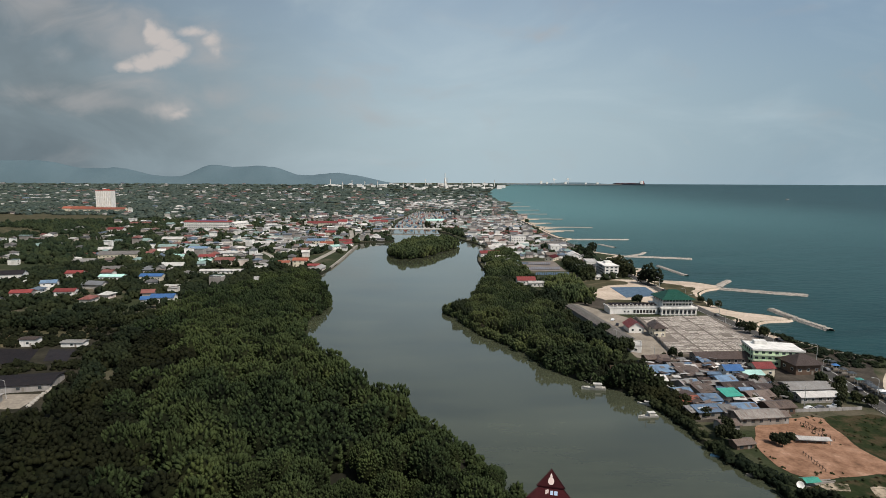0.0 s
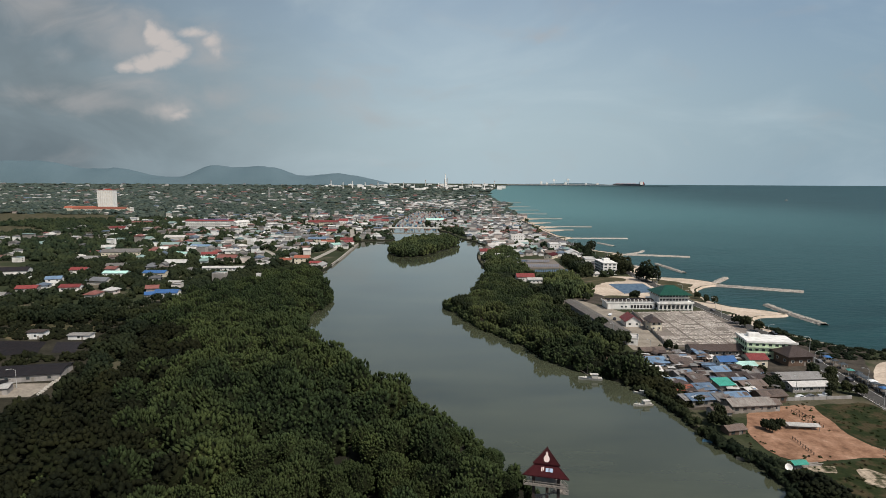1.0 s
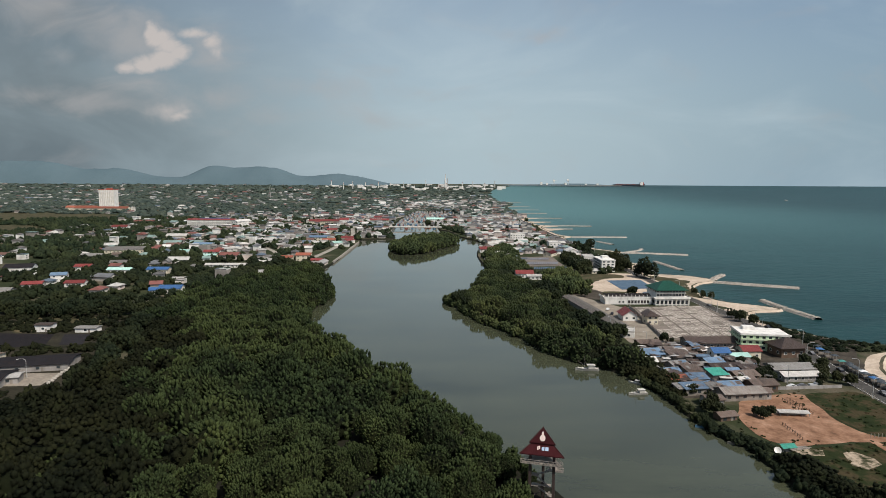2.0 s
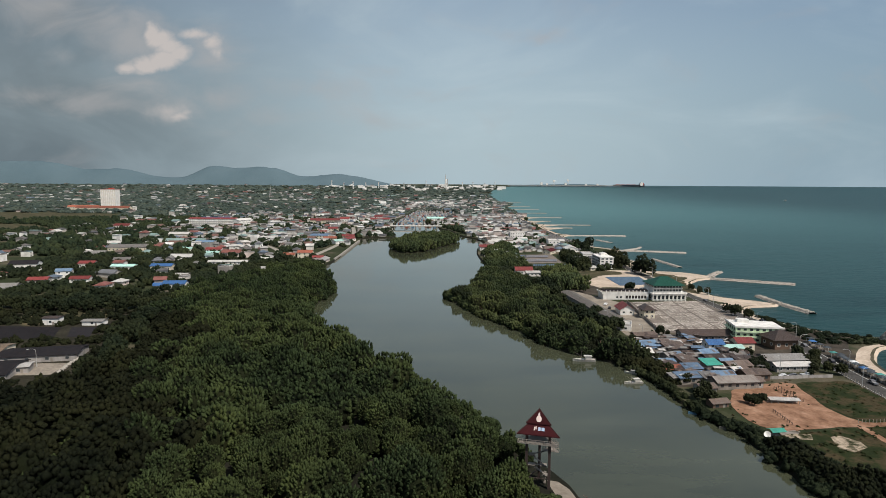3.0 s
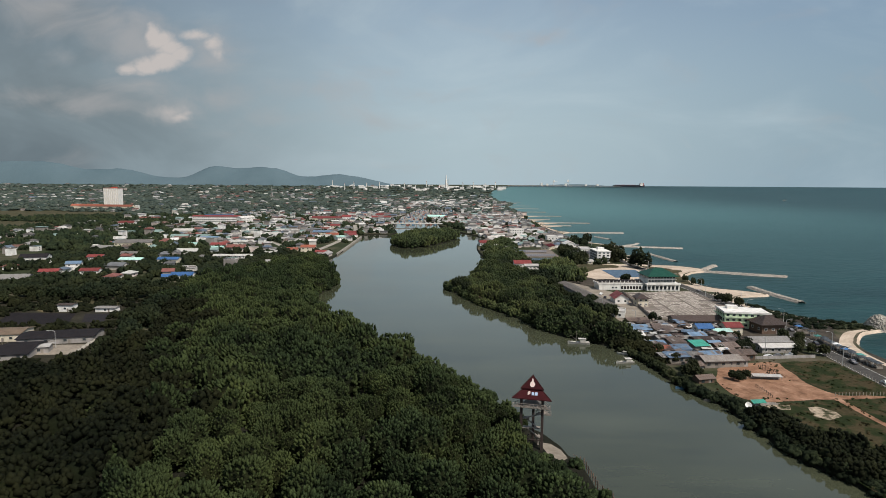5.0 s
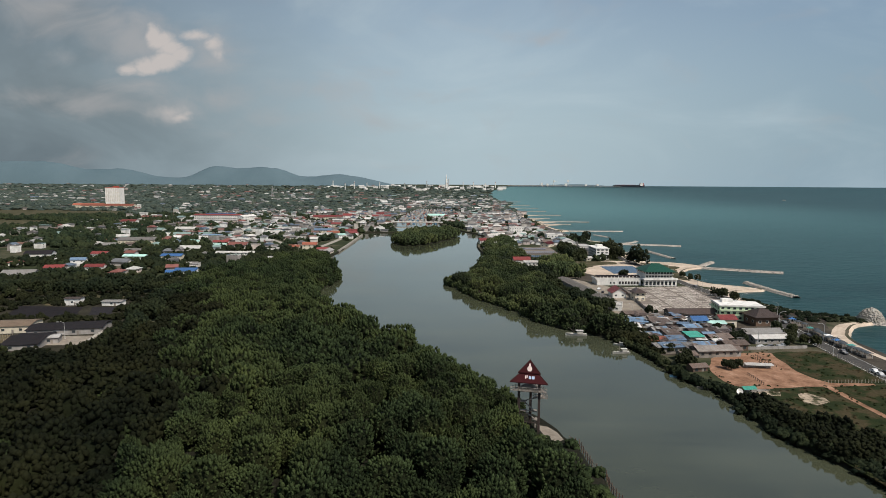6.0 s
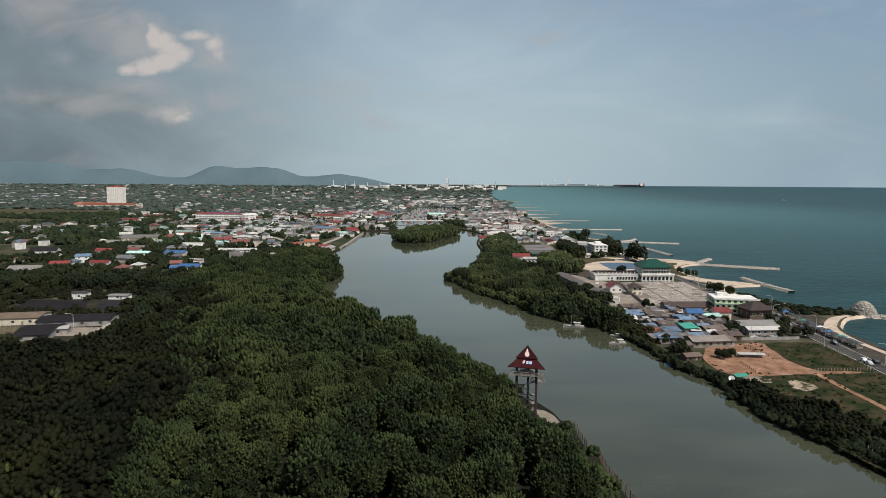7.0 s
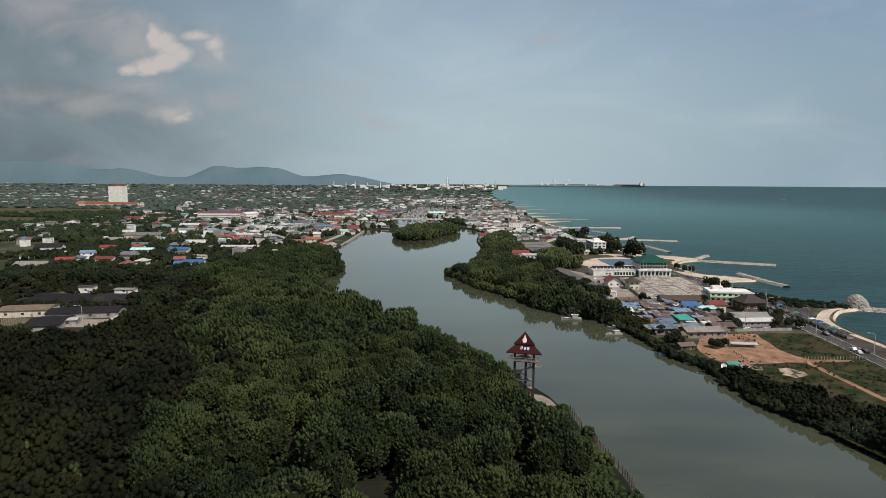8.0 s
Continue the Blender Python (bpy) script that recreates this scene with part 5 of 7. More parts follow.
house("school_wing", pose(-411, 1128, LAND, 0, 0, 70), 40, 14, 11, None, PALE_ROOF, WHITE, "white three-storey school wing", "school", floors=3, pitch=3)

LEFT_HOUSES = [  # x, y, width, depth, height, turn, roof, walls, words
    (-222, 444, 17, 10, 4.2, 6, BLUE_ROOF, WHITE, "open white pavilion with a bright blue roof"), (-233, 440, 8, 8, 3.4, 20, BLUE_ROOF, GREY_WALL, "lean-to with a bright blue roof"),
    (-280, 541, 20, 9, 4.4, 2, BLUE_ROOF, CREAM, "cream house with a faded blue roof"), (-318, 542, 22, 8, 3.6, 2, PALE_TEAL, WHITE, "long white shed with a pale green roof"),
    (-322, 686, 17, 9, 4.4, -14, PALE_TEAL, WHITE, "white house with a pale green roof"), (-290, 690, 18, 10, 3.6, 8, RED_ROOF, WHITE, "house with a faded red roof"),
    (-278, 655, 15, 8, 3.4, 6, PALE_TEAL, CREAM, "low house with a pale green roof"), (-349, 426, 24, 14, 3.2, 10, GREY_ROOF, GREY_WALL, "wide shed with a grey flat roof"),
    (-345, 462, 15, 9, 3.4, 14, RED_ROOF, GREY_WALL, "low house with a dark red roof"), (-314, 469, 15, 9, 3.4, 10, RED_ROOF, WHITE, "low house with a dark red roof"),
    (-344, 493, 12, 9, 6.0, 20, PALE_BLUE, WHITE, "two-storey house with a pale blue roof"), (-413, 540, 24, 14, 5.5, 16, DARK_ROOF, WHITE, "house with a charcoal roof and white gable"),
    (-363, 558, 15, 10, 4.0, 5, RED_ROOF, WHITE, "small house with a bright red roof"), (-345, 590, 18, 11, 3.6, 14, GREY_ROOF, GREY_WALL, "low house with a grey roof"),
    (-240, 497, 12, 6, 2.8, 4, PALE_ROOF, WHITE, "small low shed with a white roof"), (-405, 640, 22, 12, 4.0, 8, GREY_ROOF, GREY_WALL, "wide house with a grey roof"),
    (-232, 585, 42, 7, 2.8, 4, PALE_ROOF, WHITE, "row of low garages with pale roofs"), (-198, 600, 11, 9, 3.8, 10, PALE_ROOF, WHITE, "small white house with a pale roof"),
    (-330, 760, 26, 13, 4.5, -8, PALE_BLUE, WHITE, "wide house with a blue-grey roof"), (-400, 700, 44, 16, 4.5, 12, GREY_ROOF, CREAM, "long warehouse with a grey-blue roof"),
    (-166, 638, 16, 11, 7.0, 4, ORANGE_ROOF, CREAM, "two-storey cream house with an orange roof"), (-148, 622, 12, 8, 3.4, 4, RED_ROOF, CREAM, "low house with a red roof by the river"),
    (-185, 640, 12, 9, 4.0, 6, ORANGE_ROOF, CREAM, "house with an orange tiled roof"), (-152, 835, 18, 11, 4.2, 60, RED_ROOF, WHITE, "waterside house with a red roof"),
    (-158, 865, 18, 11, 5.0, 8, RED_ROOF, CREAM, "waterside house with a red roof"), (-178, 830, 18, 11, 5.0, 8, ORANGE_ROOF, CREAM, "house with an orange roof"),
    (-162, 800, 14, 10, 4.0, 50, PALE_TEAL, WHITE, "waterside house with a pale green roof"), (-200, 860, 26, 12, 6.0, 4, PALE_BLUE, CREAM, "two-storey house with a blue-grey roof"),
    (-592, 1030, 26, 16, 6.0, 4, RED_ROOF, WHITE, "white house with a bright red roof among trees"), (-262, 1190, 62, 16, 8, 4, RED_ROOF, CREAM, "long temple hall with a bright red roof"),
    (-222, 1190, 18, 18, 11, 4, RED_ROOF, WHITE, "tall temple hall with a red roof"), (-205, 985, 16, 12, 7, 4, RED_ROOF, CREAM, "two-storey house with a red roof"),
    (-158, 1250, 40, 14, 7, 4, RED_ROOF, CREAM, "long hall with a red roof near the bridge"), (-165, 1345, 34, 16, 7, 4, RED_ROOF, WHITE, "hall with a red roof by the harbour"),
    (-40, 1292, 38, 16, 7, 2, PALE_TEAL, WHITE, "market hall with a pale green roof by the harbour"), (-420, 880, 30, 14, 5, 6, PALE_ROOF, CREAM, "house with a pale roof among trees")]
for x, y, w, d, h, a, roof, wall_mat, words in LEFT_HOUSES:
    house("house", pose(x, y, LAND, 0, 0, a), w, d, h, None, roof, wall_mat, words, floors=2 if h > 5.5 else 1, pitch=d * 0.2, pitch_w=4.2, panes=y < 560)

# dark-roofed compound at the edge of the forest
TAN_ROOF = sheet_roof("tan_roof", (0.22, 0.16, 0.11), 0.3)
STRAW = earth("straw", [(0.3, (0.075, 0.062, 0.035)), (0.7, (0.15, 0.12, 0.07))], 0.3)
COMPOUND = [(-197, 255, 34, 16, 3.2, 14, DARK_ROOF, GREY_WALL, "low building with a charcoal roof and white doors"), (-200, 230, 15, 22, 2.8, 14, DARK_ROOF, GREY_WALL, "low shed with a dark flat roof"),
            (-193, 234, 8, 7, 3.0, 20, PALE_ROOF, GREY_WALL, "small open shed with a pale tin roof"), (-229, 256, 24, 15, 3.8, 12, TAN_ROOF, CREAM, "wide shed with a tan tin roof"),
            (-238, 322, 9, 6, 4.2, 4, BROWN_ROOF, WHITE, "white house with a brown roof"), (-213, 322, 12, 6, 2.6, 2, GREY_ROOF, WHITE, "low white house with a grey roof"),
            (-280, 286, 14, 10, 3.2, 8, BLUE_ROOF, WHITE, "low house with a faded blue roof"), (-268, 276, 10, 8, 3.2, 8, TEAL_ROOF, GREY_WALL, "low shed with a teal roof")]
for x, y, w, d, h, a, roof, wall_mat, words in COMPOUND:
    house("shed", pose(x, y, LAND, 0, 0, a), w, d, h, None, roof, wall_mat, words, "shed", pitch=d * 0.07, style="gable", pitch_w=7, panes=False)
slab("dark_pond", [(-256, 287), (-216, 288), (-228, 314), (-268, 315)], DARK_ROOF, "dark lined pond covered with netting", "pond", 0.12)
slab("dark_pond_east", [(-211, 293), (-199, 294), (-208, 315), (-222, 314)], DARK_ROOF, "small dark lined pond covered with netting", "pond", 0.12)
patch("straw_yard", [(-256, 320), (-246, 321), (-252, 346), (-270, 350)], STRAW, "yard of dry yellow straw", "ground", 0.14)
slab("lattice_yard", [(-226, 230), (-211, 232), (-222, 246), (-236, 246)], STRAW, "tan earth yard with rows of stakes", "yard", 0.1)
stakes = thing("stake_rows", pose(0, 0, LAND), "rows of pale stakes in an earth yard", "stakes")
for i in range(5):
    for j in range(9):
        part("stake", Geo().box(-232 + j * 2.4 + i * -1.2, 232 + i * 3 + j * 0.15, 0, 0.2, 0.2, 1.5), WOOD, stakes)
for i in range(9):
    t = i / 8
    ob = thing("garden_boulder", pose(-175 - 4 * t + rng.uniform(-0.8, 0.8), 232 + 22 * t, LAND, 0, 0, 40 * i), "pale garden boulder beside the compound yard", "boulder", "boulders beside the yard")
    part("stone", Geo().lathe(0, 0, [(0.7, -0.2), (1.1, 0.5), (0.8, 1.1), (0.2, 1.4)], 7), PALE_ROCK, ob)


# ---- observation tower on the bank ----
lookout = thing("observation_tower", pose(TOWER[0], TOWER[1], LAND + 0.4, 0, 0, -13), "dark timber lookout tower with a two-tiered maroon roof", "tower")


def corners(side, x=0.0, y=0.0):
    """The corners of an even triangle, one side towards -y."""
    r = side / math.sqrt(3)
    return [(x - side / 2, y - r / 2), (x + side / 2, y - r / 2), (x, y + r)]


def roof_tier(side0, z0, side1, z1, thick=0.25):
    """One three-sided skirt of a tiered roof."""
    g = Geo()
    vs = [(px, py, z) for side, z in ((side0, z0 - thick), (side0, z0), (side1, z1), (side1, z1 - thick)) for px, py in corners(side)]
    fs = [(k * 3 + i, k * 3 + (i + 1) % 3, (k + 1) % 4 * 3 + (i + 1) % 3, (k + 1) % 4 * 3 + i) for k in range(4) for i in range(3)]
    return g.add(vs, fs)


for x, y in corners(6.3):
    part("post", Geo().box(x, y, -0.9, 0.75, 0.75, 17.2), TIMBER, lookout)
part("lower_roof", roof_tier(11.8, 15.6, 4.6, 18.6), MAROON, lookout, "maroon lower roof skirt")
part("upper_roof", roof_tier(7.0, 18.35, 0.2, 21.9), MAROON, lookout, "maroon peaked upper roof")
part("finial", Geo().tube((0, 0, 21.6), (0, 0, 22.3), 0.12, 0.03), MAROON, lookout)
for k in range(3):  # hip caps from the eaves to the peak
    a, b = corners(11.8)[k], corners(4.6)[k]
    part("hip_cap", Geo().tube((*a, 15.62), (*b, 18.62), 0.13, 0.13, 5), TIMBER, lookout)
    a, b = corners(7.0)[k], corners(0.2)[k]
    part("hip_cap", Geo().tube((*a, 18.37), (*b, 21.92), 0.13, 0.1, 5), TIMBER, lookout)
EMBLEM = Mat("emblem_white", 0.6).colour((0.62, 0.50, 0.46))
EMBLEM_BLUE = Mat("emblem_blue", 0.6).colour((0.36, 0.46, 0.60))


def on_roof(name, geo, mat, half, z0, z1, x, t):
    """A flat mark laid on the front slope of a tier."""
    o = part(name, geo, mat, lookout)
    h0, h1 = half
    ang = math.degrees(math.atan2(z1 - z0, h0 - h1))
    o.matrix_basis = pose(x, -(h0 + (h1 - h0) * t), z0 + (z1 - z0) * t, ang, 0, 0) @ pose(0, 0, 0.06)
    return o


flame = Geo()
prof = [(0.06, 1.6), (0.30, 1.0), (0.24, 0.75), (0.58, 0.35), (0.76, -0.15), (0.66, -0.65), (0.36, -1.0)]
ring = [(x, y) for x, y in prof] + [(-x, y) for x, y in reversed(prof)]
flame.add([(x, y, 0) for x, y in ring] + [(x, y, 0.06) for x, y in ring], [tuple(range(len(ring), 2 * len(ring)))] + [(i, (i + 1) % len(ring), len(ring) + (i + 1) % len(ring), len(ring) + i) for i in range(len(ring))])
upper, lower = (7.0 / (2 * math.sqrt(3)), 0.06), (11.8 / (2 * math.sqrt(3)), 4.6 / (2 * math.sqrt(3)))
on_roof("emblem", flame, EMBLEM, upper, 18.35, 21.9, 0.0, 0.36)
on_roof("emblem_bar", Geo().box(-0.5, 0, 0, 0.72, 0.95, 0.05).box(0.5, 0, 0, 0.82, 0.95, 0.05), EMBLEM_BLUE, lower, 15.6, 18.6, 0.75, 0.46)
on_roof("emblem_bar", Geo().box(0, -0.1, 0, 0.32, 1.0, 0.05).box(0.42, 0.1, 0, 0.3, 0.9, 0.05), EMBLEM, lower, 15.6, 18.6, -1.1, 0.5)


def deck(side, z, x=0.0, y=0.0):
    """A three-sided plank platform with a railing all round."""
    c = corners(side, x, y)
    ob = part("platform", Geo().add([(*p, z) for p in c] + [(*p, z + 0.25) for p in c], [(2, 1, 0), (3, 4, 5), (0, 1, 4, 3), (1, 2, 5, 4), (2, 0, 3, 5)]), WOOD, lookout, "pale weathered plank platform")
    for a, b in zip(c, c[1:] + c[:1]):
        part("rail", Geo().tube((*a, z + 1.25), (*b, z + 1.25), 0.07, 0.07, 5).tube((*a, z + 0.75), (*b, z + 0.75), 0.05, 0.05, 5), WOOD, ob)
        n = max(3, int(side / 1.2))
        for i in range(n):
            part("baluster", Geo().box(a[0] + (b[0] - a[0]) * i / n, a[1] + (b[1] - a[1]) * i / n, z + 0.25, 0.1, 0.1, 1.0), WOOD, ob)


deck(11.2, 12.7)
deck(4.6, 10.0, 3.4, 0.6)
for x, y, z in ((-1.8, -0.6, 8.6), (-1.9, 0.4, 5.2), (1.5, -0.2, 5.6), (1.9, 0.3, 2.6)):
    part("landing", Geo().box(x, y, z, 1.9, 1.7, 0.18), WOOD, lookout, "small pale plank landing")
for (x0, y0, z0), (x1, y1, z1) in zip(((1.9, 0.3, 0.0), (1.9, 0.3, 2.7), (-1.9, 0.4, 5.3), (1.5, -0.2, 5.7), (-1.8, -0.6, 8.7)), ((1.9, 2.4, 2.6), (-1.9, 0.4, 5.2), (1.5, -0.2, 5.6), (-1.8, -0.6, 8.6), (3.2, 0.4, 10.0))):
    g = Geo()
    for i in range(9):
        t = (i + 0.5) / 9
        g.box(x0 + (x1 - x0) * t, y0 + (y1 - y0) * t, z0 + (z1 - z0) * t, 0.6, 0.8, 0.08)
    part("stair", g, WOOD, lookout)
for z in (2.4, 12.2, 15.2):
    c = corners(6.3)
    for a, b in zip(c, c[1:] + c[:1]):
        part("beam", Geo().tube((*a, z), (*b, z), 0.14, 0.14, 4), TIMBER, lookout)
patch("tower_clearing", [(27.5, 143), (30.5, 142), (33.0, 138), (34, 132.5), (32.0, 130.5), (29.0, 134)], LANE, "small sandy clearing beside the lookout tower", "ground", 0.08, 0.4)

# fence along the bank, and the forest boardwalk
bank_line = [p for p in LEFT_BANK if 40 < p[1] < 136]
bank_fence = thing("bank_fence", pose(0, 0, 0), "dark weathered stake fence along the river edge", "fence")
for k, ((ax, ay), (bx, by)) in enumerate(zip(bank_line, bank_line[1:])):
    n = 3
    for i in range(n):
        x, y = ax + (bx - ax) * i / n + 1.6, ay + (by - ay) * i / n
        part("post", Geo().tube((x, y, -1.0), (x + rng.uniform(-0.1, 0.1), y, 2.3 + rng.uniform(-0.3, 0.4)), 0.17, 0.13, 5), BROWN_WALL, bank_fence)
    for z in (0.9, 1.7):
        part("rail", Geo().tube((ax + 1.6, ay, z), (bx + 1.6, by, z), 0.07, 0.07, 5), BROWN_WALL, bank_fence)
RAIL_PAINT = painted("red_brown_rail", (0.28, 0.12, 0.09))
board = thing("boardwalk", pose(4.5, 84, LAND, 0, 0, -16), "narrow forest boardwalk with red-brown railings", "boardwalk")
part("deck", Geo().box(0, 0, 1.0, 1.8, 44, 0.15), WOOD, board)
for s in (-0.9, 0.9):
    part("rail", Geo().box(s, 0, 2.1, 0.1, 44, 0.12), RAIL_PAINT, board)
    for i in range(23):
        part("post", Geo().box(s, -22 + 2 * i, 0, 0.16, 0.16, 2.6), RAIL_PAINT, board)

# ---- breakwaters ----
BOULDER = Geo().lathe(0, 0, [(0.35, 0.0), (0.55, 0.25), (0.5, 0.6), (0.2, 0.85)], 6)
bv = np.array(BOULDER.v)
bf = np.array([f for f in BOULDER.f if len(f) == 4])


def breakwater(pts, width, height, label, count, size=0.85):
    """A heaped stone bank along a line: a rubble core with boulders over it."""
    line = curve(pts, 4, 0.4)
    core = strip(line, width * 0.5, height * 0.8)
    low = strip(line, width * 1.15, -1.0)
    n = len(line)
    g = Geo().add(core.v, core.f)
    g.add([*core.v[:n], *low.v[:n]], [(i, i + 1, n + i + 1, n + i) for i in range(n - 1)])
    g.add([*core.v[n:], *low.v[n:]], [(i, n + i, n + i + 1, i + 1) for i in range(n - 1)])
    ob = thing("breakwater", pose(0, 0, 0), label, "breakwater", "breakwaters along the coast")
    part("core", g, ROCK, ob)
    arr = np.array(line)
    count = int(count * 1.7)
    t = rng.uniform(0, n - 1.001, count)
    i = t.astype(int)
    p = arr[i] + (arr[i + 1] - arr[i]) * (t - i)[:, None]
    d = arr[i + 1] - arr[i]
    d /= np.linalg.norm(d, axis=1)[:, None]
    off = rng.uniform(-0.55, 0.55, count) * width
    x, y = p[:, 0] - d[:, 1] * off, p[:, 1] + d[:, 0] * off
    z = height * 0.8 - np.clip(np.abs(off) - width * 0.25, 0, None) / (width * 0.32) * (height * 0.8 + 0.6)
    rows = np.stack([x, y, z - 0.25, rng.uniform(0.6, 1.2, count) * size, rng.uniform(0.5, 1.0, count) * size, rng.uniform(0, 6.28, count)], 1)
    v, f = scattered(bv, bf, rows)
    tagged(joined("rubble", v, f, PALE_ROCK, ob), "heaped grey-brown boulders", "", "", "stuff")


breakwater([(234, 301), (254, 293), (272, 286), (292, 276)], 8, 2.2, "pale rubble breakwater enclosing a small bay", 420)
heap = thing("boulder_heap", pose(242.5, 302, 0), "rounded heap of pale boulders at the bay", "boulders")
part("core", Geo().lathe(0, 0, [(7.2, -1.0), (6.3, 1.8), (5.1, 4.8), (3.2, 7.2), (0.8, 8.4)], 14), ROCK, heap)
up_, round_ = rng.uniform(0.02, 1.0, 620), rng.uniform(0, math.tau, 620)
wide_ = 6.7 * np.sqrt(1 - up_ ** 1.6)
v, f = scattered(bv, bf, np.stack([wide_ * np.cos(round_), wide_ * np.sin(round_), 8.3 * up_ - 0.4, rng.uniform(0.6, 1.4, 620), rng.uniform(0.6, 1.2, 620), rng.uniform(0, 6.28, 620)], 1))
tagged(joined("rubble", v, f, PALE_ROCK, heap), "heaped grey-brown boulders", "", "", "stuff")
breakwater([(234, 524), (262, 510), (297, 494)], 8, 1.8, "long pale rubble breakwater reaching into the sea", 420)
breakwater([(236, 528), (248, 546), (264, 566)], 7, 1.8, "short pale rubble breakwater stub", 160)
breakwater([(237, 438), (238, 410), (242, 376)], 7, 1.8, "detached rubble breakwater in the sea", 300)
breakwater([(212, 748), (250, 740), (293, 727)], 8, 1.8, "long pale rubble breakwater reaching into the sea", 260)
breakwater([(222, 752), (244, 772), (256, 793)], 6, 1.4, "short pale rubble breakwater stub", 90)
breakwater([(230, 664), (233, 630), (236, 596)], 6, 1.5, "detached rubble breakwater in the sea", 160)
breakwater([(194, 962), (240, 966), (285, 966)], 9, 1.8, "long pale rubble breakwater reaching into the sea", 200)
breakwater([(220, 893), (226, 870), (232, 848)], 6, 1.4, "detached rubble breakwater in the sea", 80)
for x0, x1, y in ((184, 284, 1213), (180, 230, 1130), (182, 272, 1479), (176, 220, 1330), (178, 268, 1700), (182, 278, 1930), (184, 282, 2185), (186, 260, 2450), (220, 300, 2650)):
    z = rise(y)
    ob = thing("groyne", pose(0, 0, z), "low pale stone groyne across the beach", "groyne", "groynes along the coast")
    part("core", strip([(x0, y), ((x0 + x1) / 2, y + 4), (x1, y)], 11, 1.4, 2.4), PALE_ROCK, ob)
    part("sand_bank", Geo().add([(x0 - 12, y - 45, 1.0), (x0 - 12, y + 30, 1.0), (x0 + 34, y + 6, 0.5), (x0 + 30, y - 8, 0.5), (x0 - 12, y - 45, -1), (x0 - 12, y + 30, -1), (x0 + 34, y + 6, -1), (x0 + 30, y - 8, -1)], [(3, 2, 1, 0), (0, 4, 7, 3), (3, 7, 6, 2), (2, 6, 5, 1)]), SAND, ob, "curved sand bank")

# ---- street lamps, cars, stalls ----
road_pts = np.array(COAST_ROAD)
lamp = thing("street_lamp", pose(185, 200, LAND), "tall grey street lamp with a curved arm", "street lamp", "lamps along the coast road")
part("pole", Geo().tube((0, 0, 0), (0, 0, 8.2), 0.14, 0.09, 6), STEEL, lamp)
part("arm", Geo().tube((0, 0, 8.1), (-1.1, 0, 8.9), 0.09, 0.07, 6).tube((-1.1, 0, 8.9), (-2.6, 0, 9.0), 0.07, 0.06, 6), STEEL, lamp)
part("lamp_head", Geo().box(-2.9, 0, 8.9, 1.0, 0.36, 0.18), STEEL, lamp)
part("base", Geo().box(0, 0, -0.2, 0.5, 0.5, 0.6), CONCRETE, lamp)
first = True
for k, y in enumerate(np.arange(172, 900, 27.0)):
    x = float(np.interp(y, road_pts[:, 1], road_pts[:, 0]))
    side = 1 if k % 2 else -1
    m = pose(x + side * 5.2, y, LAND, 0, 0, 0 if side > 0 else 180)
    if first:
        lamp.matrix_basis, first = m, False
    else:
        copy_thing(lamp, m)
for x, y in ((148, 243), (104, 300), (94, 335), (-190, 240), (126, 410)):
    copy_thing(lamp, pose(x, y, LAND, 0, 0, 40))


def car(m, paint, label, kind="car"):
    ob = thing(kind, m, label, "car", "vehicles on the coast road")
    body = Geo()
    prof = [(-2.1, 0.35), (-2.1, 0.85), (-1.2, 1.0), (-0.7, 1.45), (0.9, 1.45), (1.5, 0.98), (2.1, 0.9), (2.1, 0.35)] if kind == "car" else [(-2.6, 0.45), (-2.6, 1.1), (-0.3, 1.1), (0.0, 1.75), (1.2, 1.75), (1.7, 1.15), (2.6, 1.05), (2.6, 0.45)]
    n = len(prof)
    body.add([(x, s * 0.85, z) for s in (-1, 1) for x, z in prof], [tuple(range(n)), tuple(range(2 * n - 1, n - 1, -1))] + [(i, n + i, n + (i + 1) % n, (i + 1) % n) for i in range(n)])
    part("body", body, paint, ob)
    part("windscreen", Geo().box(0.1 if kind == "car" else 0.65, 0, 1.02 if kind == "car" else 1.2, 1.7 if kind == "car" else 1.1, 1.74, 0.34), GLASS, ob)
    for x in (-1.35, 1.35):
        for s in (-0.8, 0.8):
            part("wheel", Geo().tube((x, s - 0.1, 0.33), (x, s + 0.1, 0.33), 0.33, 0.33, 10), RUBBER, ob)
    return ob


CAR_PAINTS = [(painted("white_car_paint", (0.7, 0.7, 0.7), 0.3, 0.05), "white"), (painted("black_car_paint", (0.03, 0.03, 0.035), 0.25, 0.05), "black"), (painted("silver_car_paint", (0.4, 0.41, 0.42), 0.3, 0.05), "silver"), (painted("grey_car_paint", (0.12, 0.12, 0.13), 0.3, 0.05), "grey")]
for k, (x, y, a) in enumerate([(179.5, 201, 86), (182.5, 200, 85), (186, 198, 84), (184.8, 230, 84), (186.2, 247, 84), (185.2, 262, 86), (190.5, 268, 87), (188.2, 290, 87), (187.6, 320, 88), (192.6, 345, 100), (187, 372, 98), (184.5, 410, 95), (179, 455, 95), (181, 505, 92), (176, 560, 92), (178, 610, 92), (107.5, 393, 60), (107, 380, 70), (158, 240, 5), (152, 239, 5), (147, 238, 8)]):
    paint, word = CAR_PAINTS[k % 4]
    if x > 160 and y < 345:
        x = float(np.interp(y, road_pts[:, 1], road_pts[:, 0])) + (2.0 if k % 2 else -2.0)
    pick = k % 3 == 0
    car(pose(x, y, LAND + 0.17, 0, 0, a), paint, f"{word} pickup truck" + " parked at the road" if pick else f"small {word} car on the coast road", "pickup_truck" if pick else "car")

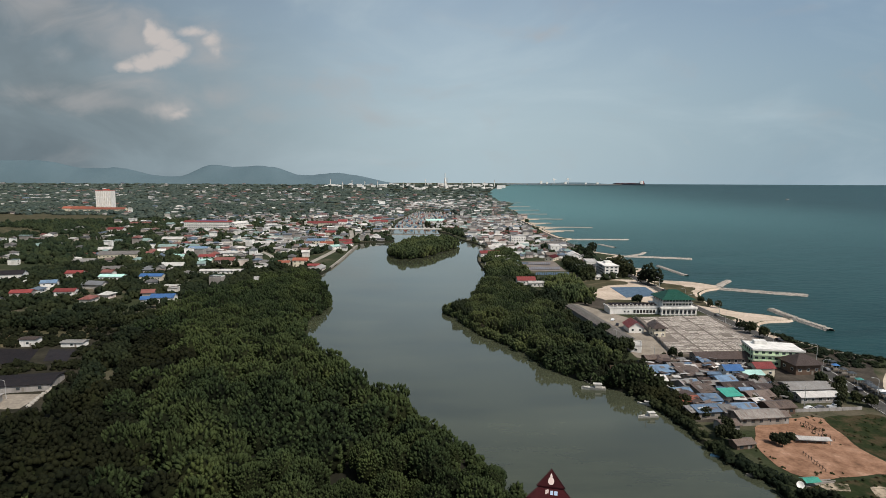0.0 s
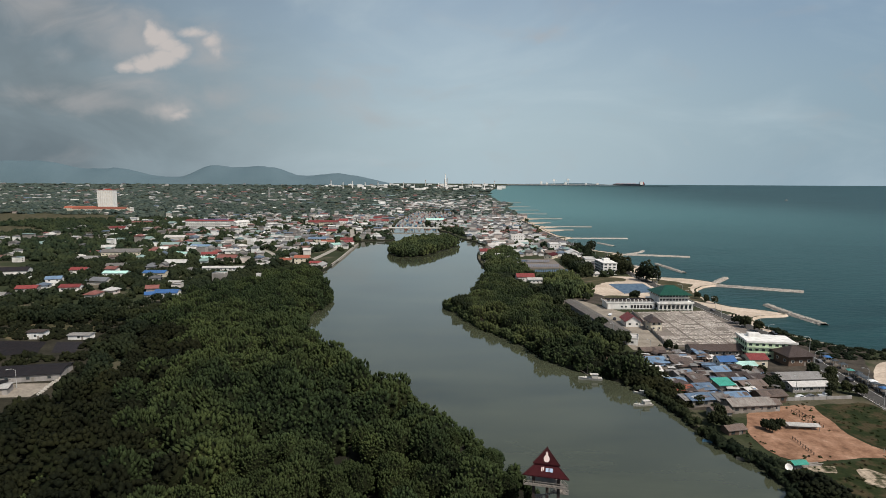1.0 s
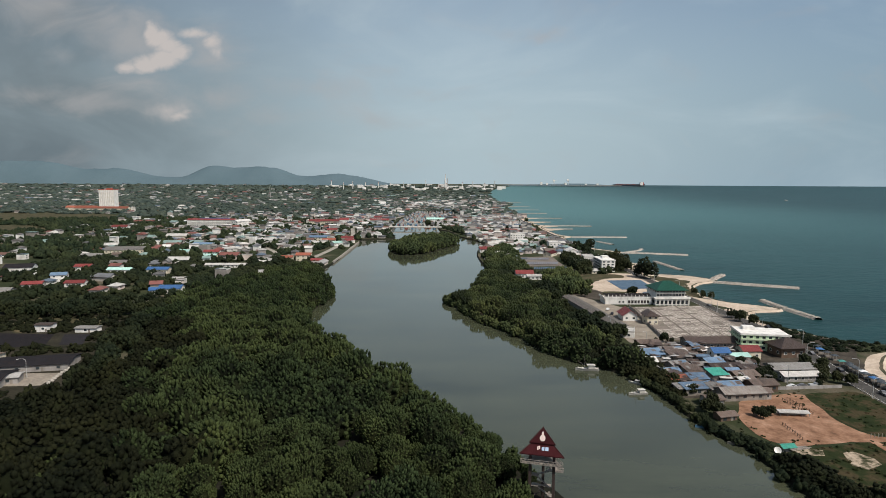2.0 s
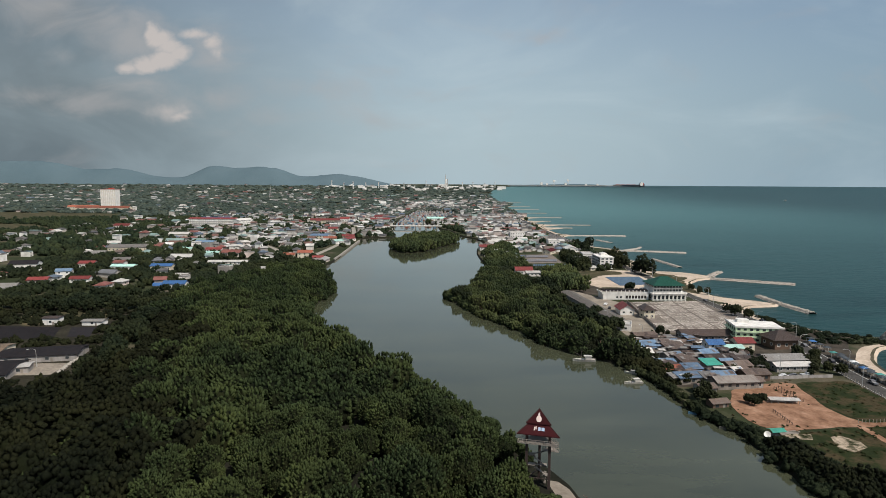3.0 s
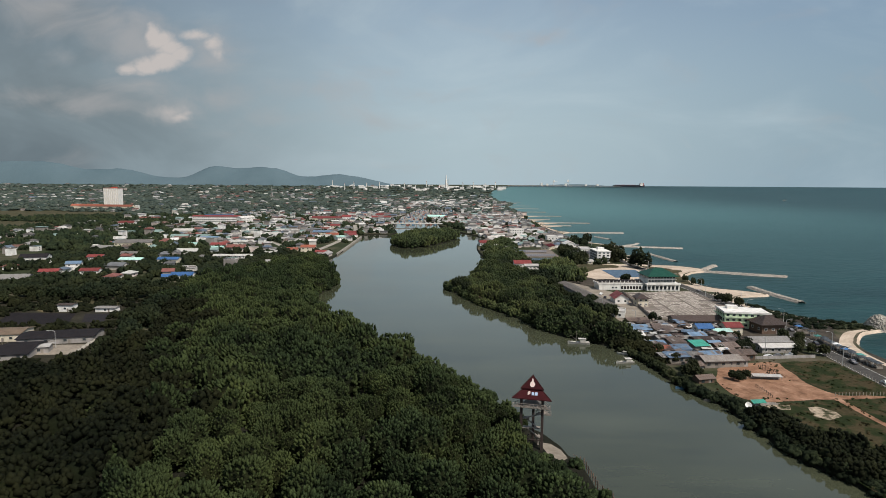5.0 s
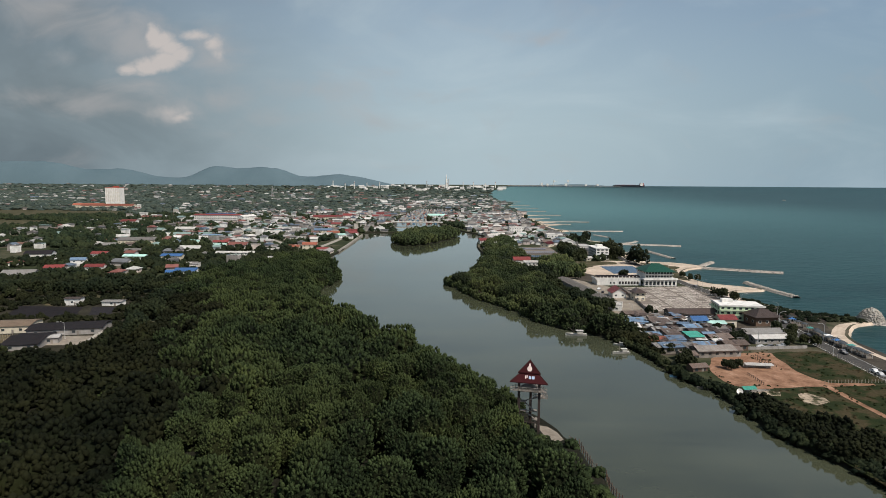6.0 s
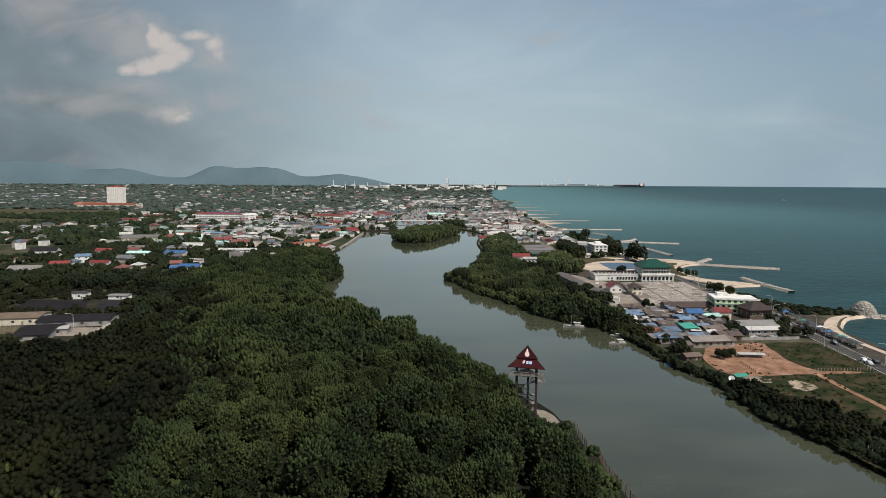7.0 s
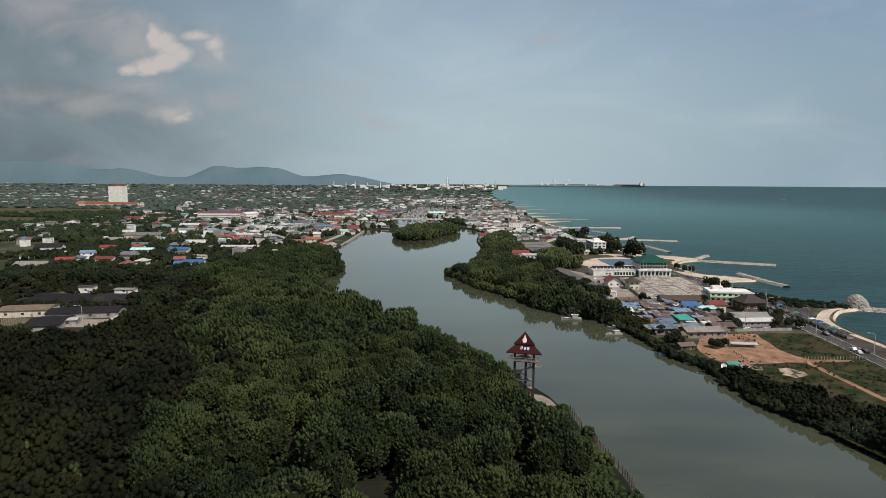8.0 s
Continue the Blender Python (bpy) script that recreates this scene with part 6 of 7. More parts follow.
CLOTHS = [(sheet_roof("blue_canvas", (0.06, 0.18, 0.42), 0.0, 0.8), "blue"), (painted("white_canvas", (0.7, 0.7, 0.7), 0.8, 0.1), "white"), (sheet_roof("green_canvas", (0.06, 0.22, 0.2), 0.0, 0.8), "green"), (sheet_roof("dark_canvas", (0.05, 0.06, 0.07), 0.0, 0.8), "dark")]
for k in range(20):
    y = 224 + k * 3.1 if k < 16 else 280 + (k - 16) * 6.0
    x = float(np.interp(y, road_pts[:, 1], road_pts[:, 0])) + 6.6 + rng.uniform(0, 2.6)
    cloth, word = CLOTHS[(3, 3, 3, 3, 2, 3, 3, 0, 3, 3, 1)[k % 11]]
    st = thing("beach_stall", pose(x, y, LAND, 0, 0, rng.uniform(-8, 8)), f"beach stall with a {word} canvas canopy", "stall", "stalls behind the beach")
    part("canopy", Geo().hip(2.9, 2.6, 2.5, 0.7, 0.25, 0.2, 0.08), cloth, st)
    for i, j in ((-1, -1), (1, -1), (1, 1), (-1, 1)):
        part("post", Geo().box(i * 1.35, j * 1.2, 0, 0.09, 0.09, 2.45), STEEL, st)
    part("counter", Geo().box(0, -0.8, 0, 2.2, 0.7, 0.85), WOOD, st)

# fence rows in the fields
field_fence = thing("field_fence", pose(0, 0, LAND), "row of pale concrete fence posts in a field", "fence")
for k in range(20):
    t = k / 19
    part("post", Geo().box(146 + 26 * t, 187.5 + 2 * t, 0, 0.16, 0.16, 1.5), CONCRETE, field_fence)
for k in range(26):
    t = k / 25
    part("post", Geo().box(171.5 + 3.5 * t, 190 + 50 * t, 0, 0.16, 0.16, 1.5), CONCRETE, field_fence)
back_wall = thing("field_wall", pose(0, 0, LAND), "low pale boundary wall behind the dirt field", "wall")
for k in range(14):
    part("panel", Geo().box(130 + k * 2.9, 234.2 + k * 0.35, 0, 2.8, 0.2, 1.4, 7), GREY_WALL, back_wall)
for (ax, ay), (bx, by) in (((134.8, 223), (135.4, 209)), ((137.2, 224), (138.2, 208)), ((121, 197.5), (121, 185))):
    row = thing("stake_fence", pose(0, 0, LAND), "row of short brown stakes on bare earth", "fence", "stake fences on the dirt field")
    for i in range(9):
        t = i / 8
        part("stake", Geo().box(ax + (bx - ax) * t, ay + (by - ay) * t, 0, 0.2, 0.2, 1.1 + 0.3 * (i % 2)), BROWN_WALL, row)
    part("rail", Geo().tube((ax, ay, 0.9), (bx, by, 0.9), 0.07, 0.07, 5), BROWN_WALL, row)
low_roof = thing("lean_to", pose(130, 206.5, LAND, 0, 0, -4), "long low lean-to with a pale sheet roof on bare earth", "shed")
part("roof", Geo().box(0, 0, 0, 11.5, 2.6, 0.1).box(-2.6, 0.2, 0.1, 4.2, 2.3, 0.06), PALE_ROOF, low_roof).matrix_basis = pose(0, 0, 1.7, 10, 0, 0)
part("wall", Geo().box(0, 1.1, -0.1, 11, 0.15, 1.9), GREY_WALL, low_roof)
for k in range(5):
    part("post", Geo().box(-5.2 + k * 2.6, -1.0, -0.1, 0.12, 0.12, 1.65), WOOD, low_roof)
house("river_shack", pose(102.5, 203, 0.9, 0, 0, 14), 7, 4.4, 2.6, None, RUST_ROOF, BROWN_WALL, "dark plank shack on the river bank", "shack", pitch=0.9, panes=False)
house("timber_shed", pose(118.5, 225.5, LAND, 0, 0, 8), 17, 7.5, 3.4, None, WORN_PALE, WOOD, "wide timber shed with a patched pale tin roof", "shed", pitch=1.3, over=0.9, panes=False)
tent = thing("tarpaulin_tent", pose(110.5, 176, LAND, 0, 0, 10), "teal tarpaulin stretched over poles at the bank", "tent")
part("tarpaulin", Geo().gable(5.2, 3.4, 1.9, 0.7, 0.1, 0.05), TEAL_ROOF, tent)
for i_, j_ in ((-1, -1), (1, -1), (1, 1), (-1, 1)):
    part("pole", Geo().tube((i_ * 2.4, j_ * 1.6, -0.3), (i_ * 2.4, j_ * 1.6, 1.95), 0.06, 0.06, 5), WOOD, tent)
dish = thing("satellite_dish", pose(106.8, 174.5, LAND - 0.4), "white satellite dish on a short pole", "dish")
part("pole", Geo().tube((0, 0, -0.8), (0, 0, 1.1), 0.07, 0.07, 6), STEEL, dish)
part("reflector", Geo().lathe(0, 0, [(0.15, -0.34), (0.6, -0.22), (1.05, 0.04), (1.12, 0.1), (1.0, 0.1), (0.55, -0.12), (0.1, -0.24)], 16), WHITE, dish).matrix_basis = pose(0, 0, 1.4, 55, 0, -20)
for x, y, a in ((112, 177, 15), (117, 178.5, 10), (126, 211, 30), (121, 212, 4)):
    pile = thing("plank_pile", pose(x, y, LAND + 0.1, 0, 0, a), "low pile of pale planks on bare earth", "planks")
    for k in range(5):
        part("plank", Geo().box(rng.uniform(-1, 1), k * 0.5 - 1, (k % 2) * 0.12, 6, 0.4, 0.12, rng.uniform(-5, 5)), WOOD, pile)

# ---- boats and the pier ----
HULL_BLUE = painted("blue_hull_paint", (0.10, 0.22, 0.34), 0.5)
HULL_WHITE = painted("white_hull_paint", (0.44, 0.42, 0.385), 0.5)
HULL_GREY = painted("weathered_hull_paint", (0.16, 0.15, 0.13), 0.6)
HULL_RED = painted("red_hull_paint", (0.34, 0.10, 0.08), 0.5)


def hull(length, beam, depth):
    """A fishing hull with sheer and a pointed bow, bow to +x."""
    g, n = Geo(), 9
    for i in range(n):
        t = i / (n - 1)
        b = beam / 2 * (1 - max(0, (t - 0.5) / 0.5) ** 2.2) * (0.82 + 0.18 * min(1, t * 4))
        x, top = -length / 2 + length * t, depth * (1 + 0.7 * max(0, t - 0.5) ** 2 * 4 * 0.5)
        g.v += [(x, -b, top), (x, -b * 0.62, -0.25), (x, b * 0.62, -0.25), (x, b, top), (x, b * 0.85, top - 0.25), (x, -b * 0.85, top - 0.25)]
    for i in range(n - 1):
        for k in range(6):
            g.f.append((i * 6 + k, (i + 1) * 6 + k, (i + 1) * 6 + (k + 1) % 6, i * 6 + (k + 1) % 6))
    g.f += [tuple(range(5, -1, -1)), tuple(range((n - 1) * 6, n * 6))]
    return g


def boat(m, length, paint, label, mast=True):
    ob = thing("fishing_boat", m, label, "boat", "fishing boats")
    part("hull", hull(length, length * 0.27, length * 0.10), paint, ob)
    part("cabin", Geo().box(-length * 0.18, 0, length * 0.08, length * 0.26, length * 0.18, length * 0.17), WOOD if paint is HULL_GREY else HULL_WHITE, ob)
    part("cabin_roof", Geo().box(-length * 0.16, 0, length * 0.25, length * 0.36, length * 0.23, 0.12), PALE_ROOF, ob)
    if mast:
        part("mast", Geo().tube((length * 0.1, 0, 0.3), (length * 0.12, 0, length * 0.62), 0.09, 0.05, 5), WOOD, ob)
        part("boom", Geo().tube((length * 0.1, 0, length * 0.2), (length * 0.42, 0, length * 0.42), 0.06, 0.04, 5), WOOD, ob)
    return ob


boat(pose(79.0, 232, 0, 0, 0, 190), 8.5, HULL_WHITE, "small pale fishing boat moored by the bank")
boat(pose(64.5, 264, 0, 0, 0, 176), 11, HULL_WHITE, "weathered pale wooden fishing boat by the landing stage")
boat(pose(82, 246, 0, 0, 0, 150), 6, HULL_WHITE, "small pale skiff by the bank", False)
boat(pose(98.5, 184, 0, 0, 0, 172), 7, HULL_GREY, "small dark skiff at the river bank", False)
boat(pose(93, 198, 0, 0, 0, 176), 7, HULL_BLUE, "small blue skiff at the river bank", False)
template = [boat(pose(-90, 1130, 0, 0, 0, 80), 18, HULL_RED, "red wooden trawler moored in the harbour"), boat(pose(-80, 1135, 0, 0, 0, 90), 20, HULL_BLUE, "blue wooden trawler moored in the harbour"), boat(pose(-65, 1133, 0, 0, 0, 84), 17, HULL_WHITE, "white wooden trawler moored in the harbour")]
hx, hy = jittered(-120, 0, 1140, 1740, 13.5, lambda x, y: inside(HARBOUR, x - 8, y) & inside(HARBOUR, x + 8, y) & (rng.uniform(0, 1, x.shape) < 0.42))
for k, (x, y) in enumerate(zip(hx, hy)):
    copy_thing(template[k % 3], pose(x, y, 0, 0, 0, rng.uniform(65, 115)))
jetty = thing("landing_stage", pose(75, 273, 0), "old grey timber landing stage by the mangroves", "jetty")
part("deck", Geo().box(0, 0, 1.4, 9, 3, 0.2).box(2.5, 8, 1.4, 2.2, 14, 0.2), CONCRETE, jetty)
for x, y in ((-4, -1), (-4, 1), (0, -1), (0, 1), (4, -1), (4, 1), (2.5, 5), (2.5, 10)):
    part("pile", Geo().tube((x, y, -2), (x, y, 2.1), 0.16, 0.14, 6), WOOD, jetty)
part("gate", Geo().box(2.5, 12, 1.6, 0.3, 0.3, 3).box(4.5, 12, 1.6, 0.3, 0.3, 3).box(3.5, 12, 4.4, 2.6, 0.3, 0.3), BROWN_WALL, jetty)
for k, (x, y) in enumerate(((14, 421), (17, 436), (12, 412), (22, 500), (18, 470))):
    st = thing("mooring_stake", pose(x - 4, y, 0), "dark wooden stake standing in the river", "stake", "stakes in the river")
    part("stake", Geo().tube((0, 0, -1.5), (0.2, 0, 1.6), 0.14, 0.1, 5).tube((-1.8, 0, 0.6), (1.8, 0.3, 0.7), 0.07, 0.07, 5), WOOD, st)

# ---- ships, pier and works on the skyline ----
SHIP_Y = 4760
ship = thing("cargo_ship", pose(1395, SHIP_Y, rise(SHIP_Y), 0, 0, 0), "long dark cargo ship at anchor with a white bridge", "ship")
part("hull", hull(250, 34, 15), painted("dark_hull", (0.06, 0.07, 0.085)), ship)
part("bridge_house", Geo().box(96, 0, 9, 22, 26, 20).box(98, 0, 29, 10, 20, 6), WHITE, ship)
part("funnel", Geo().box(112, 0, 12, 7, 8, 20, 0, 0.8), HULL_RED, ship)
for k in range(4):
    part("hatch", Geo().box(-90 + k * 42, 0, 14, 30, 22, 4), HULL_RED, ship)
boat(pose(1700, 3060, rise(3060), 0, 0, 20), 24, HULL_WHITE, "small white boat far out at sea")
PY = 4700
pier = thing("loading_pier", pose(0, PY, rise(PY)), "very long low pier on piles reaching into the sea", "pier")
part("deck", Geo().box(870, 0, 9, 900, 14, 3), CONCRETE, pier)
for k in range(24):
    part("pile", Geo().box(430 + k * 38, 0, -4, 4, 10, 13), CONCRETE, pier)
for x, h in ((690, 22), (735, 14), (880, 16), (1040, 10), (1130, 12)):
    part("shed", Geo().box(x, 0, 12, 16, 12, h), WHITE, pier)
for x, h in ((795, 52), (905, 58)):
    rig = thing("harbour_crane", pose(x, PY + 40, rise(PY + 40)), "tall pale harbour crane on the skyline", "crane")
    part("legs", Geo().tube((-9, 0, -4), (-3, 0, h), 1.6, 1.0).tube((9, 0, -4), (3, 0, h), 1.6, 1.0), WHITE, rig)
    part("cab", Geo().box(0, 0, h * 0.7, 16, 10, 12), WHITE, rig)
    part("jib", Geo().tube((-6, 0, h * 0.85), (24, 0, h * 0.8), 1.4, 0.8), WHITE, rig)
for k in range(60):
    px = 580 + k * 5.2 + rng.uniform(-4, 4)
    y = 4250 + rng.uniform(-200, 400)
    x, z = (px - 784) / 1050 * y - 0.017 * y, rise(y) + LAND
    kind = k % 4
    if kind == 0:
        ob = thing("storage_tank", pose(x, y, z), "white round oil storage tank", "tank", "storage tanks of the works")
        part("shell", Geo().lathe(0, 0, [(15, -2), (15, 12), (9, 14), (1, 15)], 18), WHITE, ob)
    elif kind == 1:
        h = 26 + 34 * rng.uniform()
        ob = thing("chimney", pose(x, y, z), "slim pale industrial chimney on the skyline", "chimney", "chimneys of the works")
        part("shaft", Geo().lathe(0, 0, [(3.4, -2), (2.4, h)], 8), WHITE, ob)
        part("band", Geo().lathe(0, 0, [(2.75, h * 0.86), (2.6, h * 0.92)], 8), RED_ROOF, ob)
    else:
        house("factory", pose(x, y, z, 0, 0, 3), 22 + 44 * rng.uniform(), 24, 7 + 9 * rng.uniform(), None, PALE_ROOF, WHITE, "long pale factory shed on the skyline", "factory", pitch=3, win=False, door=False, group="sheds of the works")
big = thing("process_tower", pose(-60, 4300, rise(4300) + LAND), "tall slender refinery column with scaffolding", "tower")
part("column", Geo().lathe(0, 0, [(7, -2), (6, 70), (3, 72), (3, 104)], 10), WHITE, big)
part("scaffold", Geo().box(14, 0, 0, 5, 5, 74).box(7, 0, 40, 12, 3, 2).box(7, 0, 62, 12, 3, 2), STEEL, big)
mast = thing("radio_mast", pose(-905, 2900, rise(2900) + LAND), "tall red and white lattice radio mast", "mast")
g = Geo()
for i, j in ((-1, -1), (1, -1), (1, 1), (-1, 1)):
    g.tube((i * 4, j * 4, 0), (i * 1.2, j * 1.2, 58), 0.7, 0.4, 5)
part("lattice", g, STEEL, mast)
for k in range(8):
    w = 8 - 5.6 * k / 8
    part("brace", Geo().box(0, -w / 2, 4 + k * 7, w, 0.5, 0.6).box(0, w / 2, 4 + k * 7, w, 0.5, 0.6), HULL_RED, mast)

# ---- the town ----
FREE = [(p[0], p[1], max(p[2], p[3]) * 0.62) for p in LEFT_HOUSES + COMPOUND + SHACKS] + [(157, 428, 22), (123, 425, 20), (169, 312, 20), (141, 306, 20), (178, 294, 14), (156, 256, 16), (154, 590, 20), (149, 640, 14), (143, 700, 14), (136, 790, 16), (96, 880, 14), (117, 700, 12), (66, 530, 10), (54, 690, 12), (45, 735, 14), (100, 590, 26), (100, 630, 30), (100, 682, 30), (155, 500, 28), (134, 281, 14), (152, 286, 8), (118, 362, 14), (-452, 1125, 50), (-392, 1128, 22), (-1015, 1720, 50), (-60, 1100, 8), (140, 411, 14), (108, 412, 8), (102.5, 338, 7)]
free = np.array(FREE)
ROADS = np.array([(*p, 6.0) for p in COAST_ROAD] + [(x, y, 6.0) for x, y in curve([(-700, 470), (-420, 520), (-330, 528), (-260, 532), (-200, 560), (-165, 640), (-160, 900), (-190, 1100)], 10)] + [(x, y, 5.0) for x, y in curve([(-420, 600), (-330, 625), (-255, 640), (-215, 700), (-330, 860), (-520, 980)], 10)])
COAST_A = np.array(COAST)


def unbuilt(x, y, r):
    """Dry land, clear of the named buildings, roads and covers, with room r."""
    k = np.ones(len(x), bool)
    for fx, fy, fr in np.concatenate([free, ROADS]):
        k &= (x - fx) ** 2 + (y - fy) ** 2 > (fr + r) ** 2
    near_flat = y < FLAT - 10
    dry = inside(outline, x, y)
    for ox, oy in ((r, 0), (-r, 0), (0, r), (0, -r)):
        dry &= inside(outline, x + ox, y + oy)
    k &= np.where(near_flat, dry, x < np.vectorize(far_coast)(y) - r)
    k &= ~(inside(MANGROVE, x, y) | inside(SPIT_WOOD, x, y))
    for poly in ([(119, 316), (124, 404), (181, 412), (184, 350), (155, 316)], [(78, 446), (94, 448), (124, 404), (120, 316), (98, 306), (90, 400)], [(104, 60), (180, 60), (186, 246), (150, 246), (104, 226)], [(112, 560), (112, 450), (186, 450), (186, 560)],
                 [(-1500, 1300), (-1000, 1250), (-760, 1330), (-900, 1500), (-1500, 1560)], [(-1100, 940), (-780, 930), (-700, 1010), (-820, 1120), (-1150, 1120)], [(-285, 352), (-290, 258), (-176, 258), (-190, 330), (-205, 355)], [(-250, 205), (-160, 205), (-168, 264), (-250, 264)]):
        k &= ~inside(poly, x, y)
    return k & ~((x > 60) & (y < 420) & (x > np.interp(y, COAST_A[:, 1], COAST_A[:, 0]) - 8))


def density(x, y):
    """How thickly the land is built on."""
    river = np.exp(-((x + 240) / 120) ** 2) * np.exp(-((y - 900) / 230) ** 2)
    spit = (x > 20) * (y > 600) * (y < 1900) * 1.0
    port = np.exp(-((x + 40) / 230) ** 2) * (y > 1120) * (y < 2700) * 1.0
    field = 0.055 * (y > 430) + 0.045 * (y > 1500) + 0.10 * np.exp(-((x + 420) / 240) ** 2) * np.exp(-((y - 1250) / 420) ** 2)
    return np.clip(0.62 * river + 0.6 * spit + 0.8 * port + field, 0, 0.92)


PALETTE = [(8, 6.5, 3.2, "gable"), (10, 7, 3.4, "gable"), (8.5, 7, 5.8, "gable"), (7, 10, 6.0, "flat"), (12, 8, 3.4, "hip"), (9.5, 8, 3.4, "hip"), (11, 8, 8.6, "flat"), (15, 8, 3.6, "gable"), (8, 8, 5.6, "hip"), (18, 9, 4.2, "gable")]
variants = []
for k, (w, d, h, style) in enumerate(PALETTE):
    variants.append(house("town_house", pose(0, 0, 0), w, d, h, None, TOWN_ROOF, TOWN_WALL, ("small" if w < 12 else "wide") + (" two-storey" if 5 < h < 8 else " three-storey" if h > 8 else " single-storey") + " pale town house with a " + {"gable": "pitched tin", "hip": "hipped", "flat": "flat concrete"}[style] + " roof", floors=max(1, int(h / 3)), pitch=d * 0.26, style=style, group="houses of the town", pitch_w=6.5, panes=False, door=False, over=0.9))
tx, ty = jittered(-700, 175, 430, 1500, 11.8, lambda x, y: unbuilt(x, y, 5.6) & (rng.uniform(0, 1, x.shape) < density(x, y)) & (np.abs(x + 8) < 0.8 * (y + 60) + 30))
order = np.argsort(np.hypot(tx, ty))
for n_, i in enumerate(order[:290]):
    k = int(rng.choice(len(variants), p=[0.15, 0.15, 0.1, 0.06, 0.13, 0.15, 0.03, 0.09, 0.1, 0.04]))
    m = pose(tx[i], ty[i], LAND, 0, 0, rng.choice([4, 94, 184, 12]) + rng.uniform(-14, 14))
    if n_ < len(variants):
        variants[n_].matrix_basis = m
    else:
        copy_thing(variants[k], m @ Matrix.Diagonal((rng.uniform(0.8, 1.2), rng.uniform(0.85, 1.15), rng.uniform(0.8, 1.2), 1)))

# the rest of the town, joined
fx_, fy_ = jittered(-3800, 330, 1480, 4600, 27.0, lambda x, y: unbuilt(x, y, 9) & (rng.uniform(0, 1, x.shape) < np.clip(density(x, y) * 0.9, 0, 1) * np.exp(-np.maximum(0, y - 3200) / 1500)) & (np.abs(x + 8) < 0.8 * y + 60))
rx = np.r_[tx[order[290:]], fx_]
ry = np.r_[ty[order[290:]], fy_]
rz = np.array([LAND + rise(v) for v in ry])
nn = len(rx)
far_scale = 0.80 + np.clip((ry - 1400) / 1500, 0, 0.75)
rows = np.stack([rx, ry, rz, np.ones(nn), np.ones(nn), rng.uniform(-0.15, 0.15, nn) + rng.integers(0, 2, nn) * math.pi / 2], 1)
unit = np.array([(i, j, k) for k in (0, 1) for i, j in ((-0.5, -0.5), (0.5, -0.5), (0.5, 0.5), (-0.5, 0.5))], float)
box_f = np.array([(4, 5, 6, 7), (0, 1, 5, 4), (1, 2, 6, 5), (2, 3, 7, 6), (3, 0, 4, 7)])
size = np.stack([rng.uniform(9, 20, nn) * far_scale, rng.uniform(8, 13, nn) * far_scale, np.where(rng.uniform(0, 1, nn) < 0.18, rng.uniform(6, 11, nn), rng.uniform(2.8, 5, nn))], 1)
roof_unit = np.array([(-0.57, -0.62, 0), (0.57, -0.62, 0), (0.57, 0.62, 0), (-0.57, 0.62, 0), (-0.55, 0, 1), (0.55, 0, 1)], float)
roof_f = np.array([(0, 1, 5, 4), (2, 3, 4, 5), (0, 4, 3, 3), (1, 2, 5, 5)])


def stretched(template, sizes):
    p = template[None] * sizes[:, None, :]
    c, s = np.cos(rows[:, 5])[:, None], np.sin(rows[:, 5])[:, None]
    return np.stack([rows[:, 0:1] + c * p[..., 0] - s * p[..., 1], rows[:, 1:2] + s * p[..., 0] + c * p[..., 1], rows[:, 2:3] + p[..., 2]], -1)


town = thing("distant_town", pose(0, 0, 0), "pale houses of the town scattered to the skyline", "houses", "", "stuff")
v = stretched(unit, size).reshape(-1, 3)
joined("walls", v, (box_f[None] + (np.arange(nn) * 8)[:, None, None]).reshape(-1, 4), TOWN_WALL, town)
v = stretched(roof_unit, size * np.array([1, 1, 0]) + np.stack([np.zeros(nn), np.zeros(nn), size[:, 1] * rng.uniform(0.05, 0.34, nn)], 1))
v[..., 2] += size[:, 2:3] - 0.1
tri = np.array([(0, 1, 5), (0, 5, 4), (2, 3, 4), (2, 4, 5), (0, 4, 3), (1, 2, 5)])
joined("roofs", v.reshape(-1, 3), (tri[None] + (np.arange(nn) * 6)[:, None, None]).reshape(-1, 3), TOWN_ROOF, town)

# ---- trees in and round the town ----
HOUSED = np.stack([tx[order], ty[order]], 1)


def garden(x, y):
    k = unbuilt(x, y, 2.5)
    for i in range(0, len(x), 2000):
        d = np.min((x[i:i + 2000, None] - HOUSED[None, :, 0]) ** 2 + (y[i:i + 2000, None] - HOUSED[None, :, 1]) ** 2, 1)
        k[i:i + 2000] &= d > 60
    return k & (np.abs(x + 8) < 0.8 * (y + 60) + 30)


def cover(x, y):
    n_ = np.array([noise.noise(Vector((a * 0.012, b * 0.008, 4.0))) for a, b in zip(x, y)])
    return np.clip(0.74 + 1.5 * n_ - 0.12 * density(x, y), 0.06, 1.0)


gx_, gy_ = jittered(-420, 175, 200, 640, 7.4, lambda x, y: garden(x, y) & (rng.uniform(0, 1, x.shape) < cover(x, y) * np.where(x > 60, 0.35, 0.95)))
order_t = np.argsort(np.hypot(gx_, gy_))
plant("broadleaf_tree", "dark green broadleaf garden tree", [(gx_[i], gy_[i], LAND) for i in order_t[:165]], (26, 3, 0.08, 0.95), LEAF_DARK, (5.5, 9.0), "garden trees of the town")
rest_t = order_t[165:]
wood("scrub_woodland", "dark green scrub and trees between houses", gx_[rest_t], gy_[rest_t], LAND - 0.3, (10, 3, 0.14, 0.95), LEAF_DARK, (3.2, 5.0), (4.5, 7.5))
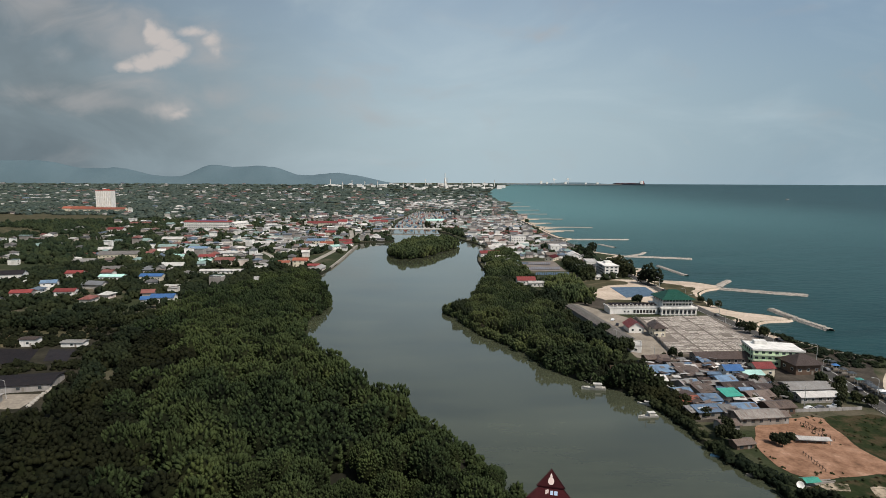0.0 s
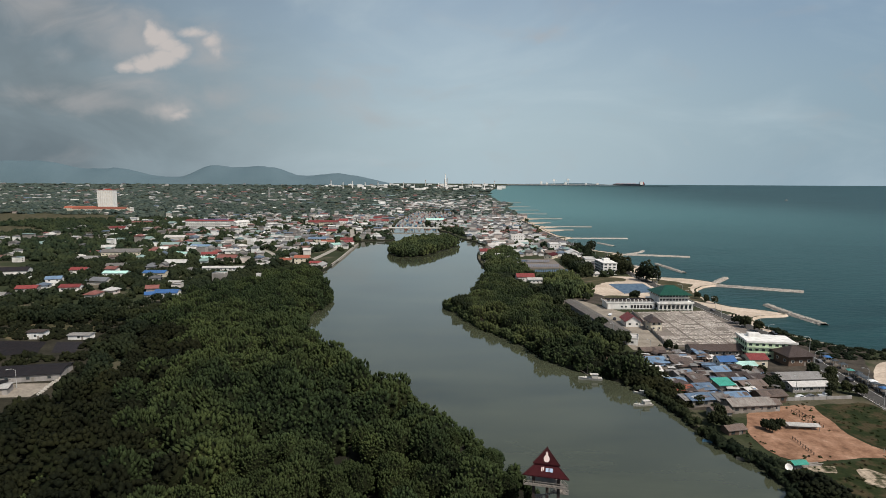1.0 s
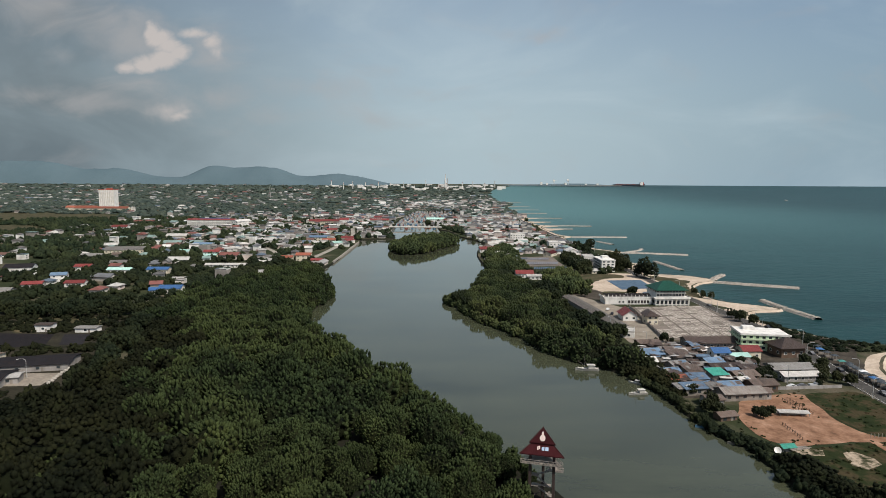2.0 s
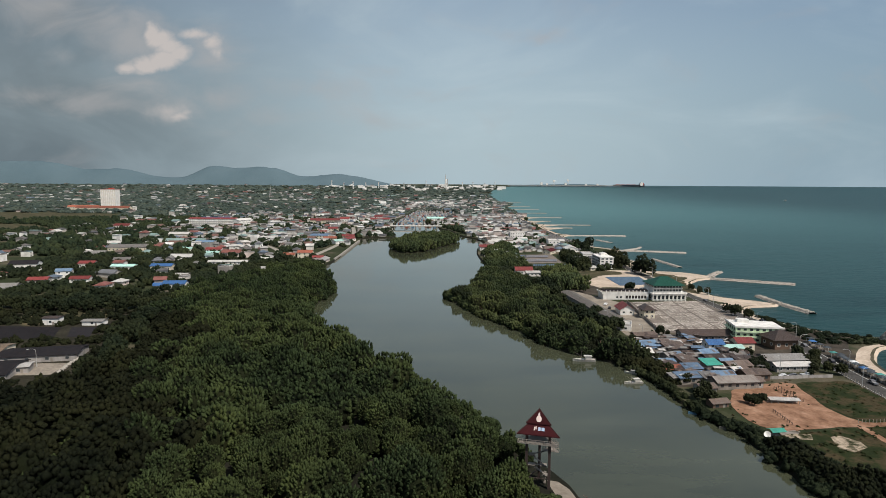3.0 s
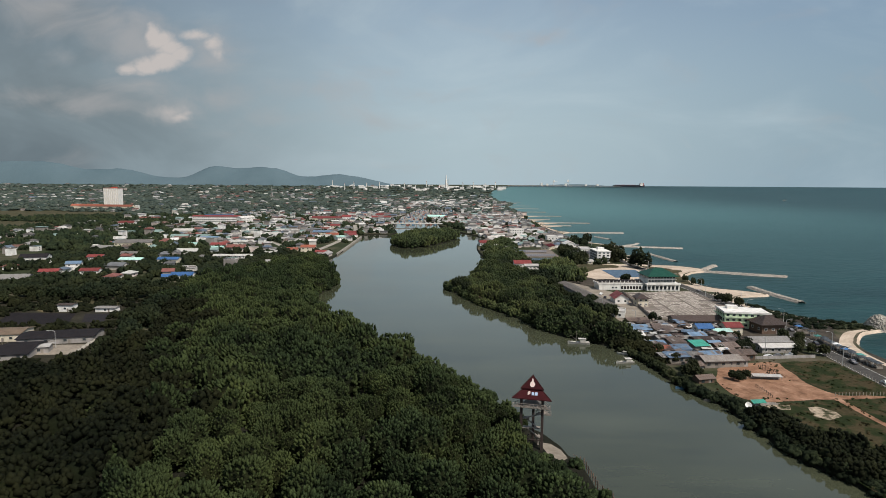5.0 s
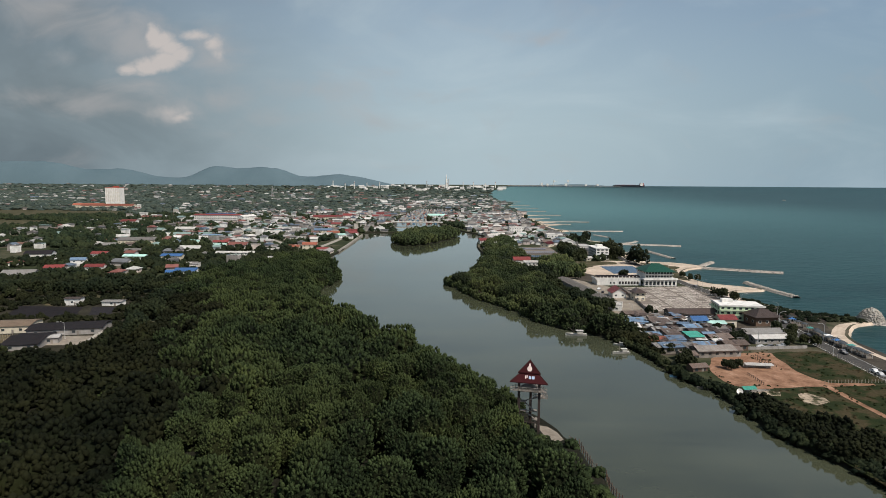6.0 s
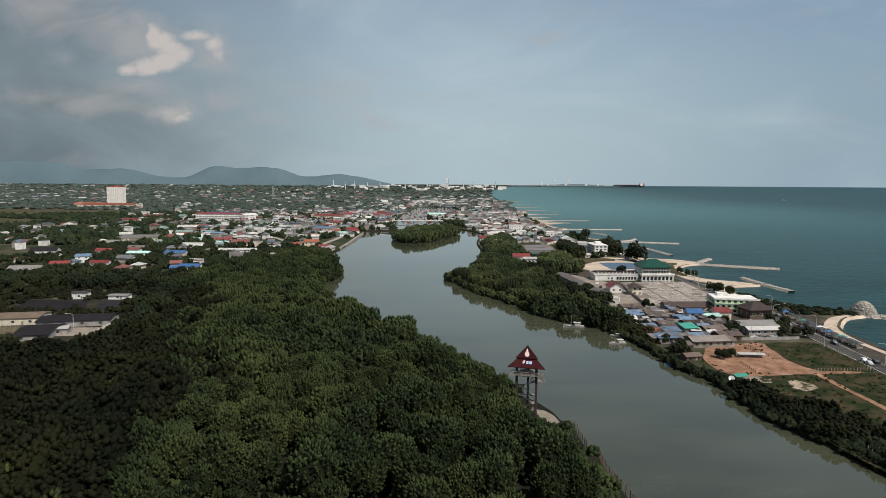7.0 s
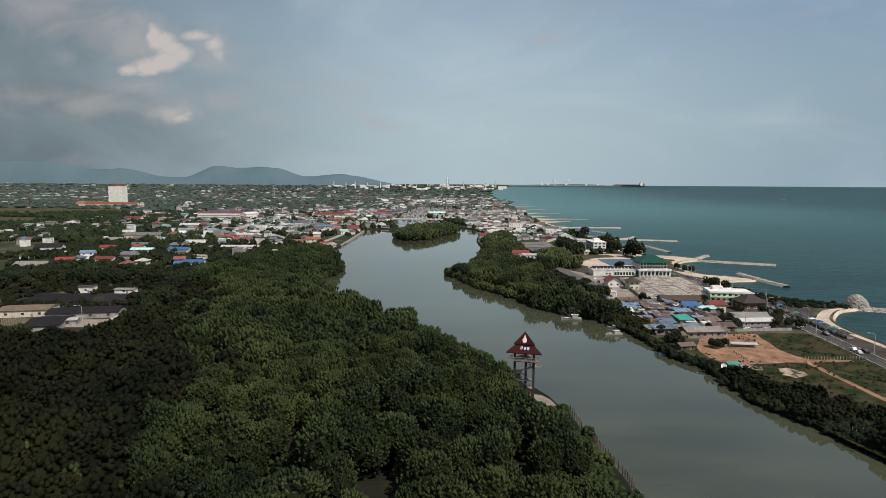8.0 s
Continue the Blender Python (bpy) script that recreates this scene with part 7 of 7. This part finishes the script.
gx_, gy_ = jittered(-1000, 175, 640, 1350, 10.4, lambda x, y: garden(x, y) & (rng.uniform(0, 1, x.shape) < cover(x, y)))
wood("town_trees", "dark green trees between the town houses", gx_, gy_, LAND - 0.3, (7, 1, 0.17, 0.9), LEAF_FAR, (2.6, 5.4), (3.6, 9.0))
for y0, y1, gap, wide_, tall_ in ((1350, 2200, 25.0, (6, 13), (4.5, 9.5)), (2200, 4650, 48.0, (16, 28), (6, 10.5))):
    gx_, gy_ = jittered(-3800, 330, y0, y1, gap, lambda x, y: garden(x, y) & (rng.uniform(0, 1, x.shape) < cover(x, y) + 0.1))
    wood("distant_woods", "green woods reaching to the hills, colour paled for haze", gx_, gy_, np.array([LAND + rise(v) - 1 for v in gy_]), (3, 1, 0.30, 0.8), LEAF_HAZED, wide_, tall_)

# groves on the spit
GROVES = ([(34, 545), (60, 545), (74, 570), (70, 640), (40, 640), (34, 600)], [(122, 580), (140, 575), (140, 680), (126, 690)], [(36, 660), (60, 640), (74, 660), (76, 760), (58, 770), (44, 710)], [(160, 600), (176, 604), (172, 650), (162, 640)], [(98, 470), (112, 466), (112, 540), (84, 540), (80, 500)], [(160, 720), (174, 720), (172, 790), (162, 780)], [(84, 452), (103, 448), (112, 466), (98, 472), (82, 482)])
for grove in GROVES:
    g_ = np.array(grove)
    vx, vy = jittered(g_[:, 0].min(), g_[:, 0].max(), g_[:, 1].min(), g_[:, 1].max(), 6.4, lambda x, y: inside(grove, x, y) & (np.min((x[:, None] - free[None, :, 0]) ** 2 + (y[:, None] - free[None, :, 1]) ** 2 - (free[None, :, 2] * 0.8) ** 2, 1) > 0))
    wood("grove", "dark green grove of trees between seaside houses", vx, vy, LAND - 0.3, (30, 2, 0.085, 1.0), LEAF_DARK if g_[:, 0].min() > 100 else LEAF_SPIT, (3.4, 5.0), (6.0, 10.0))

# shoreline trees and bank scrub
SHORE = [(196, 449), (192, 455), (183, 372), (187, 352), (184, 362), (193, 441), (197, 436), (160, 568), (168, 575), (172, 598), (166, 610), (171, 622), (178, 553), (182, 545), (170, 690), (174, 762), (170, 752), (165, 740), (176, 770), (160, 700), (120, 545), (112, 540), (104, 530), (128, 552), (160, 240), (165, 246), (172, 256), (176, 264), (170, 268), (146, 268), (117, 203), (119.5, 205), (115.5, 205.5), (118.5, 207), (121.5, 206.5), (103, 219), (92, 258), (90, 270), (93, 282), (96, 292), (97, 240), (95, 247), (100, 228), (99, 213), (98, 209), (101, 205), (101, 212), (103, 215), (132, 246), (127, 244), (138, 266), (140, 260), (142, 254), (139, 250), (144, 262), (146, 256), (143, 247), (168, 250), (171, 245), (174, 251), (169, 257), (175, 242), (112, 308), (116, 311), (121, 309)]
plant("shore_tree", "small dark wind-bent tree near the shore", [(x, y, LAND, 0.52 if 115 < x < 125 and 202 < y < 208 else 0.72 if x < 148 or y < 260 else 0.85) for x, y in SHORE], (40, 3, 0.06, 1.1), PINE, (5.0, 8.5), "trees near the shore")
plant("casuarina", "tall dark feathery casuarina tree by the beach", [(x, y, LAND) for x, y in ((167, 590), (171, 583), (174, 592), (169, 600), (175, 578), (165, 608), (178, 537), (182, 531), (174, 543), (184, 780), (180, 772))], (44, 3, 0.07, 1.5), PINE, (9.0, 14.0), "casuarinas by the beach", 4, 0.16)
cx_, cy_ = jittered(192, 246, 296, 372, 4.0, lambda x, y: inside(outline, x, y) & (x > np.interp(y, road_pts[:, 1], road_pts[:, 0]) + 9) & (rng.uniform(0, 1, x.shape) < 0.8))
wood("shore_scrub", "low dark scrub on the rocky shore", cx_, cy_, LAND - 0.2, (12, 8, 0.13, 0.8), LEAF_DARK, (1.2, 2.4), (0.8, 2.4))
bx_, by_ = [], []
rb = np.array([p for p in RIGHT_BANK if 20 < p[1] < 262])
for x, y in rb:
    thick = 0.5 + 0.9 * noise.noise(Vector((y * 0.045, 3.0, 1.0)))  # clumps with gaps between them
    for _ in range(24 if y < 140 else 15 if y < 172 else max(0, int(7 * thick))):
        bx_.append(x - 0.8 + rng.uniform(0, 5 if y > 172 else 15 if y > 140 else 24)), by_.append(y + rng.uniform(-3, 3))
    for _ in range(4 if y < 172 else max(1, int(6 * thick))):
        bx_.append(x - 1.4 + rng.uniform(0, 2.4)), by_.append(y + rng.uniform(-3, 3))
wood("bank_scrub", "low dark scrub along the river bank", np.array(bx_), np.array(by_), 0.6, (7, 3, 0.15, 0.8), LEAF_DARK, (0.9, 2.3), (1.2, 3.6))
belt_x, belt_y = jittered(104, 150, 30, 172, 4.6, lambda x, y: inside([(104, 172), (112, 168), (118, 156), (126, 142), (138, 122), (146, 100), (148, 30), (124, 30), (116, 100), (106, 140)], x, y) & (x > np.interp(y, rb[::-1, 1], rb[::-1, 0]) - 0.5) & ~((x < 124) & (y > 105) & (y < 119)))
wood("belt_mangroves", "dense very dark mangrove scrub between fields and river", belt_x, belt_y, 0.7, (30, 1, 0.09, 1.0), LEAF_DIMMED, (2.4, 4.2), (2.8, 5.6))
bx_, by_ = [], []
for x, y in [p for p in LEFT_BANK if 30 < p[1] < 140]:
    for _ in range(9):
        bx_.append(x - rng.uniform(0.5, 17)), by_.append(y + rng.uniform(-3, 3))
sel = (np.hypot(np.array(bx_) - TOWER[0], np.array(by_) - TOWER[1]) > 5.0) & ~inside([(27, 145), (30.5, 143), (33.5, 136), (33.5, 128), (30, 128), (27, 137)], np.array(bx_), np.array(by_))
wood("bank_bushes", "low green bushes on the river bank", np.array(bx_)[sel], np.array(by_)[sel], 1.0, (14, 6, 0.10, 0.9), LEAF, (1.6, 3.0), (1.6, 3.6))

# tufts that roughen the fields, bushes round the compound and the landing stage
ux, uy = jittered(104, 172, 100, 234, 1.5, lambda x, y: (inside([(148, 229), (160, 231.5), (171.5, 232), (171, 191), (152, 190), (146, 199)], x, y) | inside([(112, 177), (129, 181), (146, 185), (171, 187), (167, 100), (113, 100), (106, 150)], x, y)) & (rng.uniform(0, 1, x.shape) < np.where(np.hypot(x - 131.5, y - 170.5) < 7, 0.04, 0.15)))
wood("grass_tufts", "rough tufts of grass and weeds in the fields", ux, uy, LAND, (2, 4, 0.6, 0.8), GRASS, (0.25, 0.6), (0.2, 0.6), "grass")
ux, uy = jittered(102, 148, 176, 234, 1.6, lambda x, y: (rng.uniform(0, 1, x.shape) < 0.14) & ((y > 224) | ((x > 134) & (x < 141) & (y > 200)) | (x < 110) | (y < 184)))
wood("dirt_weeds", "scattered weeds at the edges of the dirt field", ux, uy, LAND + 0.05, (2, 4, 0.6, 0.8), GRASS, (0.25, 0.55), (0.2, 0.6), "weeds")
ux, uy = jittered(-300, -170, 216, 358, 4.0, lambda x, y: (rng.uniform(0, 1, x.shape) < 0.5) & np.all([(x - p[0]) ** 2 + (y - p[1]) ** 2 > (max(p[2], p[3]) * 0.6 + 1) ** 2 for p in COMPOUND], 0) & ~inside([(-256, 285), (-197, 292), (-206, 317), (-270, 317)], x, y) & ~inside([(-200, 226), (-174, 228), (-176, 248), (-200, 246)], x, y) & ~inside([(-238, 228), (-209, 230), (-220, 248), (-238, 248)], x, y))
wood("compound_scrub", "dark overgrown scrub round the compound", ux, uy, LAND - 0.1, (8, 2, 0.14, 0.85), LEAF_DIMMED, (1.4, 3.0), (1.4, 4.2))
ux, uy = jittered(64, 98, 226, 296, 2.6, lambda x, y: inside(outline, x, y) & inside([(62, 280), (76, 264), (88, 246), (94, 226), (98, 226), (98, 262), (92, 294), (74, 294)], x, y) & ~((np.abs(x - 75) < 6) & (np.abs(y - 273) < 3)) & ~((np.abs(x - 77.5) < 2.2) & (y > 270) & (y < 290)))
wood("landing_bushes", "dark mangrove bushes round the landing stage", ux, uy, LAND - 0.4, (14, 4, 0.10, 0.9), LEAF_DIMMED, (1.6, 3.0), (2.4, 5.0))

small_jetty = thing("small_jetty", pose(117, 114, 0, 0, 0, -12), "small pale timber jetty with upright posts", "jetty")
part("deck", Geo().box(6, 0, 1.5, 13, 2.6, 0.18), WOOD, small_jetty)
for i in range(5):
    for s_ in (-1.2, 1.2):
        part("post", Geo().tube((0.4 + i * 2.8, s_, -1.6), (0.4 + i * 2.8, s_, 3.0), 0.13, 0.11, 6), WOOD, small_jetty)
